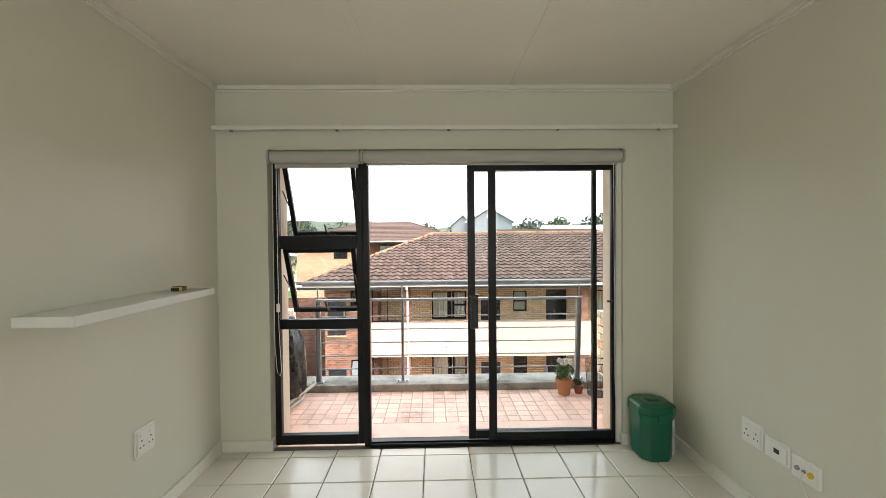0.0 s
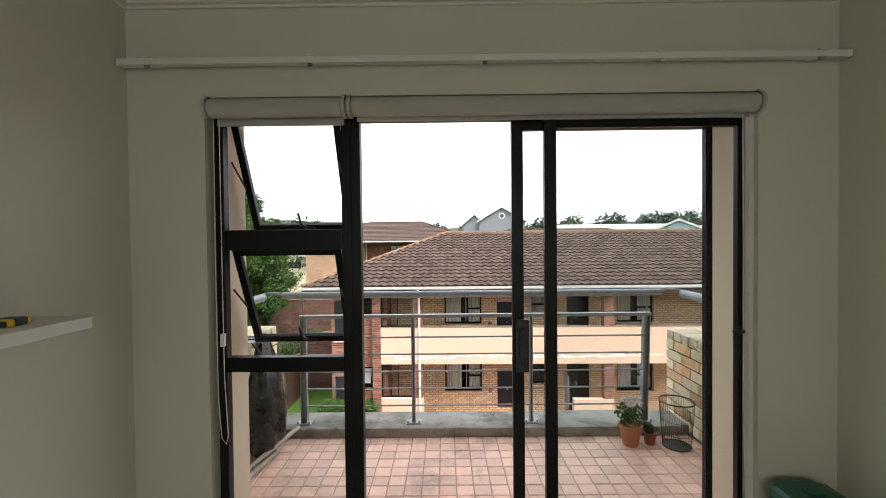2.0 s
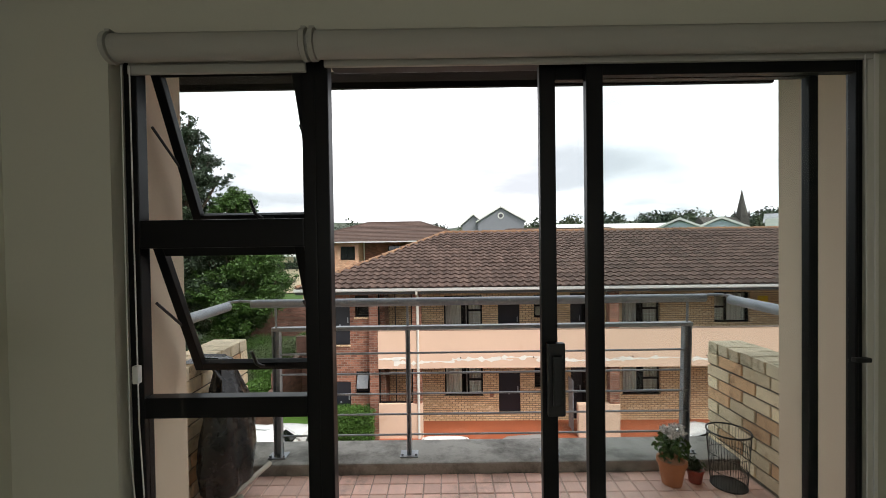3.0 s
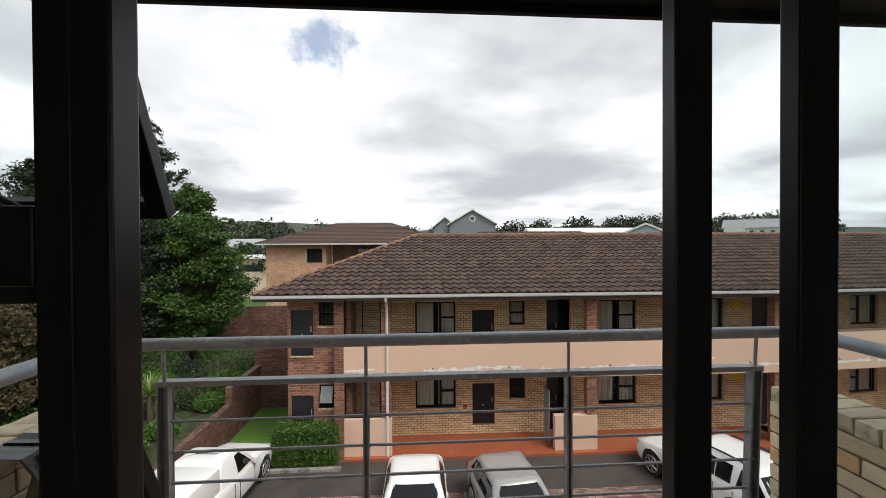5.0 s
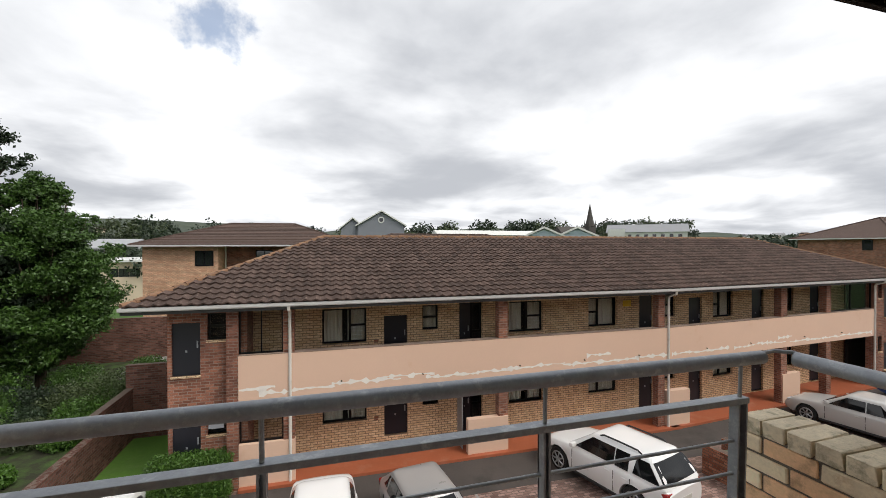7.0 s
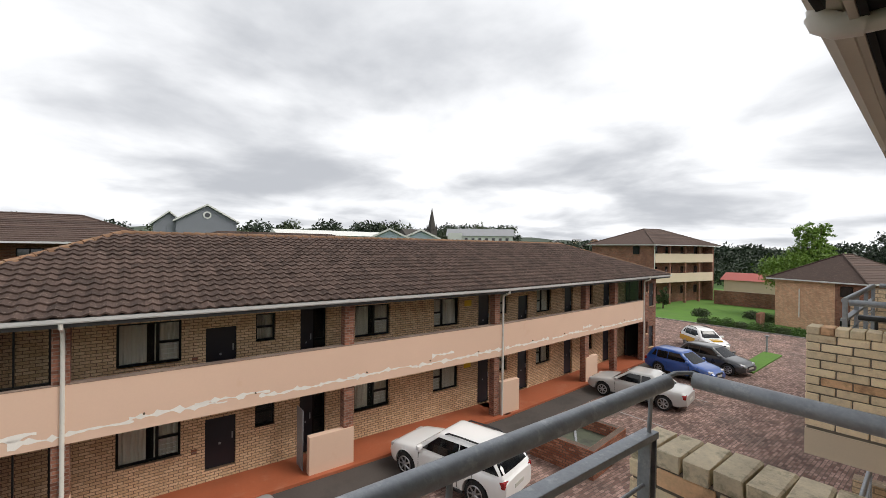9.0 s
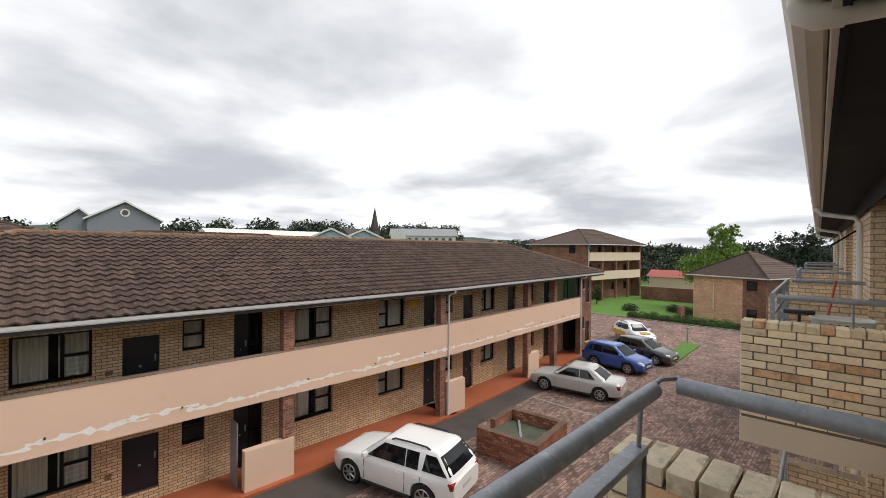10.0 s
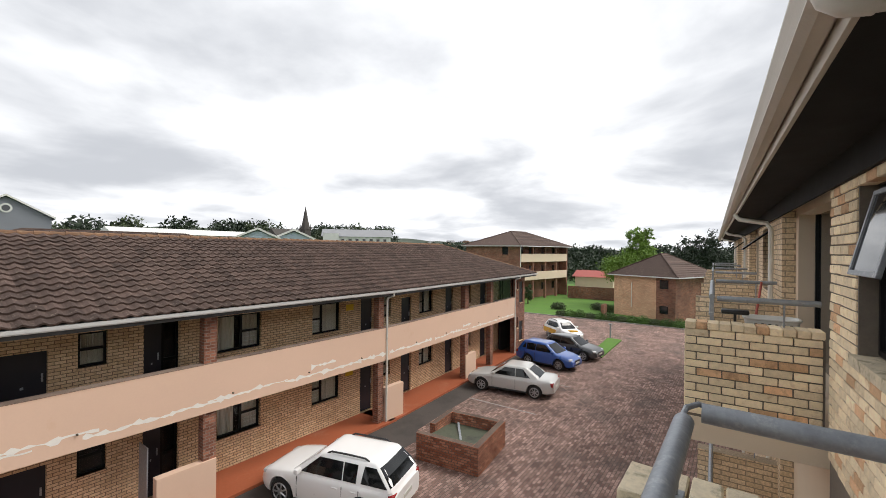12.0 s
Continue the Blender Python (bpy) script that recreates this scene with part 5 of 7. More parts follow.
def joined_tiles(spots, name):
    src = bmesh.new()
    tile_grid(src, 1)
    base = np.array([v.co[:] for v in src.verts])
    faces = [[v.index for v in fc.verts] for fc in src.faces] if not src.verts.index_update() else []
    src.free()
    verts, polys, rn = [], [], random.Random(4)
    for i, (r, n, m) in enumerate(spots):
        mm = np.array(m @ Matrix.Translation((0, rn.uniform(-0.012, 0.012), rn.uniform(-0.005, 0.005))))
        verts.append(base @ mm[:3, :3].T + mm[:3, 3])
        polys += [[q + i * len(base) for q in fc] for fc in faces]
    me = bpy.data.meshes.new(name)
    me.from_pydata(np.concatenate(verts).tolist(), [], polys)
    me.materials.append(M_ROOF)
    ob = new(name, me)
    ob.parent = roof
    return tagged(ob, "courses of brown concrete roof tiles", "", "", "stuff")


spA = tiled_slope(WA, -4.25, 14.05, True, False)
spB = tiled_slope(WB, 0.0, 17.0, False, True)
TILE_SPOTS = [s for s in spA if s[0] < 5 and 0 <= s[1] < 45][:300]
near = {(s[0], s[1]) for s in TILE_SPOTS}
joined_tiles([s for s in spA if (s[0], s[1]) not in near] + spB, "roof_tiles")


def ridge_run(W, a, b):
    a, b = Vector(a), Vector(b)
    n = max(1, round((b - a).length / 0.36))
    bm = bmesh.new()
    rn = random.Random(6)
    for i in range(n):
        p, q = a.lerp(b, i / n), a.lerp(b, (i + 1.08) / n)
        dz = rn.uniform(-0.008, 0.008)
        tube(bm, [p + Vector((0, 0, dz)), q + Vector((0, 0, dz - 0.012))], [0.105, 0.09], 10)
    part("ridge_tiles", turn(bm, W), M_RIDGE, roof, "weathered reddish ridge tiles")


ridge_run(WA, (0.9, 5.1, RZ2 + 0.0), (13.9, 5.1, RZ2 + 0.0))
ridge_run(WB, (0.18, 5.1, RZ2 + 0.0), (12.0, 5.1, RZ2 + 0.0))
ridge_run(WA, (-4.25, -0.42, EZ + 0.08), (0.9, 5.1, RZ2 + 0.0))
ridge_run(WB, (17.0, -0.42, EZ + 0.08), (12.0, 5.1, RZ2 + 0.0))

# ---- small things on the balcony ----
bag = thing("rubbish_bag", (-1.39, 3.45, -0.07), "black plastic rubbish bag hung on the brick side wall", "rubbish bag")
rings, rn = [], random.Random(2)
for z, r in ((-0.02, 0.04), (0.0, 0.13), (0.07, 0.185), (0.20, 0.20), (0.36, 0.185), (0.50, 0.155), (0.62, 0.11), (0.72, 0.075), (0.775, 0.06), (0.79, 0.03)):
    ring = []
    for k in range(36):
        t = 2 * math.pi * k / 36
        f = 1 + 0.07 * math.sin(7 * t + 3 * z) + 0.05 * math.sin(11 * t + 9 * z) + rn.uniform(-0.025, 0.025)
        ring.append((-1.385 + 0.62 * r * f * math.cos(t) - 0.10 * max(0, z - 0.5), 3.43 + 1.15 * r * f * math.sin(t) + 0.03 * z, z - 0.02))
    rings.append(ring)
part("sack", loft(bmesh.new(), rings), mat("black_bin_liner", (0.006, 0.006, 0.007), 0.28, vary=0.1, scale=20, bump=0.1), bag, smooth=True)
part("draped_top", loft(bmesh.new(), [[(-1.36 - 0.05 * s, 3.34 + 0.16 * k / 7 + 0.02 * math.sin(k * 2.0), z + 0.01 * math.sin(k * 3)) for k in range(8)] + [(-1.372 - 0.05 * s, 3.34 + 0.16 * (7 - k) / 7, z) for k in range(8)]
                                      for s, z in ((0, 0.66), (1.5, 0.762), (4.5, 0.768), (5.5, 0.70))]), bpy.data.materials["black_bin_liner"], bag, smooth=True)
M_PIPEW = mat("dirty_white_pole", (0.52, 0.48, 0.40), 0.6, vary=0.2, scale=9, dirt=(0.2, 0.15, 0.1), dirt_amount=0.3)
for (a, b) in (((-1.47, 2.86, -0.045), (-1.22, 3.62, 0.04)), ((-1.40, 2.86, -0.048), (-1.30, 3.40, -0.04))):
    tagged(part("loose_pole", tube(bmesh.new(), [a, b], 0.016, 10), M_PIPEW, None, smooth=True), "dirty white pole lying on the balcony tiles", "pole", "loose poles")


def leaf_cloud(verts, faces, center, radii, count, size, rnd_np, shell=0.55, droop=0.0):
    """Scatters small leaf quads through an ellipsoid, denser near its skin."""
    d = rnd_np.normal(size=(count, 3))
    d /= np.linalg.norm(d, axis=1)[:, None]
    r = shell + (1 - shell) * rnd_np.random(count)
    c = np.array(center) + d * np.array(radii) * r[:, None]
    a = rnd_np.normal(size=(count, 3))
    a /= np.linalg.norm(a, axis=1)[:, None]
    b = np.cross(a, rnd_np.normal(size=(count, 3)))
    b /= np.linalg.norm(b, axis=1)[:, None]
    s = size * (0.6 + 0.8 * rnd_np.random(count))[:, None]
    base = sum(len(v) for v in verts)
    quad = np.stack([c - a * s, c + b * s * 0.5, c + a * s, c - b * s * 0.5], 1).reshape(-1, 3)
    verts.append(quad)
    faces.append(base + np.arange(4 * count).reshape(-1, 4))


def mesh_of(name, verts, faces, material, parent=None, label="", kind=""):
    me = bpy.data.meshes.new(name)
    me.from_pydata(np.concatenate(verts).tolist(), [], np.concatenate(faces).tolist())
    me.materials.append(material)
    ob = new(name, me)
    if parent is not None:
        ob.parent = parent
        ob.matrix_parent_inverse = parent.matrix_basis.inverted()
    return tagged(ob, label, "", "", kind)


NR = np.random.default_rng(7)
M_POT = mat("terracotta_pot", (0.42, 0.17, 0.075), 0.8, vary=0.15, scale=14, bump=0.2)
M_POTR = mat("red_plastic_pot", (0.30, 0.05, 0.03), 0.5)
M_PETAL = mat("white_petals", (0.72, 0.68, 0.64), 0.7, vary=0.1)
pot = thing("flower_pot", (1.30, 3.53, BF), "terracotta flower pot with white flowering plant", "potted plant")
part("pot", lathe(bmesh.new(), [(0.0, 0.002), (0.055, 0.0), (0.078, 0.125), (0.085, 0.125), (0.086, 0.155), (0.074, 0.155), (0.070, 0.13), (0.0, 0.128)], (1.30, 3.53, BF), 28), M_POT, pot, smooth=True)
v, f = [], []
leaf_cloud(v, f, (1.30, 3.53, BF + 0.23), (0.10, 0.10, 0.10), 260, 0.022, NR, 0.2)
mesh_of("leaves", v, f, M_LEAFG, pot)
v, f = [], []
for k in range(9):
    t = k * 2.4
    leaf_cloud(v, f, (1.30 + 0.075 * math.cos(t) * (k / 9) ** 0.5, 3.53 + 0.075 * math.sin(t) * (k / 9) ** 0.5, BF + 0.33 + 0.015 * math.sin(k * 5)), (0.027, 0.027, 0.02), 50, 0.012, NR, 0.3)
mesh_of("flowers", v, f, M_PETAL, pot, "white flower heads")
pot2 = thing("small_pot", (1.45, 3.54, BF), "small red plastic pot with a rosette succulent", "potted plant")
part("pot", lathe(bmesh.new(), [(0.0, 0.002), (0.035, 0.0), (0.046, 0.07), (0.05, 0.07), (0.05, 0.085), (0.043, 0.085), (0.0, 0.07)], (1.45, 3.54, BF), 22), M_POTR, pot2, smooth=True)
v, f = [], []
leaf_cloud(v, f, (1.45, 3.54, BF + 0.11), (0.055, 0.055, 0.035), 110, 0.02, NR, 0.2)
mesh_of("rosette", v, f, M_LEAFO, pot2)
wb = thing("wire_basket", (1.63, 3.50, BF), "dark wire mesh waste basket beside the plants", "basket")
for z, r in ((0.004, 0.095), (0.10, 0.10), (0.20, 0.108), (0.335, 0.118)):
    part("ring", tube(bmesh.new(), [(1.63 + r * math.cos(t), 3.50 + r * math.sin(t), BF + z) for t in [2 * math.pi * k / 24 for k in range(25)]], 0.005 if z > 0.3 or z < 0.01 else 0.002, 6, caps=False), M_BLACK, wb)
wires = bmesh.new()
for k in range(44):
    t = 2 * math.pi * k / 44
    tube(wires, [(1.63 + 0.095 * math.cos(t), 3.50 + 0.095 * math.sin(t), BF), (1.63 + 0.118 * math.cos(t + 0.1), 3.50 + 0.118 * math.sin(t + 0.1), BF + 0.335)], 0.0011, 4)
part("mesh_side", wires, M_BLACK, wb)
part("base", lathe(bmesh.new(), [(0.0, 0.004), (0.095, 0.004), (0.095, 0.0), (0.0, 0.0)], (1.63, 3.50, BF), 24), M_BLACK, wb)

# ---- ground and yard ----
setting("ground", boxes((-1200, 1500, -300, 2200, G - 0.7, G - 0.10)), M_GRASS, "grassy ground reaching to the horizon", "ground")
setting("yard_paving", boxes((-6.6, 45.2, 2.2, 26, G - 0.10, G)), M_PAVE, "worn red-brown brick paving of the parking yard", "pavement")
setting("apron", turn(boxes((-4.3, 14.3, -2.1, -0.25, G, G + 0.006)), WA), M_ASPH, "strip of dark tarmac in front of the block", "pavement")
setting("apron_bend", turn(boxes((0.1, 14.8, -1.5, -0.25, G, G + 0.005)), WB), M_ASPH, "strip of dark tarmac in front of the block", "pavement")
setting("yard_kerb", boxes((45.2, 45.4, 4, 26, G - 0.1, G + 0.08)), M_CONC, "concrete kerb along the lawn", "kerb")
M_LAWN = mat("mown_lawn", (0.085, 0.185, 0.022), 0.95, vary=0.3, scale=0.8, fine=9, bump=0.8, dirt=(0.13, 0.19, 0.05), dirt_amount=0.25, dirt_scale=0.5)
setting("lawn", boxes((45.4, 90, 4, 60, G - 0.1, G + 0.05)), M_LAWN, "bright mown lawn beyond the yard", "lawn")
isl = bmesh.new()
prism(isl, [(29.6, 11.3), (36.2, 11.5), (36.4, 12.6), (30.2, 12.3)], G, G + 0.09)
setting("grass_island", isl, M_LAWN, "small grass island in the paving", "lawn")
for k, (x, y0, y1) in enumerate(((1.25, 10.2, 14.0), (4.1, 10.2, 13.9), (11.0, 13.6, 14.3), (17.6, 11.0, 15.0), (22.2, 11.0, 15.2))):
    setting("parking_line", boxes((x, x + 0.08, y0, y1, G, G + 0.004)), mat("worn_line_paint", (0.30, 0.28, 0.26), 0.9, vary=0.5, scale=5) if k == 0 else bpy.data.materials["worn_line_paint"], "worn painted parking line", "road marking")

# brick pit with a sunken lid
M_PITBRICK = brick_mat("rough_red_brickwork", (0.24, 0.085, 0.05), (0.46, 0.21, 0.13), (0.13, 0.095, 0.075), blotch=0.45, extra=(0.10, 0.06, 0.05), extra_amount=0.5)
M_PALEP = mat("pale_metal_plate", (0.6, 0.58, 0.54), 0.5, vary=0.1)
pit = thing("brick_planter", (12.6, 11.9, G), "low square red brick enclosure with a sloping lid", "brick enclosure")
PT = Matrix.Translation((12.80, 11.72, 0)) @ Matrix.Rotation(radians(7), 4, "Z")
for r in ((-1.24, 1.24, -1.17, -0.95), (-0.30, 1.24, 0.95, 1.17), (-1.24, -1.02, -0.95, 1.17), (1.02, 1.24, -0.95, 0.95)):
    part("side", turn(boxes((*r, G, G + 0.92), bevel=0.012), PT), M_PITBRICK, pit)
part("lid", turn(boxes((-1.02, 1.02, -0.95, 0.95, -0.03, 0.0)), PT @ Matrix.Translation((0, 0, G + 0.62)) @ Matrix.Rotation(radians(6), 4, "Y")), mat("mossy_lid", (0.075, 0.085, 0.055), 0.6, vary=0.4, scale=3, dirt=(0.03, 0.03, 0.025), dirt_amount=0.4), pit, "mossy concrete lid")
part("meter_plate", turn(boxes((1.24, 1.255, -0.30, -0.12, G + 0.45, G + 0.75), bevel=0.004), PT), M_PALEP, pit, "pale metal plate")
part("lid_bar", turn(boxes((-0.9, 0.9, -0.04, 0.04, 0.0, 0.03)), PT @ Matrix.Translation((0, 0.1, G + 0.64)) @ Matrix.Rotation(radians(30), 4, "Z")), M_GALV, pit)


# ---- parked cars ----
M_TYRE = mat("tyre_rubber", (0.016, 0.016, 0.016), 0.85, vary=0.2)
M_RIM = mat("alloy_rim", (0.42, 0.42, 0.43), 0.35, metal=0.8, vary=0.1)
M_CGLASS = mat("car_glass", (0.008, 0.009, 0.010), 0.06, vary=0.05, bump=0, spec=0.45)
M_LAMP = mat("headlamp_lens", (0.55, 0.56, 0.58), 0.12, vary=0.1, spec=0.8)
M_RLAMP = mat("tail_lamp", (0.30, 0.012, 0.012), 0.15, vary=0.1, spec=0.8)
M_CTRIM = mat("car_black_trim", (0.02, 0.02, 0.021), 0.55, vary=0.1)
M_PLATE = mat("number_plate", (0.55, 0.55, 0.50), 0.5, vary=0.1)


def paint(name, c):
    return mat(name, c, 0.32, vary=0.04, scale=1.5, bump=0.0, spec=0.6, coat=0.8)


def smooth_run(ds, knots):
    """A softly rounded curve through (d, value) knots, at the places ds."""
    kd, kv = zip(*knots)
    return sum(np.interp(ds + o, kd, kv) * w for o, w in ((-0.10, 0.2), (-0.05, 0.2), (0.0, 0.2), (0.05, 0.2), (0.10, 0.2)))


def car(name, place, heading, L, Wd, H, belt, hood, ws, roof_b, tail, colour, lab, rails=False, boot=0.0, wheel=0.33, extra=None, side_glass=True):
    """A parked car. Lengths run from the nose back: hood end, windscreen top, roof end, rear window foot."""
    m = Matrix.Translation((place[0], place[1], G)) @ Matrix.Rotation(radians(heading), 4, "Z")
    c = thing(name, m, lab, "car", "cars parked in the yard")
    hw = Wd / 2
    suv = wheel > 0.36
    axles = (0.84, L - 0.92)
    R = wheel + 0.065

    def X(d):
        return L / 2 - d
    ds = sorted({round(v, 3) for v in np.linspace(0, L, 34)} | {round(a + R * math.cos(t), 3) for a in axles for t in np.linspace(0, math.pi, 11)})
    ds = np.array(ds)
    top = smooth_run(ds, [(-0.1, belt - 0.42), (0.0, belt - 0.36), (0.08, belt - 0.24), (0.30, belt - 0.13), (hood * 0.7, belt - 0.045), (hood, belt), (L * 0.55, belt + 0.015),
                          (tail, belt + 0.03), (L - 0.14, belt + (0.02 if boot else 0.0)), (L - 0.03, belt - 0.06), (L, belt - 0.16), (L + 0.1, belt - 0.25)])
    wid = smooth_run(ds, [(-0.1, 0.66), (0.0, 0.74), (0.12, 0.87), (0.45, 0.965), (1.0, 1.0), (L - 1.0, 1.0), (L - 0.35, 0.975), (L - 0.08, 0.91), (L, 0.84), (L + 0.1, 0.76)])
    low = smooth_run(ds, [(-0.1, 0.36), (0.0, 0.33), (0.25, 0.24), (1.4, 0.25), (L - 1.4, 0.25), (L - 0.3, 0.28), (L, 0.36), (L + 0.1, 0.38)])
    rings = []
    for d, zt, w, zb in zip(ds, top, wid, low):
        arch = max([wheel + math.sqrt(max(0.0, R * R - (d - a) ** 2)) if abs(d - a) < R else 0.0 for a in axles])
        h = zt - zb
        half = [(0.86, zb), (0.955, zb + 0.04), (0.99, zb + 0.24 * h), (1.004, zb + 0.52 * h), (0.988, zb + 0.76 * h), (0.955, zt - 0.055), (0.90, zt - 0.014), (0.66, zt + 0.012), (0.33, zt + 0.024)]
        half = [(a, max(z, min(arch, zt - 0.10)) if i < 5 else z) for i, (a, z) in enumerate(half)]
        ring = [(-a, z) for a, z in half] + [(0.0, zt + 0.028)] + [(a, z) for a, z in half[::-1]]
        rings.append([(X(d), hw * w * a, z) for a, z in ring])
    part("body", loft(bmesh.new(), rings), colour, c, smooth=True, frame_m=m)
    part("underbody", turn(boxes((X(L - 0.25), X(0.25), -hw * 0.70, hw * 0.70, 0.22, belt - 0.32)), m), M_CTRIM, c)

    wb_, wr = hw * 0.925, hw * 0.745

    def front(k):
        return (hood - 0.06) + (ws - hood + 0.06) * k ** 0.92

    def rear(k):
        return tail + (roof_b - tail) * k ** 1.25

    def half_w(k):
        return wb_ + (wr - wb_) * k + 0.014 * math.sin(math.pi * min(1, k))

    def level(k, z, grow=0.0):
        f0, r0, w = front(k) - grow, rear(k) + grow, half_w(k) + grow
        out, rc = [], 0.15
        for cx, cy, t0 in ((r0 - rc, -w + rc, math.pi), (f0 + rc, -w + rc, 1.5 * math.pi), (f0 + rc, w - rc, 0.0), (r0 - rc, w - rc, 0.5 * math.pi)):
            for q in range(5):
                t = t0 + q * math.pi / 8
                out.append((X(cx) + rc * math.cos(t), cy + rc * math.sin(t), z))
        return out
    zr = H - 0.085
    cab = [level(k, belt - 0.02 + (zr - belt + 0.02) * k) for k in (0.0, 0.2, 0.4, 0.6, 0.8, 1.0)]
    for inset, up in ((0.03, 0.035), (0.09, 0.06), (0.20, 0.076), (0.38, 0.085)):
        cab.append(level(1.0, zr + up, -inset))
    part("cabin", loft(bmesh.new(), cab), colour, c, smooth=True, frame_m=m)

    def zk(k):
        return belt - 0.02 + (zr - belt + 0.02) * k

    def pane(label, pts):
        """A dark pane, a little proud of the cabin, over a loop of outline points and their outward way."""
        bm = bmesh.new()
        a = [bm.verts.new(Vector(p) + Vector(n) * 0.018) for p, n in pts]
        b = [bm.verts.new(Vector(p) - Vector(n) * 0.02) for p, n in pts]
        bm.faces.new(a)
        bm.faces.new(b[::-1])
        for i in range(len(a)):
            j = (i + 1) % len(a)
            bm.faces.new((a[i], b[i], b[j], a[j]))
        return part("window", bm, M_CGLASS, c, label, frame_m=m)

    def cross(fx, sgn, y_in, k0, k1, label):
        for_n = Vector((sgn * (zr - belt), 0, abs(fx(1.0) - fx(0.0)))).normalized()
        rows = []
        for k in (k0, (k0 + k1) / 2, k1):
            rows.append((X(fx(k)), half_w(k) - y_in, zk(k)))
        bm = bmesh.new()
        grid = []
        for x, w, z in rows:
            grid.append([bm.verts.new(Vector((x - sgn * 0.03 * (t ** 4), w * t, z)) + for_n * 0.014) for t in (-1, -0.75, -0.4, 0, 0.4, 0.75, 1)])
        for g0, g1 in zip(grid, grid[1:]):
            for i in range(6):
                bm.faces.new((g0[i], g0[i + 1], g1[i + 1], g1[i]))
        r_ = bmesh.ops.extrude_face_region(bm, geom=bm.faces[:])
        bmesh.ops.translate(bm, vec=-for_n * 0.05, verts=[v for v in r_["geom"] if isinstance(v, bmesh.types.BMVert)])
        return part("window", bm, M_CGLASS, c, label, frame_m=m)
    cross(front, 1, 0.13, 0.07, 0.95, "dark windscreen")
    cross(rear, -1, 0.05 if suv else 0.14, 0.16 if suv else 0.10, 0.92, "dark rear window")
    mid = (hood + tail) / 2 + 0.08
    qtr = tail - (1.02 if suv else 0.62 if not boot else 0.42)
    for s in (-1, 1):
        def at(d, k):
            n = Vector((0, s * (zr - belt), wb_ - wr)).normalized()
            return ((X(d), s * half_w(k), zk(k)), n)

        def run(d0b, d0t, d1b, d1t, k0=0.10, k1=0.90):
            km = (k0 + k1) / 2
            lo_ = [at(d0b + (d1b - d0b) * i / 3, k0) for i in range(4)]
            hi_ = [at(d1t + (d0t - d1t) * i / 3, k1) for i in range(4)]
            return lo_ + [at((d1b + d1t) / 2, km)] + hi_ + [at((d0b + d0t) / 2, km)]
        pane("tinted side window", run(front(0.1) + 0.24, front(0.9) + 0.17, mid - 0.03, mid - 0.05))
        if side_glass:
            pane("tinted side window", run(mid + 0.01, mid - 0.01, qtr - 0.05, min(qtr - 0.05, rear(0.9) - 0.30)))
        if suv:
            pane("tinted rear quarter window", run(qtr + 0.10, qtr + 0.16, rear(0.1) - 0.12, rear(0.9) - 0.12, 0.14, 0.90))
        elif side_glass and not boot:
            pane("small quarter window", run(qtr + 0.03, qtr + 0.03, rear(0.1) - 0.34, rear(0.9) - 0.24, 0.22, 0.85))
        for d in ((hood + 0.18), mid, qtr + 0.06):
            part("door_line", turn(boxes((X(d + 0.008), X(d - 0.004), s * hw * 0.998 - 0.012, s * hw * 0.998 + 0.004, 0.36, belt - 0.10)), m), M_CTRIM, c)
        for d in (mid - 0.22, qtr - 0.10):
            part("door_handle", turn(boxes((X(d + 0.09), X(d - 0.09), s * hw * 0.975 - 0.01, s * hw * 0.975 + 0.035, belt - 0.19, belt - 0.16), bevel=0.008), m), colour, c)
        y0, y1 = sorted((s * hw * 0.93, s * (hw * 0.93 + 0.22)))
        part("mirror", turn(boxes((X(hood + 0.33), X(hood + 0.20), y0, y1, belt + 0.02, belt + 0.16), bevel=0.045), m), colour, c, smooth=True)
        part("sill", turn(boxes((X(axles[1] - R), X(axles[0] + R), s * hw * 0.95 - 0.04, s * hw * 0.95 + 0.05, 0.22, 0.30), bevel=0.02), m), M_CTRIM, c)
        part("headlight", turn(boxes((X(0.42), X(0.10), s * hw * 0.68 - 0.16, s * hw * 0.68 + 0.16, belt - 0.32, belt - 0.19), bevel=0.05), m), M_LAMP, c, smooth=True)
        part("tail_light", turn(boxes((X(L - 0.02), X(L - 0.26), s * hw * 0.76 - 0.13, s * hw * 0.76 + 0.135, belt - 0.27, belt - 0.08), bevel=0.04), m), M_RLAMP, c, smooth=True)
        for d in axles:
            ya, yb = s * (hw - 0.22), s * (hw - 0.005)
            w = part("wheel", turn(tube(bmesh.new(), [(X(d), ya, wheel), (X(d), yb - s * 0.03, wheel), (X(d), yb, wheel)], [wheel, wheel, wheel - 0.03], 26), m), M_TYRE, c, smooth=True)
            rim = bmesh.new()
            tube(rim, [(X(d), yb - s * 0.02, wheel), (X(d), yb + s * 0.003, wheel)], wheel * 0.26, 12)
            for k in range(7):
                t = 2 * math.pi * k / 7
                tube(rim, [(X(d), yb + s * 0.002, wheel), (X(d) + wheel * 0.64 * math.cos(t), yb + s * 0.002, wheel + wheel * 0.64 * math.sin(t))], 0.026, 5)
            tube(rim, [(X(d) + wheel * 0.65 * math.cos(t), yb + s * 0.001, wheel + wheel * 0.65 * math.sin(t)) for t in [2 * math.pi * k / 20 for k in range(21)]], 0.022, 5, caps=False)
            part("rim", turn(rim, m), M_RIM, w, "spoked alloy rim")
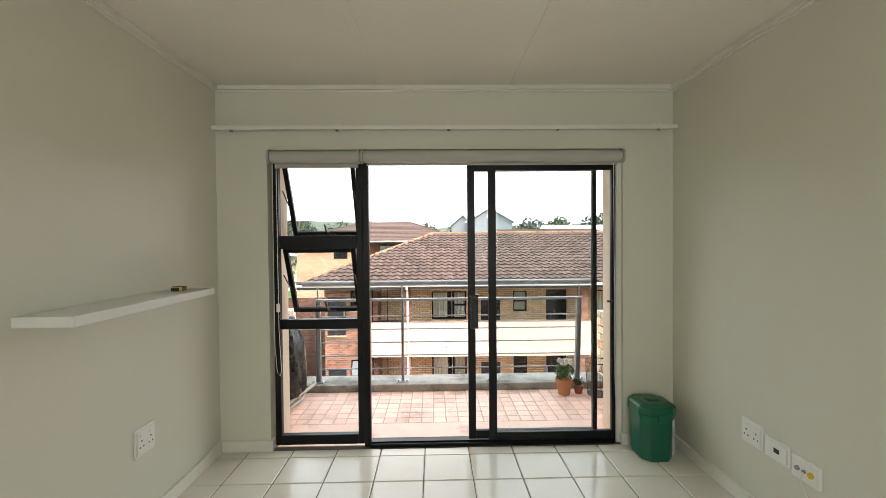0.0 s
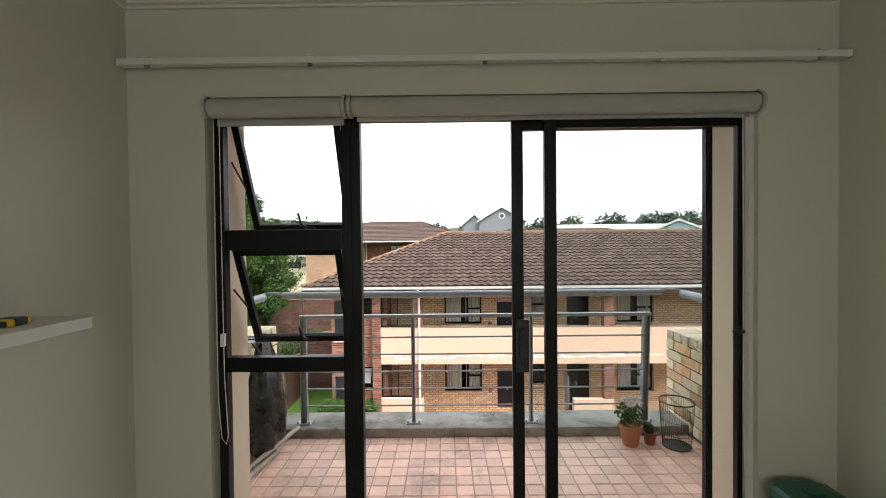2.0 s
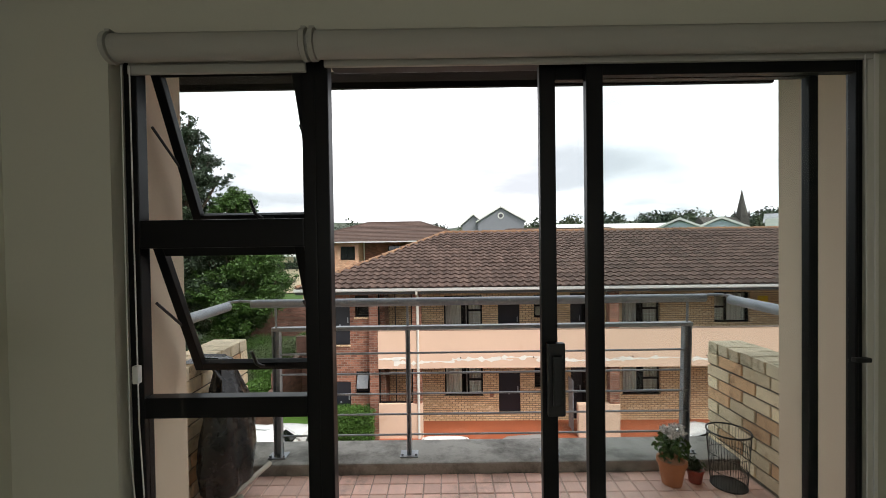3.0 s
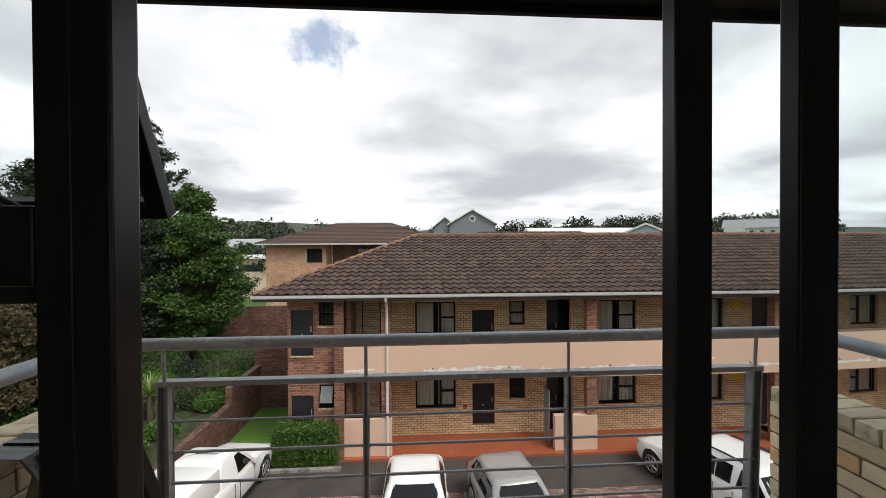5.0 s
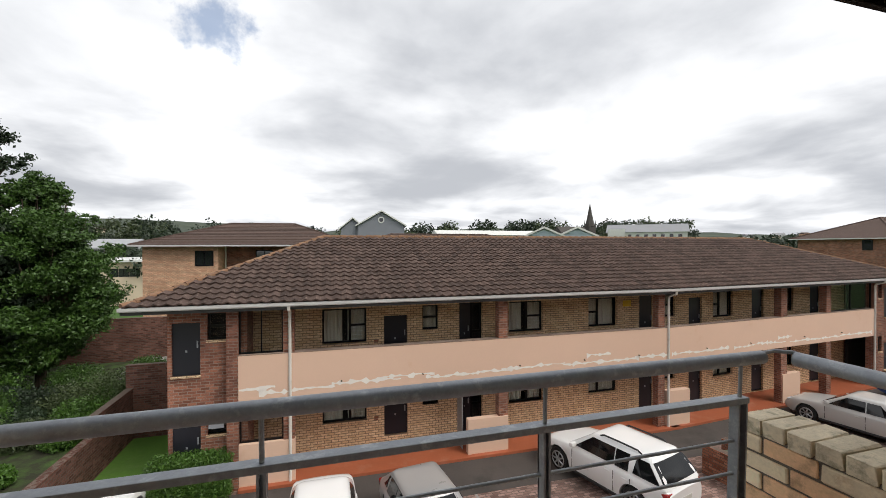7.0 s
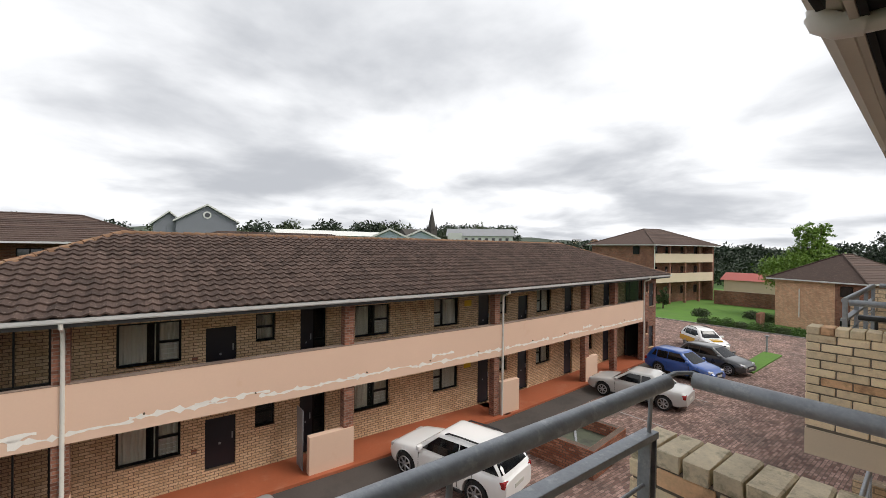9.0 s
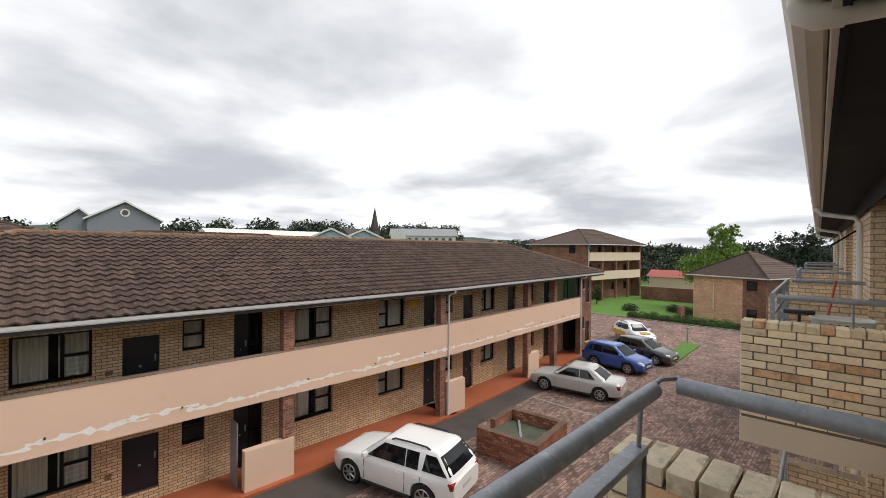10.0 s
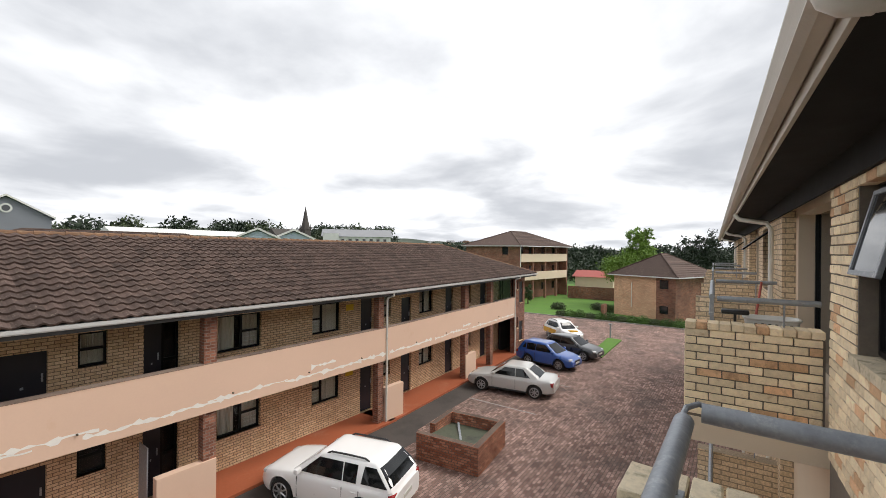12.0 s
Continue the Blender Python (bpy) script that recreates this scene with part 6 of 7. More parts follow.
        if rails:
            part("roof_rail", tube(bmesh.new(), [(X(ws + 0.28), s * (wr - 0.07), H - 0.05), (X(ws + 0.40), s * (wr - 0.07), H + 0.015), (X((ws + roof_b) / 2), s * (wr - 0.07), H + 0.025), (X(roof_b - 0.45), s * (wr - 0.07), H + 0.015), (X(roof_b - 0.32), s * (wr - 0.07), H - 0.05)], 0.026, 8), M_CTRIM, c, frame_m=m)
    part("grille", turn(boxes((X(0.10), X(-0.006), -hw * 0.40, hw * 0.40, belt - 0.40, belt - 0.28), bevel=0.02), m), M_CTRIM, c)
    part("bumper_gap", turn(boxes((X(0.10), X(-0.004), -hw * 0.55, hw * 0.55, 0.34, 0.44), bevel=0.02), m), M_CTRIM, c)
    part("number_plate", turn(boxes((X(L + 0.012), X(L - 0.05), -0.25, 0.25, belt - 0.42, belt - 0.31), bevel=0.004), m), M_PLATE, c)
    part("number_plate", turn(boxes((X(0.04), X(-0.014), -0.25, 0.25, 0.46, 0.57), bevel=0.004), m), M_PLATE, c)
    if extra:
        extra(c, m, X, hw)
    return c


P_WHITE, P_SILVER = paint("white_car_paint", (0.86, 0.86, 0.85)), paint("silver_car_paint", (0.50, 0.495, 0.48))
P_PEWTER = paint("dull_pewter_car_paint", (0.30, 0.295, 0.29))
P_BLUE, P_GREY, P_YELLOW = paint("blue_car_paint", (0.012, 0.075, 0.33)), paint("charcoal_car_paint", (0.035, 0.037, 0.04)), paint("yellow_car_paint", (0.75, 0.42, 0.01))
# order: length, width, height, belt, hood end, windscreen top, roof end, rear window foot
car("white_suv", (8.36, 13.10), 105, 4.40, 1.80, 1.63, 1.02, 1.22, 1.95, 3.88, 4.34, P_WHITE, "white sport utility car with black roof rails", rails=True, wheel=0.365)
car("silver_sedan", (20.0, 13.27), 99.4, 4.52, 1.76, 1.46, 0.93, 1.25, 1.95, 3.20, 3.85, P_SILVER, "silver four-door sedan parked nose to the block", boot=0.65)
car("blue_hatchback", (25.7, 13.57), -96, 3.85, 1.70, 1.50, 0.95, 1.00, 1.70, 3.40, 3.72, P_BLUE, "dark blue hatchback parked nose outwards")
car("grey_hatchback", (28.9, 13.1), -97, 3.95, 1.70, 1.46, 0.93, 1.05, 1.75, 3.40, 3.78, P_GREY, "charcoal grey hatchback beside the blue car")


def taxi_panels(c, m, X, hw):
    for s in (-1, 1):
        part("side_panel", turn(boxes((X(3.6), X(1.7), s * hw * 1.0 - 0.012, s * hw * 1.0 + 0.008, 0.42, 0.80), bevel=0.004), m), P_YELLOW, c, "yellow painted panel")
    part("bonnet_panel", turn(boxes((X(0.95), X(0.30), -0.35, 0.35, 0.83, 0.94), bevel=0.03), m), P_YELLOW, c, "yellow bonnet marking")


car("white_yellow_car", (34.1, 15.6), -128, 3.80, 1.66, 1.50, 0.95, 1.00, 1.65, 3.30, 3.66, P_WHITE, "white hatchback with yellow side panels", rails=True, extra=taxi_panels)


def canopy(c, m, X, hw):
    part("canopy", turn(boxes((X(5.0), X(3.1), -0.80, 0.80, 0.95, 1.62), bevel=0.10), m), P_WHITE, c, "white load-bed canopy", smooth=True)


car("white_pickup", (-5.75, 13.25), 84, 5.10, 1.75, 1.60, 0.98, 1.35, 1.95, 2.95, 3.15, P_WHITE, "white pickup with a canopy beside the garden wall", wheel=0.35, extra=canopy, side_glass=False)
car("white_sedan", (-0.15, 12.25), -91, 4.20, 1.68, 1.43, 0.92, 1.20, 1.85, 3.15, 3.75, P_WHITE, "white sedan parked nose towards the balcony", boot=0.5)
car("silver_hatchback", (2.35, 12.0), -83, 4.05, 1.68, 1.44, 0.92, 1.15, 1.80, 3.30, 3.80, P_PEWTER, "old grey-silver hatchback parked beside the white sedan")

# ---- garden on the far left ----
M_SOIL = mat("garden_soil", (0.03, 0.032, 0.014), 0.95, vary=0.4, scale=2, fine=20, bump=0.8, dirt=(0.06, 0.12, 0.02), dirt_amount=0.6, dirt_scale=1.5)
setting("garden_terrace", boxes((-40, -7.1, 8, 34, G - 0.1, -4.75)), M_SOIL, "raised overgrown garden terrace", "ground")
setting("garden_wall", boxes((-7.1, -6.86, 8, 17.6, G - 0.1, -4.35), (-7.1, -6.86, 17.6, 20.5, G - 0.1, -3.75), bevel=0.01), M_BRICKW, "stepped red brick garden wall", "wall")
setting("garden_wall_back", boxes((-7.1, -3.9, 20.5, 20.72, G - 0.1, -2.9), (-16, -7.1, 29.0, 29.22, -4.8, -2.4), bevel=0.01), M_BRICKW, "red brick boundary wall behind the garden", "wall")
setting("side_lawn", boxes((-6.86, -2.6, 16.1, 20.5, G - 0.1, G + 0.06)), M_LAWN, "small lawn between wall and block", "lawn")
setting("hedge_kerb", boxes((-6.86, -2.5, 15.15, 15.3, G - 0.1, G + 0.10), bevel=0.01), M_CONC, "concrete kerb before the hedge", "kerb")
setting("path", boxes((-9.4, -7.1, 20.7, 29.0, -4.8, -4.62)), M_CONC, "pale concrete path behind the garden", "path")


def bush(name, center, radii, count, size, material, lab, kind="", seed=1, shell=0.35):
    r = np.random.default_rng(seed)
    v, f = [], []
    leaf_cloud(v, f, center, radii, count, size, r, shell)
    ob = mesh_of(name, v, f, material, None, lab, kind)
    return tagged(ob, lab, name.replace("_", " "))


# clipped hedge: leaves over a box
r = np.random.default_rng(3)
v, f = [], []
for i in range(21):
    for j in range(6):
        for k in range(6):
            leaf_cloud(v, f, (-4.72 + 0.1 * i, 15.5 + 0.13 * j, G + 0.15 + 0.2 * k), (0.12, 0.12, 0.14), 42, 0.034, r, 0.2)
tagged(mesh_of("hedge", v, f, M_LEAFG, None, "clipped green hedge before the stair bay"), "", "hedge")


def tree(name, base, trunk_h, trunk_r, clumps, count, size, material, lab, seed, category="tree"):
    """Tapered trunk with limbs to each clump, and a crown of many small leaves in those clumps."""
    t = thing(name, base, lab, category)
    rr = np.random.default_rng(seed)
    bm = bmesh.new()
    b = Vector(base)
    top = b + Vector((0, 0, trunk_h))
    tube(bm, [b, b.lerp(top, 0.5) + Vector((0.1 * trunk_r, 0, 0)), top], [trunk_r, trunk_r * 0.75, trunk_r * 0.45], 9)
    for c, rad in clumps:
        c = Vector(c)
        mid = top.lerp(c, 0.5) + Vector((0, 0, -0.1 * (c - top).length))
        tube(bm, [b.lerp(top, 0.6 + 0.4 * rr.random()), mid, c], [trunk_r * 0.35, trunk_r * 0.2, trunk_r * 0.08], 6)
    part("trunk", bm, M_BARK, t)
    v, f = [], []
    vol = sum(rad[0] * rad[1] * rad[2] for _, rad in clumps)
    for c, rad in clumps:
        n = int(count * rad[0] * rad[1] * rad[2] / vol)
        sub = max(7, n // 45)
        for k in range(sub):
            d = rr.normal(size=3)
            d /= np.linalg.norm(d)
            q = np.array(c) + d * np.array(rad) * (0.35 + 0.6 * rr.random())
            leaf_cloud(v, f, q, np.array(rad) * (0.28 + 0.26 * rr.random()), max(6, n // sub), size, rr, 0.1)
    mesh_of("crown", v, f, material, t)
    return t


def crown_clumps(cx, cy, z0, z1, radius, n, seed, taper=0.5, lean=0.0):
    rr = random.Random(seed)
    out = []
    for i in range(n):
        k = (i + 0.5) / n
        z = z0 + (z1 - z0) * k
        w = radius * (1 - taper * k) * (0.55 + 0.45 * math.sin(math.pi * min(1, k * 1.6 + 0.15)) if taper < 0.6 else 1)
        t = i * 2.4 + rr.uniform(-0.5, 0.5)
        d = w * rr.uniform(0.25, 0.75)
        s = w * rr.uniform(0.45, 0.70)
        out.append(((cx + d * math.cos(t), cy + d * math.sin(t), z), (s, s, s * 0.8)))
    return out


def profile_clumps(cx, cy, profile, n, size, seed):
    """Clumps over an upright crown whose radius runs through (height, radius) pairs; most lie near its skin."""
    rr = random.Random(seed)
    zs, rs = [p[0] for p in profile], [p[1] for p in profile]
    out = []
    while len(out) < n:
        z = rr.uniform(zs[0], zs[-1])
        r0 = float(np.interp(z, zs, rs))
        if rr.random() > (r0 + 0.5) / (max(rs) + 0.5):
            continue
        t, k = rr.uniform(0, 2 * math.pi), rr.random() ** 0.45
        e = size * rr.uniform(0.55, 1.1) * (0.65 + 0.35 * r0 / max(rs))
        d = max(0.0, r0 * rr.uniform(0.86, 1.08) - 0.7 * e) * k
        out.append(((cx + d * math.cos(t), cy + d * math.sin(t), z), (e, e, e * 0.62)))
    return out


dark = profile_clumps(-16.6, 24.5, [(-3.6, 3.8), (0.0, 4.4), (3.0, 4.0), (5.0, 3.3), (7.0, 2.2), (8.4, 1.1), (9.1, 0.4)], 230, 1.25, 1)
dark += profile_clumps(-14.2, 24.3, [(-3.0, 3.0), (1.0, 3.0), (4.0, 2.4), (6.0, 1.8), (7.6, 1.1), (8.6, 0.3)], 130, 1.0, 2)
tree("dark_tree", (-15.6, 24.4, -4.75), 6.0, 0.42, dark, 330000, 0.075, M_LEAFD, "tall dark evergreen tree behind the garden", 5)
tree("green_tree", (-12.0, 25.0, -4.75), 3.0, 0.22, profile_clumps(-11.9, 25.0, [(-3.6, 2.0), (-1.6, 3.0), (0.2, 3.1), (2.0, 2.5), (3.4, 1.6), (4.6, 0.5)], 170, 1.05, 3), 170000, 0.068, M_LEAFG, "bright green broad-leaved tree beside the dark one", 6)
tree("rusty_cypress", (-13.2, 16.6, -4.75), 3.0, 0.2, profile_clumps(-13.2, 16.6, [(-4.4, 2.2), (-2.5, 2.2), (-0.5, 1.6), (0.8, 0.8), (1.4, 0.2)], 70, 0.65, 4), 80000, 0.055, M_LEAFC, "rusty brown and green cypress in the garden", 7)
tree("olive_shrub", (-14.4, 19.5, -4.75), 1.2, 0.12, crown_clumps(-14.4, 19.5, -4.4, -1.6, 2.8, 16, 4, 0.4), 60000, 0.06, M_LEAFD, "dark shrub under the trees", 8, "shrub")
for i, (x, y, s, m_, lb) in enumerate(((-10.4, 17.4, 0.9, M_LEAFO, "grey-green garden shrub on the terrace"), (-9.0, 18.6, 0.8, M_LEAFO, "silvery garden shrub on the terrace"), (-11.5, 21.0, 1.1, M_LEAFG, "leafy green garden shrub"), (-8.2, 22.0, 0.9, M_LEAFG, "leafy green garden shrub"),
                                       (-12.6, 15.8, 1.0, M_LEAFG, "leafy green garden shrub"), (-8.4, 16.0, 0.55, M_LEAFG, "small green garden shrub"), (-10.5, 24.5, 1.1, M_LEAFG, "leafy green garden shrub"), (-8.3, 26.0, 0.9, M_LEAFG, "leafy green garden shrub"),
                                       (-8.0, 13.0, 0.6, M_LEAFO, "low grey shrub behind the wall"), (-8.6, 14.4, 0.7, M_LEAFG, "leafy shrub behind the wall"), (-9.6, 15.4, 0.8, M_LEAFO, "grey-green shrub near the wall"), (-7.9, 18.2, 0.6, M_LEAFG, "leafy shrub near the wall"), (-9.9, 13.2, 0.9, M_LEAFG, "leafy shrub behind the wall"), (-8.3, 20.2, 0.9, M_LEAFG, "leafy shrub near the path"), (-10.6, 19.4, 1.0, M_LEAFG, "leafy shrub under the trees"), (-14.0, 14.0, 1.2, M_LEAFC, "brownish garden shrub by the wall"))):
    bush("garden_shrub", (x, y, -4.75 + s * 0.45), (s, s, s * 0.6), 4200, 0.042, m_, lb, seed=30 + i)
rn = random.Random(77)
for i in range(34):
    x, y, s_ = rn.uniform(-15.5, -7.9), rn.uniform(14.5, 23.5), rn.uniform(0.7, 1.35)
    if (x + 9.14) ** 2 + (y - 16.0) ** 2 < 3.4:
        continue
    kind_ = i % 4
    bush("garden_shrub", (x, y, -4.75 + s_ * 0.5), (s_, s_, s_ * (0.6 + 0.25 * rn.random())), 3600, 0.045, (M_LEAFD, M_LEAFO, M_LEAFG, M_LEAFD)[kind_],
         ("dark green overgrown shrub in the garden", "olive green overgrown shrub in the garden", "fresh green overgrown shrub in the garden", "dark green overgrown shrub in the garden")[kind_], seed=130 + i)
# spiky yucca
yu = thing("yucca", (-9.14, 16.6, -4.75), "spiky pale green yucca in the garden", "plant")
bm = bmesh.new()
tube(bm, [(-9.14, 16.6, -4.75), (-9.14, 16.6, -3.6)], 0.09, 8)
part("stem", bm, M_BARK, yu)
bm = bmesh.new()
rn = random.Random(12)
for k in range(70):
    t, e = rn.uniform(0, 6.28), rn.uniform(0.1, 1.45)
    d = Vector((math.cos(t) * math.cos(e), math.sin(t) * math.cos(e), math.sin(e)))
    s = Vector((-math.sin(t), math.cos(t), 0)) * 0.028
    p, L_ = Vector((-9.14, 16.6, -3.6)), rn.uniform(0.65, 1.0)
    a = [bm.verts.new(q) for q in (p - s * 0.6, p + s * 0.6, p + d * L_ * 0.55 + s - Vector((0, 0, 0.02)), p + d * L_ - Vector((0, 0, 0.10)), p + d * L_ * 0.55 - s - Vector((0, 0, 0.02)))]
    bm.faces.new(a)
part("leaves", bm, mat("yucca_leaf", (0.16, 0.24, 0.06), 0.5, vary=0.3, scale=4), yu)


# ---- houses further off ----
M_SHOPG = mat("grey_shop_paint", (0.34, 0.35, 0.36), 0.8, vary=0.1, scale=0.6)
M_SHOPR = mat("white_sheet_roof", (0.70, 0.70, 0.68), 0.6, vary=0.1, scale=0.5)
def hip_roof(W, u0, u1, v0, v1, ez, rz, parent, over=0.5, material=M_ROOF, ridge=None):
    """A hipped roof over a rectangle, with ridge tiles along its edges."""
    u0, u1, v0, v1 = u0 - over, u1 + over, v0 - over, v1 + over
    h = (v1 - v0) / 2 if ridge is None else ridge
    vm = (v0 + v1) / 2
    bm = bmesh.new()
    pts = [(u0, v0, ez), (u1, v0, ez), (u1, v1, ez), (u0, v1, ez), (u0 + h, vm, rz), (u1 - h, vm, rz)]
    vs = [bm.verts.new(p) for p in pts]
    for fc in ((0, 1, 5, 4), (1, 2, 5), (2, 3, 4, 5), (3, 0, 4), (3, 2, 1, 0)):
        bm.faces.new([vs[i] for i in fc])
    rf = part("roof", turn(bm, W), material, parent, "brown tiled hip roof")
    part("gutter", turn(boxes((u0, u1, v0 - 0.08, v0 - 0.002, ez - 0.10, ez + 0.01), (u0 - 0.08, u0 - 0.002, v0, v1, ez - 0.10, ez + 0.01)), W), M_GUTTER, rf)
    rt = bmesh.new()
    for a, b in ((0, 4), (1, 5), (2, 5), (3, 4), (4, 5)):
        tube(rt, [Vector(pts[a]) + Vector((0, 0, 0.03)), Vector(pts[b]) + Vector((0, 0, 0.03))], 0.075, 6)
    part("ridge_tiles", turn(rt, W), M_ROOF, rf)
    # tile courses as low steps along the front and the left slope
    st = bmesh.new()
    n = max(4, int(math.hypot(vm - v0, rz - ez) / 0.36))
    for k in range(n):
        t = k / n
        a, b = u0 + h * t, u1 - h * t
        y, z = v0 + (vm - v0) * t, ez + (rz - ez) * t
        y2, z2 = v0 + (vm - v0) * (k + 1) / n, ez + (rz - ez) * (k + 1) / n
        q = [st.verts.new(p) for p in ((a, y, z + 0.05), (b, y, z + 0.05), (b - h / n, y2, z2 + 0.012), (a + h / n, y2, z2 + 0.012), (a, y, z), (b, y, z))]
        st.faces.new((q[0], q[1], q[2], q[3]))
        st.faces.new((q[4], q[5], q[1], q[0]))
    tagged(part("tile_course", turn(st, W), M_ROOF, rf), "courses of brown roof tiles", "", "", "stuff")
    return rf


def small_window(W, u, v, z, w, h, parent, face="front"):
    t = 0.06
    if face == "front":
        rows = [(u, u + w, v - 0.03, v - 0.004, z, z + t), (u, u + w, v - 0.03, v - 0.004, z + h - t, z + h), (u, u + t, v - 0.03, v - 0.004, z + t, z + h - t), (u + w - t, u + w, v - 0.03, v - 0.004, z + t, z + h - t), (u + w / 2 - 0.03, u + w / 2 + 0.03, v - 0.03, v - 0.004, z + t, z + h - t)]
        pane = (u + t, u + w - t, v - 0.012, v - 0.003, z + t, z + h - t)
    else:
        rows = [(v - 0.03, v - 0.004, u, u + w, z, z + t), (v - 0.03, v - 0.004, u, u + w, z + h - t, z + h), (v - 0.03, v - 0.004, u, u + t, z + t, z + h - t), (v - 0.03, v - 0.004, u + w - t, u + w, z + t, z + h - t)]
        pane = (v - 0.012, v - 0.003, u + t, u + w - t, z + t, z + h - t)
    win_ = part("window", turn(boxes(*rows), W), M_FRAME, parent)
    part("pane", turn(boxes(pane), W), M_PANE, win_)


hc = thing("brick_house", (-6, 40, G), "pale and red brick house with brown hip roof", "house")
WC = Matrix.Translation((-12.0, 36.0, 0)) @ Matrix.Rotation(radians(-4), 4, "Z")
part("wall", turn(boxes((0, 4.8, 0, 9, G, 1.55)), WC), M_BRICKO, hc, "orange brick wing")
part("wall", turn(boxes((4.8, 14, 1.6, 9, G, 1.55)), WC), M_BRICKR, hc, "red brick wing")
small_window(WC, 3.3, 0, 0.1, 1.2, 1.1, hc)
small_window(WC, 7.0, 1.6, 0.1, 1.2, 1.1, hc)
hip_roof(WC, 0, 14, 0, 9, 1.60, 3.35, hc, 0.6)
part("downpipe", turn(tube(bmesh.new(), [(4.9, 1.45, 1.5), (4.9, 1.5, G)], 0.06, 8), WC), M_WPIPE, hc)

hd = thing("brown_roof_house", (12, 46, G), "brick house with a long brown roof behind the block", "house")
WD = Matrix.Translation((2.5, 42.0, 0))
part("wall", turn(boxes((0, 20, 0, 9, G, 0.9)), WD), M_BRICKR, hd)
hip_roof(WD, 0, 20, 0, 9, 0.95, 2.75, hd, 0.6)

# low shops with pale roofs behind the garden
for x0, x1, y, ez, lb in ((-33.5, -26.0, 70.0, 1.1, "grey shop building with a low pitched roof"), (-25.6, -20.6, 62.0, -0.4, "white flat-roofed shop building")):
    sp_ = thing("shop_building", ((x0 + x1) / 2, y, G), lb, "building")
    part("wall", boxes((x0, x1, y, y + 9, G, ez)), M_CREAM if ez < 0 else M_SHOPG, sp_)
    part("roof", loft(bmesh.new(), [[(x, y - 0.7, ez), (x, y - 0.7, ez + 0.25), (x, y + 4.5, ez + (0.5 if ez < 0 else 1.5)), (x, y + 9.7, ez + 0.25), (x, y + 9.7, ez)] for x in (x0 - 0.5, x1 + 0.5)]), M_SHOPR if ez < 0 else M_SHOPG, sp_)
    for k in range(3):
        small_window(Matrix.Identity(4), x0 + 0.8 + k * (x1 - x0 - 1.6) / 3, y, ez - 1.8, 1.1, 1.0, sp_)
# three-storey block behind the end of the yard
h3 = thing("three_storey_block", (60, 30, G), "three-storey red brick block with cream balconies", "apartment block")
W3 = Matrix.Translation((54.5, 29.2, 0.7)) @ Matrix.Rotation(math.atan2(-2.1, 13.8), 4, "Z")
part("wall", turn(boxes((0, 14.0, 1.3, 10, G - 1, 1.5), (0, 0.3, 0, 1.3, G - 1, 1.5), (13.6, 14.0, 0, 1.3, G - 1, 1.5)), W3), M_BRICKR, h3, "red brick wall")
for z in (-3.0, -0.35):
    part("balcony", turn(boxes((0.3, 13.6, -0.1, 0.1, z - 0.45, z + 0.75), (0.3, 13.6, 0.1, 1.3, z - 0.45, z - 0.25)), W3), M_CREAM, h3, "cream balcony front")
for u in (3.5, 7.0, 10.3):
    part("pillar", turn(boxes((u, u + 0.3, 0.0, 0.3, G - 1, 1.5)), W3), M_BRICKR, h3)
for z in (-5.3, -2.6, 0.15):
    for u in (1.2, 4.5, 8.0, 11.2):
        small_window(W3, u, 1.3, z + 0.1, 1.5, 1.1, h3)
    small_window(W3, 2.0, 0, z + 0.1, 1.0, 1.1, h3, "side")
hip_roof(W3, 0, 14, 0, 10, 1.55, 3.9, h3, 0.6)
part("downpipe", turn(tube(bmesh.new(), [(0.1, -0.1, 1.4), (0.1, -0.1, G - 0.8)], 0.06, 8), W3), M_WPIPE, h3)

# two-storey house at the right of the yard
h4 = thing("orange_brick_house", (51, 10, G), "two-storey orange brick house with hipped roof", "house")
W4 = Matrix.Translation((48.9, 9.0, 0)) @ Matrix.Rotation(math.atan2(6.35, 2.4), 4, "Z") @ Matrix.Rotation(radians(-90), 4, "Z")
part("wall", turn(boxes((-0.25, 8, 0, 7.0, G, -1.10)), Matrix.Translation((48.9, 9.0, 0)) @ Matrix.Rotation(radians(-21), 4, "Z")), M_BRICKO, h4, "orange brick wall")
W4 = Matrix.Translation((48.9, 9.0, 0)) @ Matrix.Rotation(radians(-21), 4, "Z")
part("red_corner", turn(boxes((-0.28, 8, -0.03, 2.0, G, -1.12)), W4), M_BRICKR, h4, "redder brick corner")
hip_roof(W4, -0.25, 8, 0, 7.0, -1.05, 1.35, h4, 0.5)
small_window(W4, 0.7, -0.30, -2.3, 0.9, 0.9, h4, "side")
small_window(W4, 0.7, -0.30, -4.9, 0.9, 0.8, h4, "side")
part("downpipe", turn(tube(bmesh.new(), [(-0.33, 4.8, -1.9), (-0.33, 4.8, -4.6)], 0.045, 8), W4), M_WPIPE, h4)
setting("lawn_wall", boxes((64, 64.3, 17.5, 25.5, G, G + 1.9), (46.6, 48.0, 15.6, 15.9, G, G + 1.5)), M_BRICKR, "red brick wall at the end of the lawn", "wall")
sh = thing("red_roof_shed", (70, 23, G), "cream garden house with a red metal roof", "shed")
part("wall", boxes((69, 73, 20.0, 26.0, G, -2.6)), M_CREAM, sh)
part("roof", loft(bmesh.new(), [[(68.6, y, -2.6), (71, y, -1.6), (73.4, y, -2.6), (71, y, -2.55)] for y in (19.7, 26.4)]), mat("red_metal_roof", (0.38, 0.08, 0.06), 0.5, vary=0.1), sh)
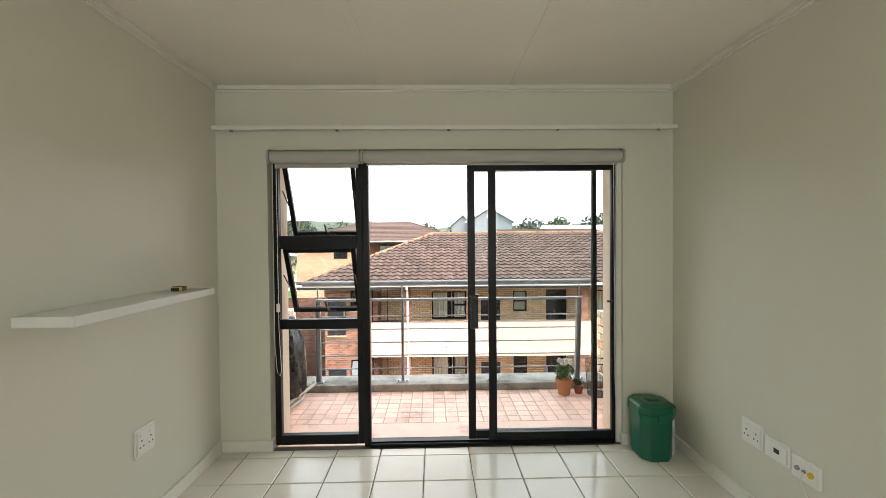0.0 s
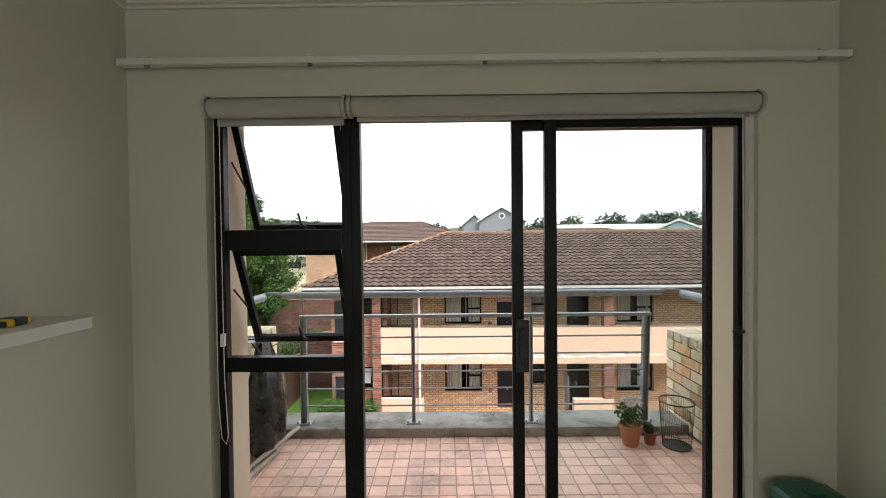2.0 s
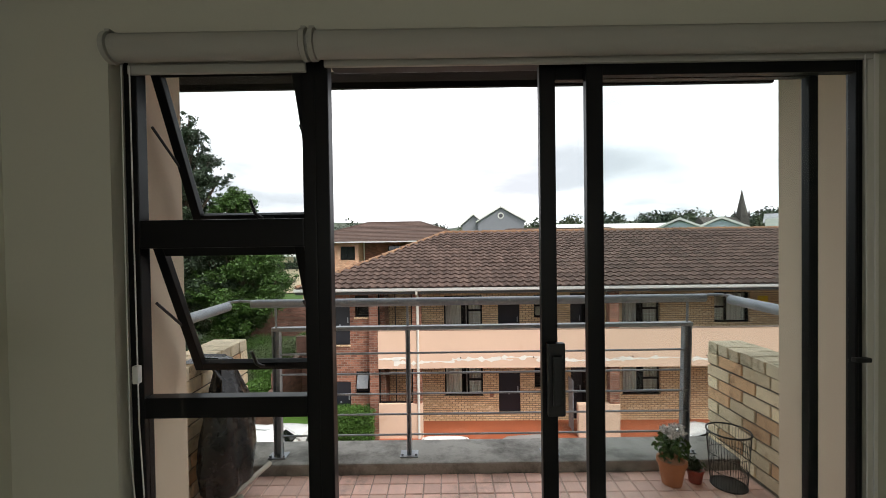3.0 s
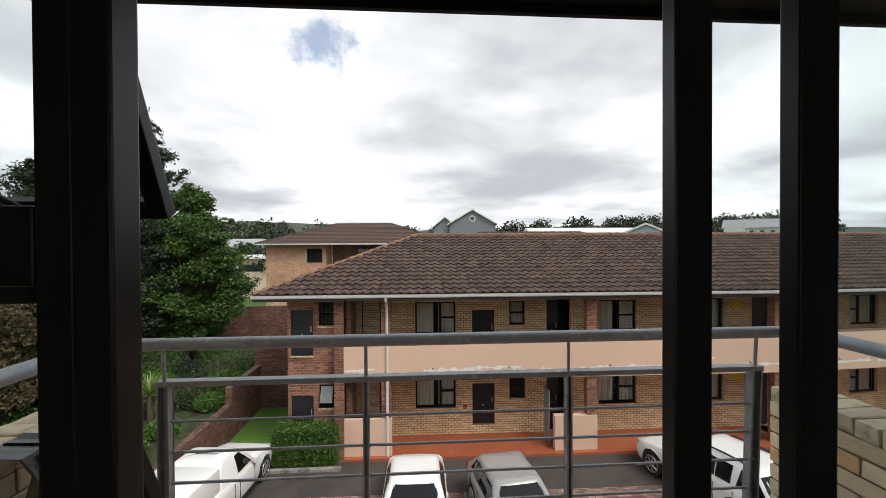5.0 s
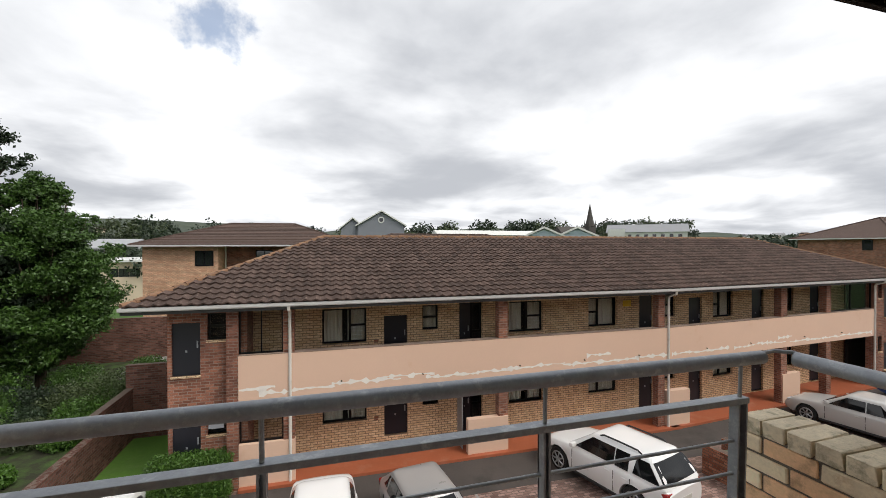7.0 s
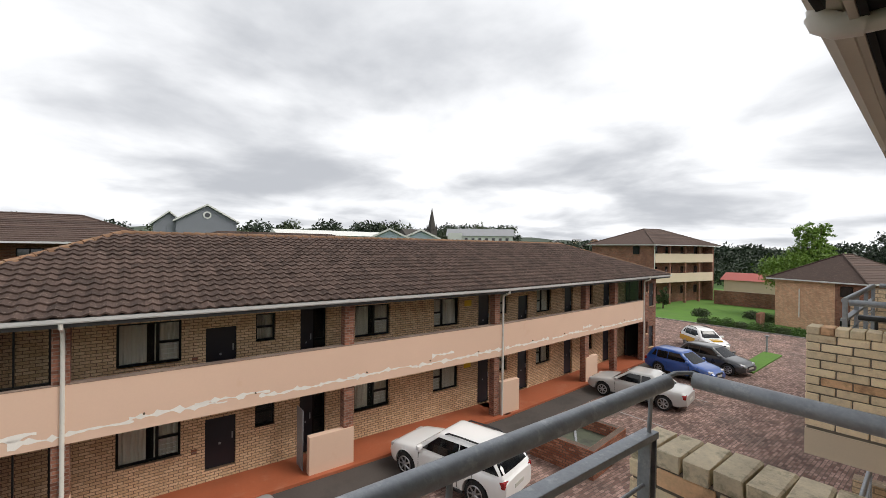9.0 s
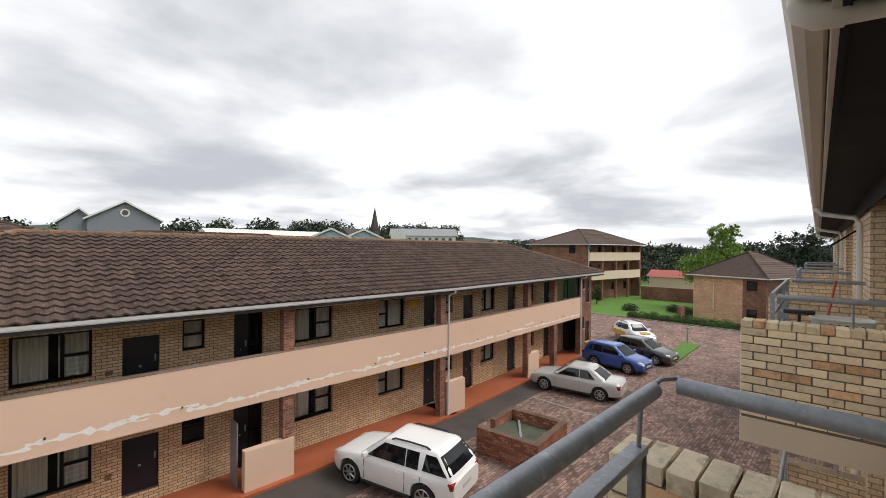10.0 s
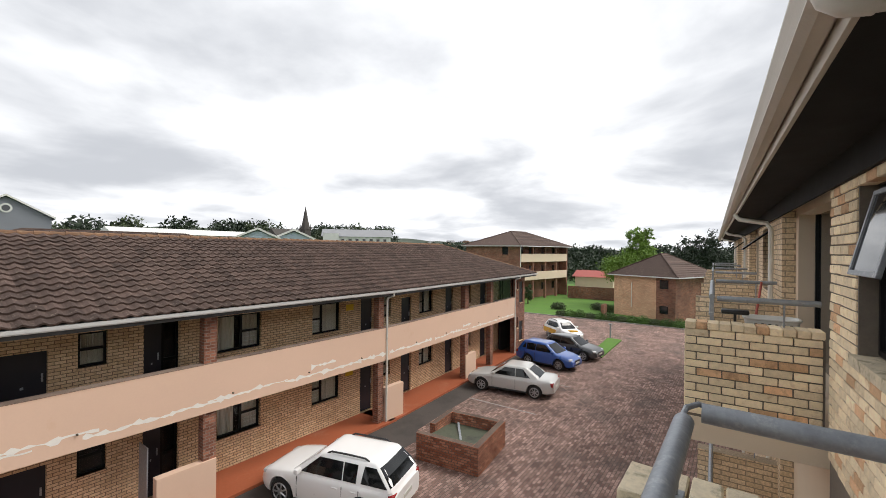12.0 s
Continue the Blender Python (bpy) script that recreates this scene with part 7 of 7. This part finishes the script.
sp = thing("yard_post", (36.3, 12.4, G), "short grey steel post on the grass island", "post")
part("post", tube(bmesh.new(), [(36.3, 12.4, G), (36.3, 12.4, G + 1.2)], 0.06, 10), M_GALV, sp)
part("cap", boxes((36.18, 36.42, 12.28, 12.52, G + 1.2, G + 1.28), bevel=0.02), M_GALV, sp)
for i, (x, y) in enumerate([(45.9, 20.0 - 1.05 * k) for k in range(12)]):
    bush("low_shrub", (x, y, G + 0.25), (0.7, 0.7, 0.4 + 0.15 * (i % 3)), 1200, 0.06, M_LEAFO if i % 3 == 0 else M_LEAFG, "low green shrub along the kerb", seed=60 + i)
for i, (x, y) in enumerate(((52, 16.5), (53.2, 18.0), (50.5, 22.0))):
    bush("low_shrub", (x, y, G + 0.35), (1.0, 1.0, 0.6), 1500, 0.07, M_LEAFO, "dark shrub on the lawn", seed=80 + i)
tree("bright_tree", (60.0, 14.5, G), 3.0, 0.25, crown_clumps(60.0, 14.5, G + 3.5, G + 10.2, 4.0, 30, 9, 0.3), 60000, 0.12, M_LEAFY, "bright yellow-green tree behind the orange house", 9)
tree("dark_round_tree", (85.0, 9.0, G), 3.0, 0.3, crown_clumps(85.0, 9.0, G + 3.0, G + 9.5, 7.5, 30, 10, 0.3), 50000, 0.17, M_LEAFD, "dark rounded tree in the distance", 10)
tree("palm_shrub", (53.0, 27.2, G), 1.0, 0.1, crown_clumps(53.0, 27.2, G + 0.8, G + 2.6, 0.9, 6, 11, 0.3), 1500, 0.2, M_LEAFO, "young tree in front of the brick block", 11)

# grey gabled house, terrace gables, church, white hall
M_GREYW = mat("grey_plaster", (0.20, 0.21, 0.235), 0.8, vary=0.1, scale=0.5)
M_PALE = mat("pale_plaster", (0.66, 0.66, 0.62), 0.8, vary=0.06, scale=0.4)
M_PALEB = mat("pale_blue_wall", (0.44, 0.52, 0.60), 0.8, vary=0.06, scale=0.4)
M_SLATE = mat("grey_slate", (0.26, 0.265, 0.275), 0.7, vary=0.15, scale=0.5)
M_STONE = mat("dark_church_stone", (0.07, 0.062, 0.055), 0.9, vary=0.25, scale=0.6)


def gable_house(name, x, y, z0, half, depth, ez, rz, yaw, wall, rf, lab, window=True, trim=M_PALE):
    W = Matrix.Translation((x, y, 0)) @ Matrix.Rotation(radians(yaw), 4, "Z")
    h = thing(name, (x, y, z0), lab, "house")
    part("wall", turn(loft(bmesh.new(), [[(-half, v, z0), (half, v, z0), (half, v, ez), (0, v, rz), (-half, v, ez)] for v in (0, depth)]), W), wall, h)
    for s in (-1, 1):
        part("roof", turn(loft(bmesh.new(), [[(s * (half + 0.5), v, ez - 0.25), (0, v, rz + 0.1), (0, v, rz + 0.35), (s * (half + 0.5), v, ez)] for v in (-0.4, depth)]), W), rf, h)
        part("barge_board", turn(loft(bmesh.new(), [[(s * (half + 0.6), v, ez - 0.25), (0, v, rz + 0.15), (0, v, rz + 0.5), (s * (half + 0.6), v, ez + 0.1)] for v in (-0.6, -0.42)]), W), trim, h)
    if window:
        part("window", turn(tube(bmesh.new(), [(0, -0.12, ez + (rz - ez) * 0.42), (0, -0.02, ez + (rz - ez) * 0.42)], half * 0.14, 16), W), trim, h, "round window")
        part("pane", turn(tube(bmesh.new(), [(0, -0.16, ez + (rz - ez) * 0.42), (0, -0.10, ez + (rz - ez) * 0.42)], half * 0.09, 16), W), M_PANE, h)
    return h


gable_house("grey_gable_house", 15.1, 111.0, G, 6.0, 18, 6.8, 10.3, -8, M_GREYW, M_SLATE, "large grey house with white-trimmed gable and round window")
gable_house("grey_side_wing", 8.0, 113.0, G, 3.0, 14, 5.9, 8.5, -8, M_GREYW, M_SLATE, "lower grey wing beside the gabled house", False)
for x, y in ((39.0, 70.0), (44.6, 68.0)):
    gable_house("terrace_gable", x, y, G, 3.1, 14, 3.2, 4.5, -30, M_PALEB, M_SLATE, "pale blue terrace gable with white trim", False)
ch = thing("church", (108, 152, G), "dark stone church with a tall pointed spire", "church")
part("tower", boxes((106.6, 109.8, 150.6, 153.8, G, 9.5)), M_STONE, ch)
part("spire", loft(bmesh.new(), [[(108.2 + r_ * math.cos(k * math.pi / 4), 152.2 + r_ * math.sin(k * math.pi / 4), z) for k in range(8)] for r_, z in ((2.0, 9.5), (1.2, 13.0), (0.04, 19.2))]), M_STONE, ch)
for dx in (-1.5, 1.5):
    for dy in (-1.5, 1.5):
        part("pinnacle", loft(bmesh.new(), [[(108.2 + dx + r_ * math.cos(k * math.pi / 2), 152.2 + dy + r_ * math.sin(k * math.pi / 2), z) for k in range(4)] for r_, z in ((0.4, 9.0), (0.3, 10.5), (0.03, 12.2))]), M_STONE, ch)
part("nave", loft(bmesh.new(), [[(x, 148, G), (x, 158, G), (x, 158, 5.5), (x, 153, 9.3), (x, 148, 5.5)] for x in (93, 106.6)]), M_STONE, ch)
hall = thing("white_hall", (92, 106, G), "long white hall with a grey-green roof", "hall")
WH = Matrix.Translation((88.0, 115.0, 0)) @ Matrix.Rotation(radians(-42), 4, "Z")
part("wall", turn(boxes((0, 22, 0, 10, G, 5.6)), WH), M_PALE, hall)
part("roof", turn(loft(bmesh.new(), [[(u, -0.6, 5.6), (u, 5, 8.2), (u, 10.6, 5.6)] for u in (-0.6, 22.6)]), WH), M_SLATE, hall)
part("gable_front", turn(loft(bmesh.new(), [[(a, -1.0, G), (a + 0.0, -1.0, 6.6)] for a in (0.0, 5.0)], close=False), WH), M_PALE, hall)
for k in range(9):
    part("window", turn(boxes((1.2 + k * 2.3, 2.2 + k * 2.3, -0.05, -0.01, 3.4, 4.9)), WH), M_PANE, hall)
lr = thing("long_white_roof", (45, 95, G), "long low shed with a white metal roof", "shed")
part("wall", boxes((26, 56, 94, 100, G, 4.0)), M_PALE, lr)
part("roof", loft(bmesh.new(), [[(x, 93.5, 4.0), (x, 97, 5.2), (x, 100.5, 4.0)] for x in (25.5, 56.5)]), M_PALE, lr)

# scattered houses on the far slopes
rn = random.Random(21)
def slope_height(x, y):
    d = max(0.0, (y - 150) / 700.0)
    return G + 26 * d + 26 * math.exp(-((x + 330) / 170.0) ** 2) * min(1, d) + 5 * math.sin(x / 90.0) * d + 14 * min(1, max(0, d)) * math.exp(-((x - 700) / 350.0) ** 2)


for i in range(60):
    y = rn.uniform(140, 520)
    x = rn.uniform(-0.9, 1.6) * y
    z = slope_height(x, y)
    s = rn.uniform(4, 8)
    hh = thing("distant_house", (x, y, z), "small distant house with pitched roof", "house", "distant houses")
    W = Matrix.Translation((x, y, z)) @ Matrix.Rotation(rn.uniform(-0.6, 0.6), 4, "Z")
    part("wall", turn(boxes((-s, s, -s * 0.6, s * 0.6, -3, 4)), W), rn.choice((M_PALE, M_CREAM, M_BRICKO, M_PALE)), hh)
    part("roof", turn(loft(bmesh.new(), [[(u, -s * 0.7, 4), (u, 0, 4 + s * 0.4), (u, s * 0.7, 4)] for u in (-s - 0.4, s + 0.4)]), W), rn.choice((M_ROOF, M_SLATE, M_RIDGE)), hh)

# hills
M_HILL = mat("wooded_hill", (0.035, 0.05, 0.03), 0.95, vary=0.5, scale=0.02, fine=0.2, bump=0, dirt=(0.11, 0.125, 0.075), dirt_amount=0.4, dirt_scale=0.012)
xs, ys = np.linspace(-1500, 2200, 120), np.linspace(120, 1800, 50)
hv = [(x, y, slope_height(x, y) + (0 if y < 160 else 3.0 * noise.noise(Vector((x / 70, y / 70, 0.0))))) for y in ys for x in xs]
hf = [(j * 120 + i, j * 120 + i + 1, (j + 1) * 120 + i + 1, (j + 1) * 120 + i) for j in range(49) for i in range(119)]
me = bpy.data.meshes.new("hills")
me.from_pydata(hv, [], hf)
me.materials.append(M_HILL)
tagged(new("hills", me), "gentle green and wooded hills on the horizon", "hills", "", "structure")

# far woods: many rough crowns
def woods(name, spots, leaf, material, per, lab):
    v, f = [], []
    rr = np.random.default_rng(50)
    for x, y, z, w, h in spots:
        for k in range(6):
            leaf_cloud(v, f, (x + rr.uniform(-0.4, 0.4) * w, y + rr.uniform(-0.4, 0.4) * w, z + h * rr.uniform(0.35, 0.8)), (w * rr.uniform(0.25, 0.42), w * rr.uniform(0.25, 0.42), h * rr.uniform(0.12, 0.24)), per // 6, leaf * w, rr, 0.3)
    ob = mesh_of(name, v, f, material, None, lab, "stuff")
    return tagged(ob, lab, "trees")


spots1, spots2 = [], []
for i in range(190):
    y = rn.uniform(95, 420)
    x = rn.uniform(-0.9, 2.2) * y
    h = rn.uniform(5, 9.5)
    (spots1 if i % 3 else spots2).append((x, y, slope_height(x, y), h * rn.uniform(0.8, 1.3), h))
for k in range(46):
    x = 62 + k * 2.2 + rn.uniform(-1, 1)
    y = 46 + rn.uniform(-4, 22) - 0.25 * k
    spots1.append((x, y, G, rn.uniform(4, 7), rn.uniform(5, 7.6)))
for k in range(26):
    spots1.append((90 + rn.uniform(-8, 60), rn.uniform(2, 34), G, rn.uniform(5, 8), rn.uniform(4.5, 7.2)))
for k in range(90):
    y = rn.uniform(48, 135)
    x = rn.uniform(-1.1, -0.12) * y
    h = rn.uniform(4.5, 7.6)
    if -0.50 < x / y < -0.28 and y < 85:
        continue
    (spots1 if k % 2 else spots2).append((x, y, G, h * rn.uniform(0.9, 1.3), h))
for x, y, h in ((8, 90, 11.5), (46, 96, 10.5), (50, 100, 9), (58, 98, 9.0), (82, 128, 10), (-16, 60, 7), (-20, 64, 8), (-24, 70, 9), (-13, 58, 6.4), (150, 118, 10)):
    spots1.append((x, y, G, h * 0.8, h))
for k in range(105):
    d = rn.uniform(165, 235)
    x = rn.uniform(-0.55, 1.05) * d
    h = 1.5 - G + math.hypot(x, d) * (0.068 * rn.uniform(0.45, 1.0))
    (spots1 if k % 3 else spots2).append((x, d, G, h * rn.uniform(0.5, 0.9), h))
for k in range(46):
    spots1.append((rn.uniform(95, 175), rn.uniform(2, 78), G, rn.uniform(7, 11), rn.uniform(8.5, 11.5)))
woods("far_woods", spots1, 0.050, M_LEAFD, 800, "dark green distant trees between the houses")
woods("far_bushes", spots2, 0.050, M_LEAFO, 800, "olive green distant trees between the houses")

# ---- many small pieces: tiles and bricks ----
tile = brick_mesh("floor_tile", 0.315, 0.315, 0.012, M_TILE, 0.0)
fl = bpy.data.objects["floor"]
for i in range(-5, 6):
    for j in range(0, 17):
        x, y = -0.077 + 0.31 * (i + 0.5), 2.237 - 0.31 * (j + 0.5) + 0.31
        x0, x1, y0, y1 = max(RX0, x - 0.155), min(RX1, x + 0.155), y - 0.155, min(RY1, y + 0.155)
        if x1 - x0 < 0.04 or y1 - y0 < 0.04:
            continue
        piece("floor_tile", tile, fl, Matrix.Translation(((x0 + x1) / 2, (y0 + y1) / 2, -0.006)) @ Matrix.Diagonal(((x1 - x0 - 0.005) / 0.315, (y1 - y0 - 0.005) / 0.315, 1, 1)))
bt = [brick_mesh("balcony_tile", 0.1035, 0.1035, 0.014, M_TERRA, 0.0015, seed=40 + i) for i in range(3)]
slab = bpy.data.objects["balcony_slab"]
rnd = random.Random(5)
for i in range(31):
    for j in range(9):
        x, y = LX + 0.108 * (i + 0.5), KY - 0.108 * (j + 0.5)
        if y - 0.054 < OUT - 0.14 or x + 0.054 > RXW + 0.05:
            continue
        piece("balcony_tile", rnd.choice(bt), slab, Matrix.Translation((x, y, BF - 0.007 + rnd.uniform(-0.001, 0.001))) @ Matrix.Rotation(rnd.uniform(-0.006, 0.006), 4, "Z"))
rnd = random.Random(8)
for w, x0, x1 in PARAPETS:
    y0 = 2.97 if w.name == "parapet_left" else 2.81
    if w.name == "parapet_left":
        brick_wall(w, (x1, y0), (0, 1), BFRONT - y0, 0.68 - 9 * (BH + J), 9, rnd)
    else:
        brick_wall(w, (x0, BFRONT), (0, -1), BFRONT - y0, 0.62 - 8 * (BH + J), 8, rnd)
        brick_wall(w, (x1, y0), (0, 1), BFRONT - y0, 0.62 - 8 * (BH + J), 8, rnd)
    coping(w, (x1, y0), (0, 1), BFRONT - y0, x1 - x0, 0.68 if x0 < 0 else 0.62, rnd)
# bricks of the facade next to the balcony and of the neighbour's side wall
rnd = random.Random(11)
face = bpy.data.objects["facade_bay"]
for r in range(33):
    z0 = -0.33 + r * (BH + J)
    spans = [(1.85, 3.60)] if z0 < 0.70 or z0 > 2.04 else [(2.76, 3.60)]
    for a, b in spans:
        brick_wall(face, tuple((NB @ Vector((a, 0.012 - BW, 0))).xy), tuple((NB.to_3x3() @ Vector((1, 0, 0))).xy), b - a, z0, 1, rnd, r % 2)
for r in range(26):
    brick_wall(bpy.data.objects["facade_left"], (-1.328, OUT - 0.105), (0, 1), 2.96 - OUT + 0.105, -0.05 + r * (BH + J), 1, rnd, r % 2)
nbw = bpy.data.objects["neighbour_parapet"]
for r in range(11):
    brick_wall(nbw, tuple((NB @ Vector((NBU, 1.17, 0))).xy), tuple((NB.to_3x3() @ Vector((0, -1, 0))).xy), 1.15, 0.718 - 11 * (BH + J) + r * (BH + J), 1, rnd, r % 2)
coping(nbw, tuple((NB @ Vector((NBU + 0.24, 0.0, 0))).xy), tuple((NB.to_3x3() @ Vector((0, 1, 0))).xy), 1.17, 0.24, 0.718, rnd, COPE_PALE)
for r, n, m in TILE_SPOTS:
    piece("roof_tile", TILE_ONE, roof, m)
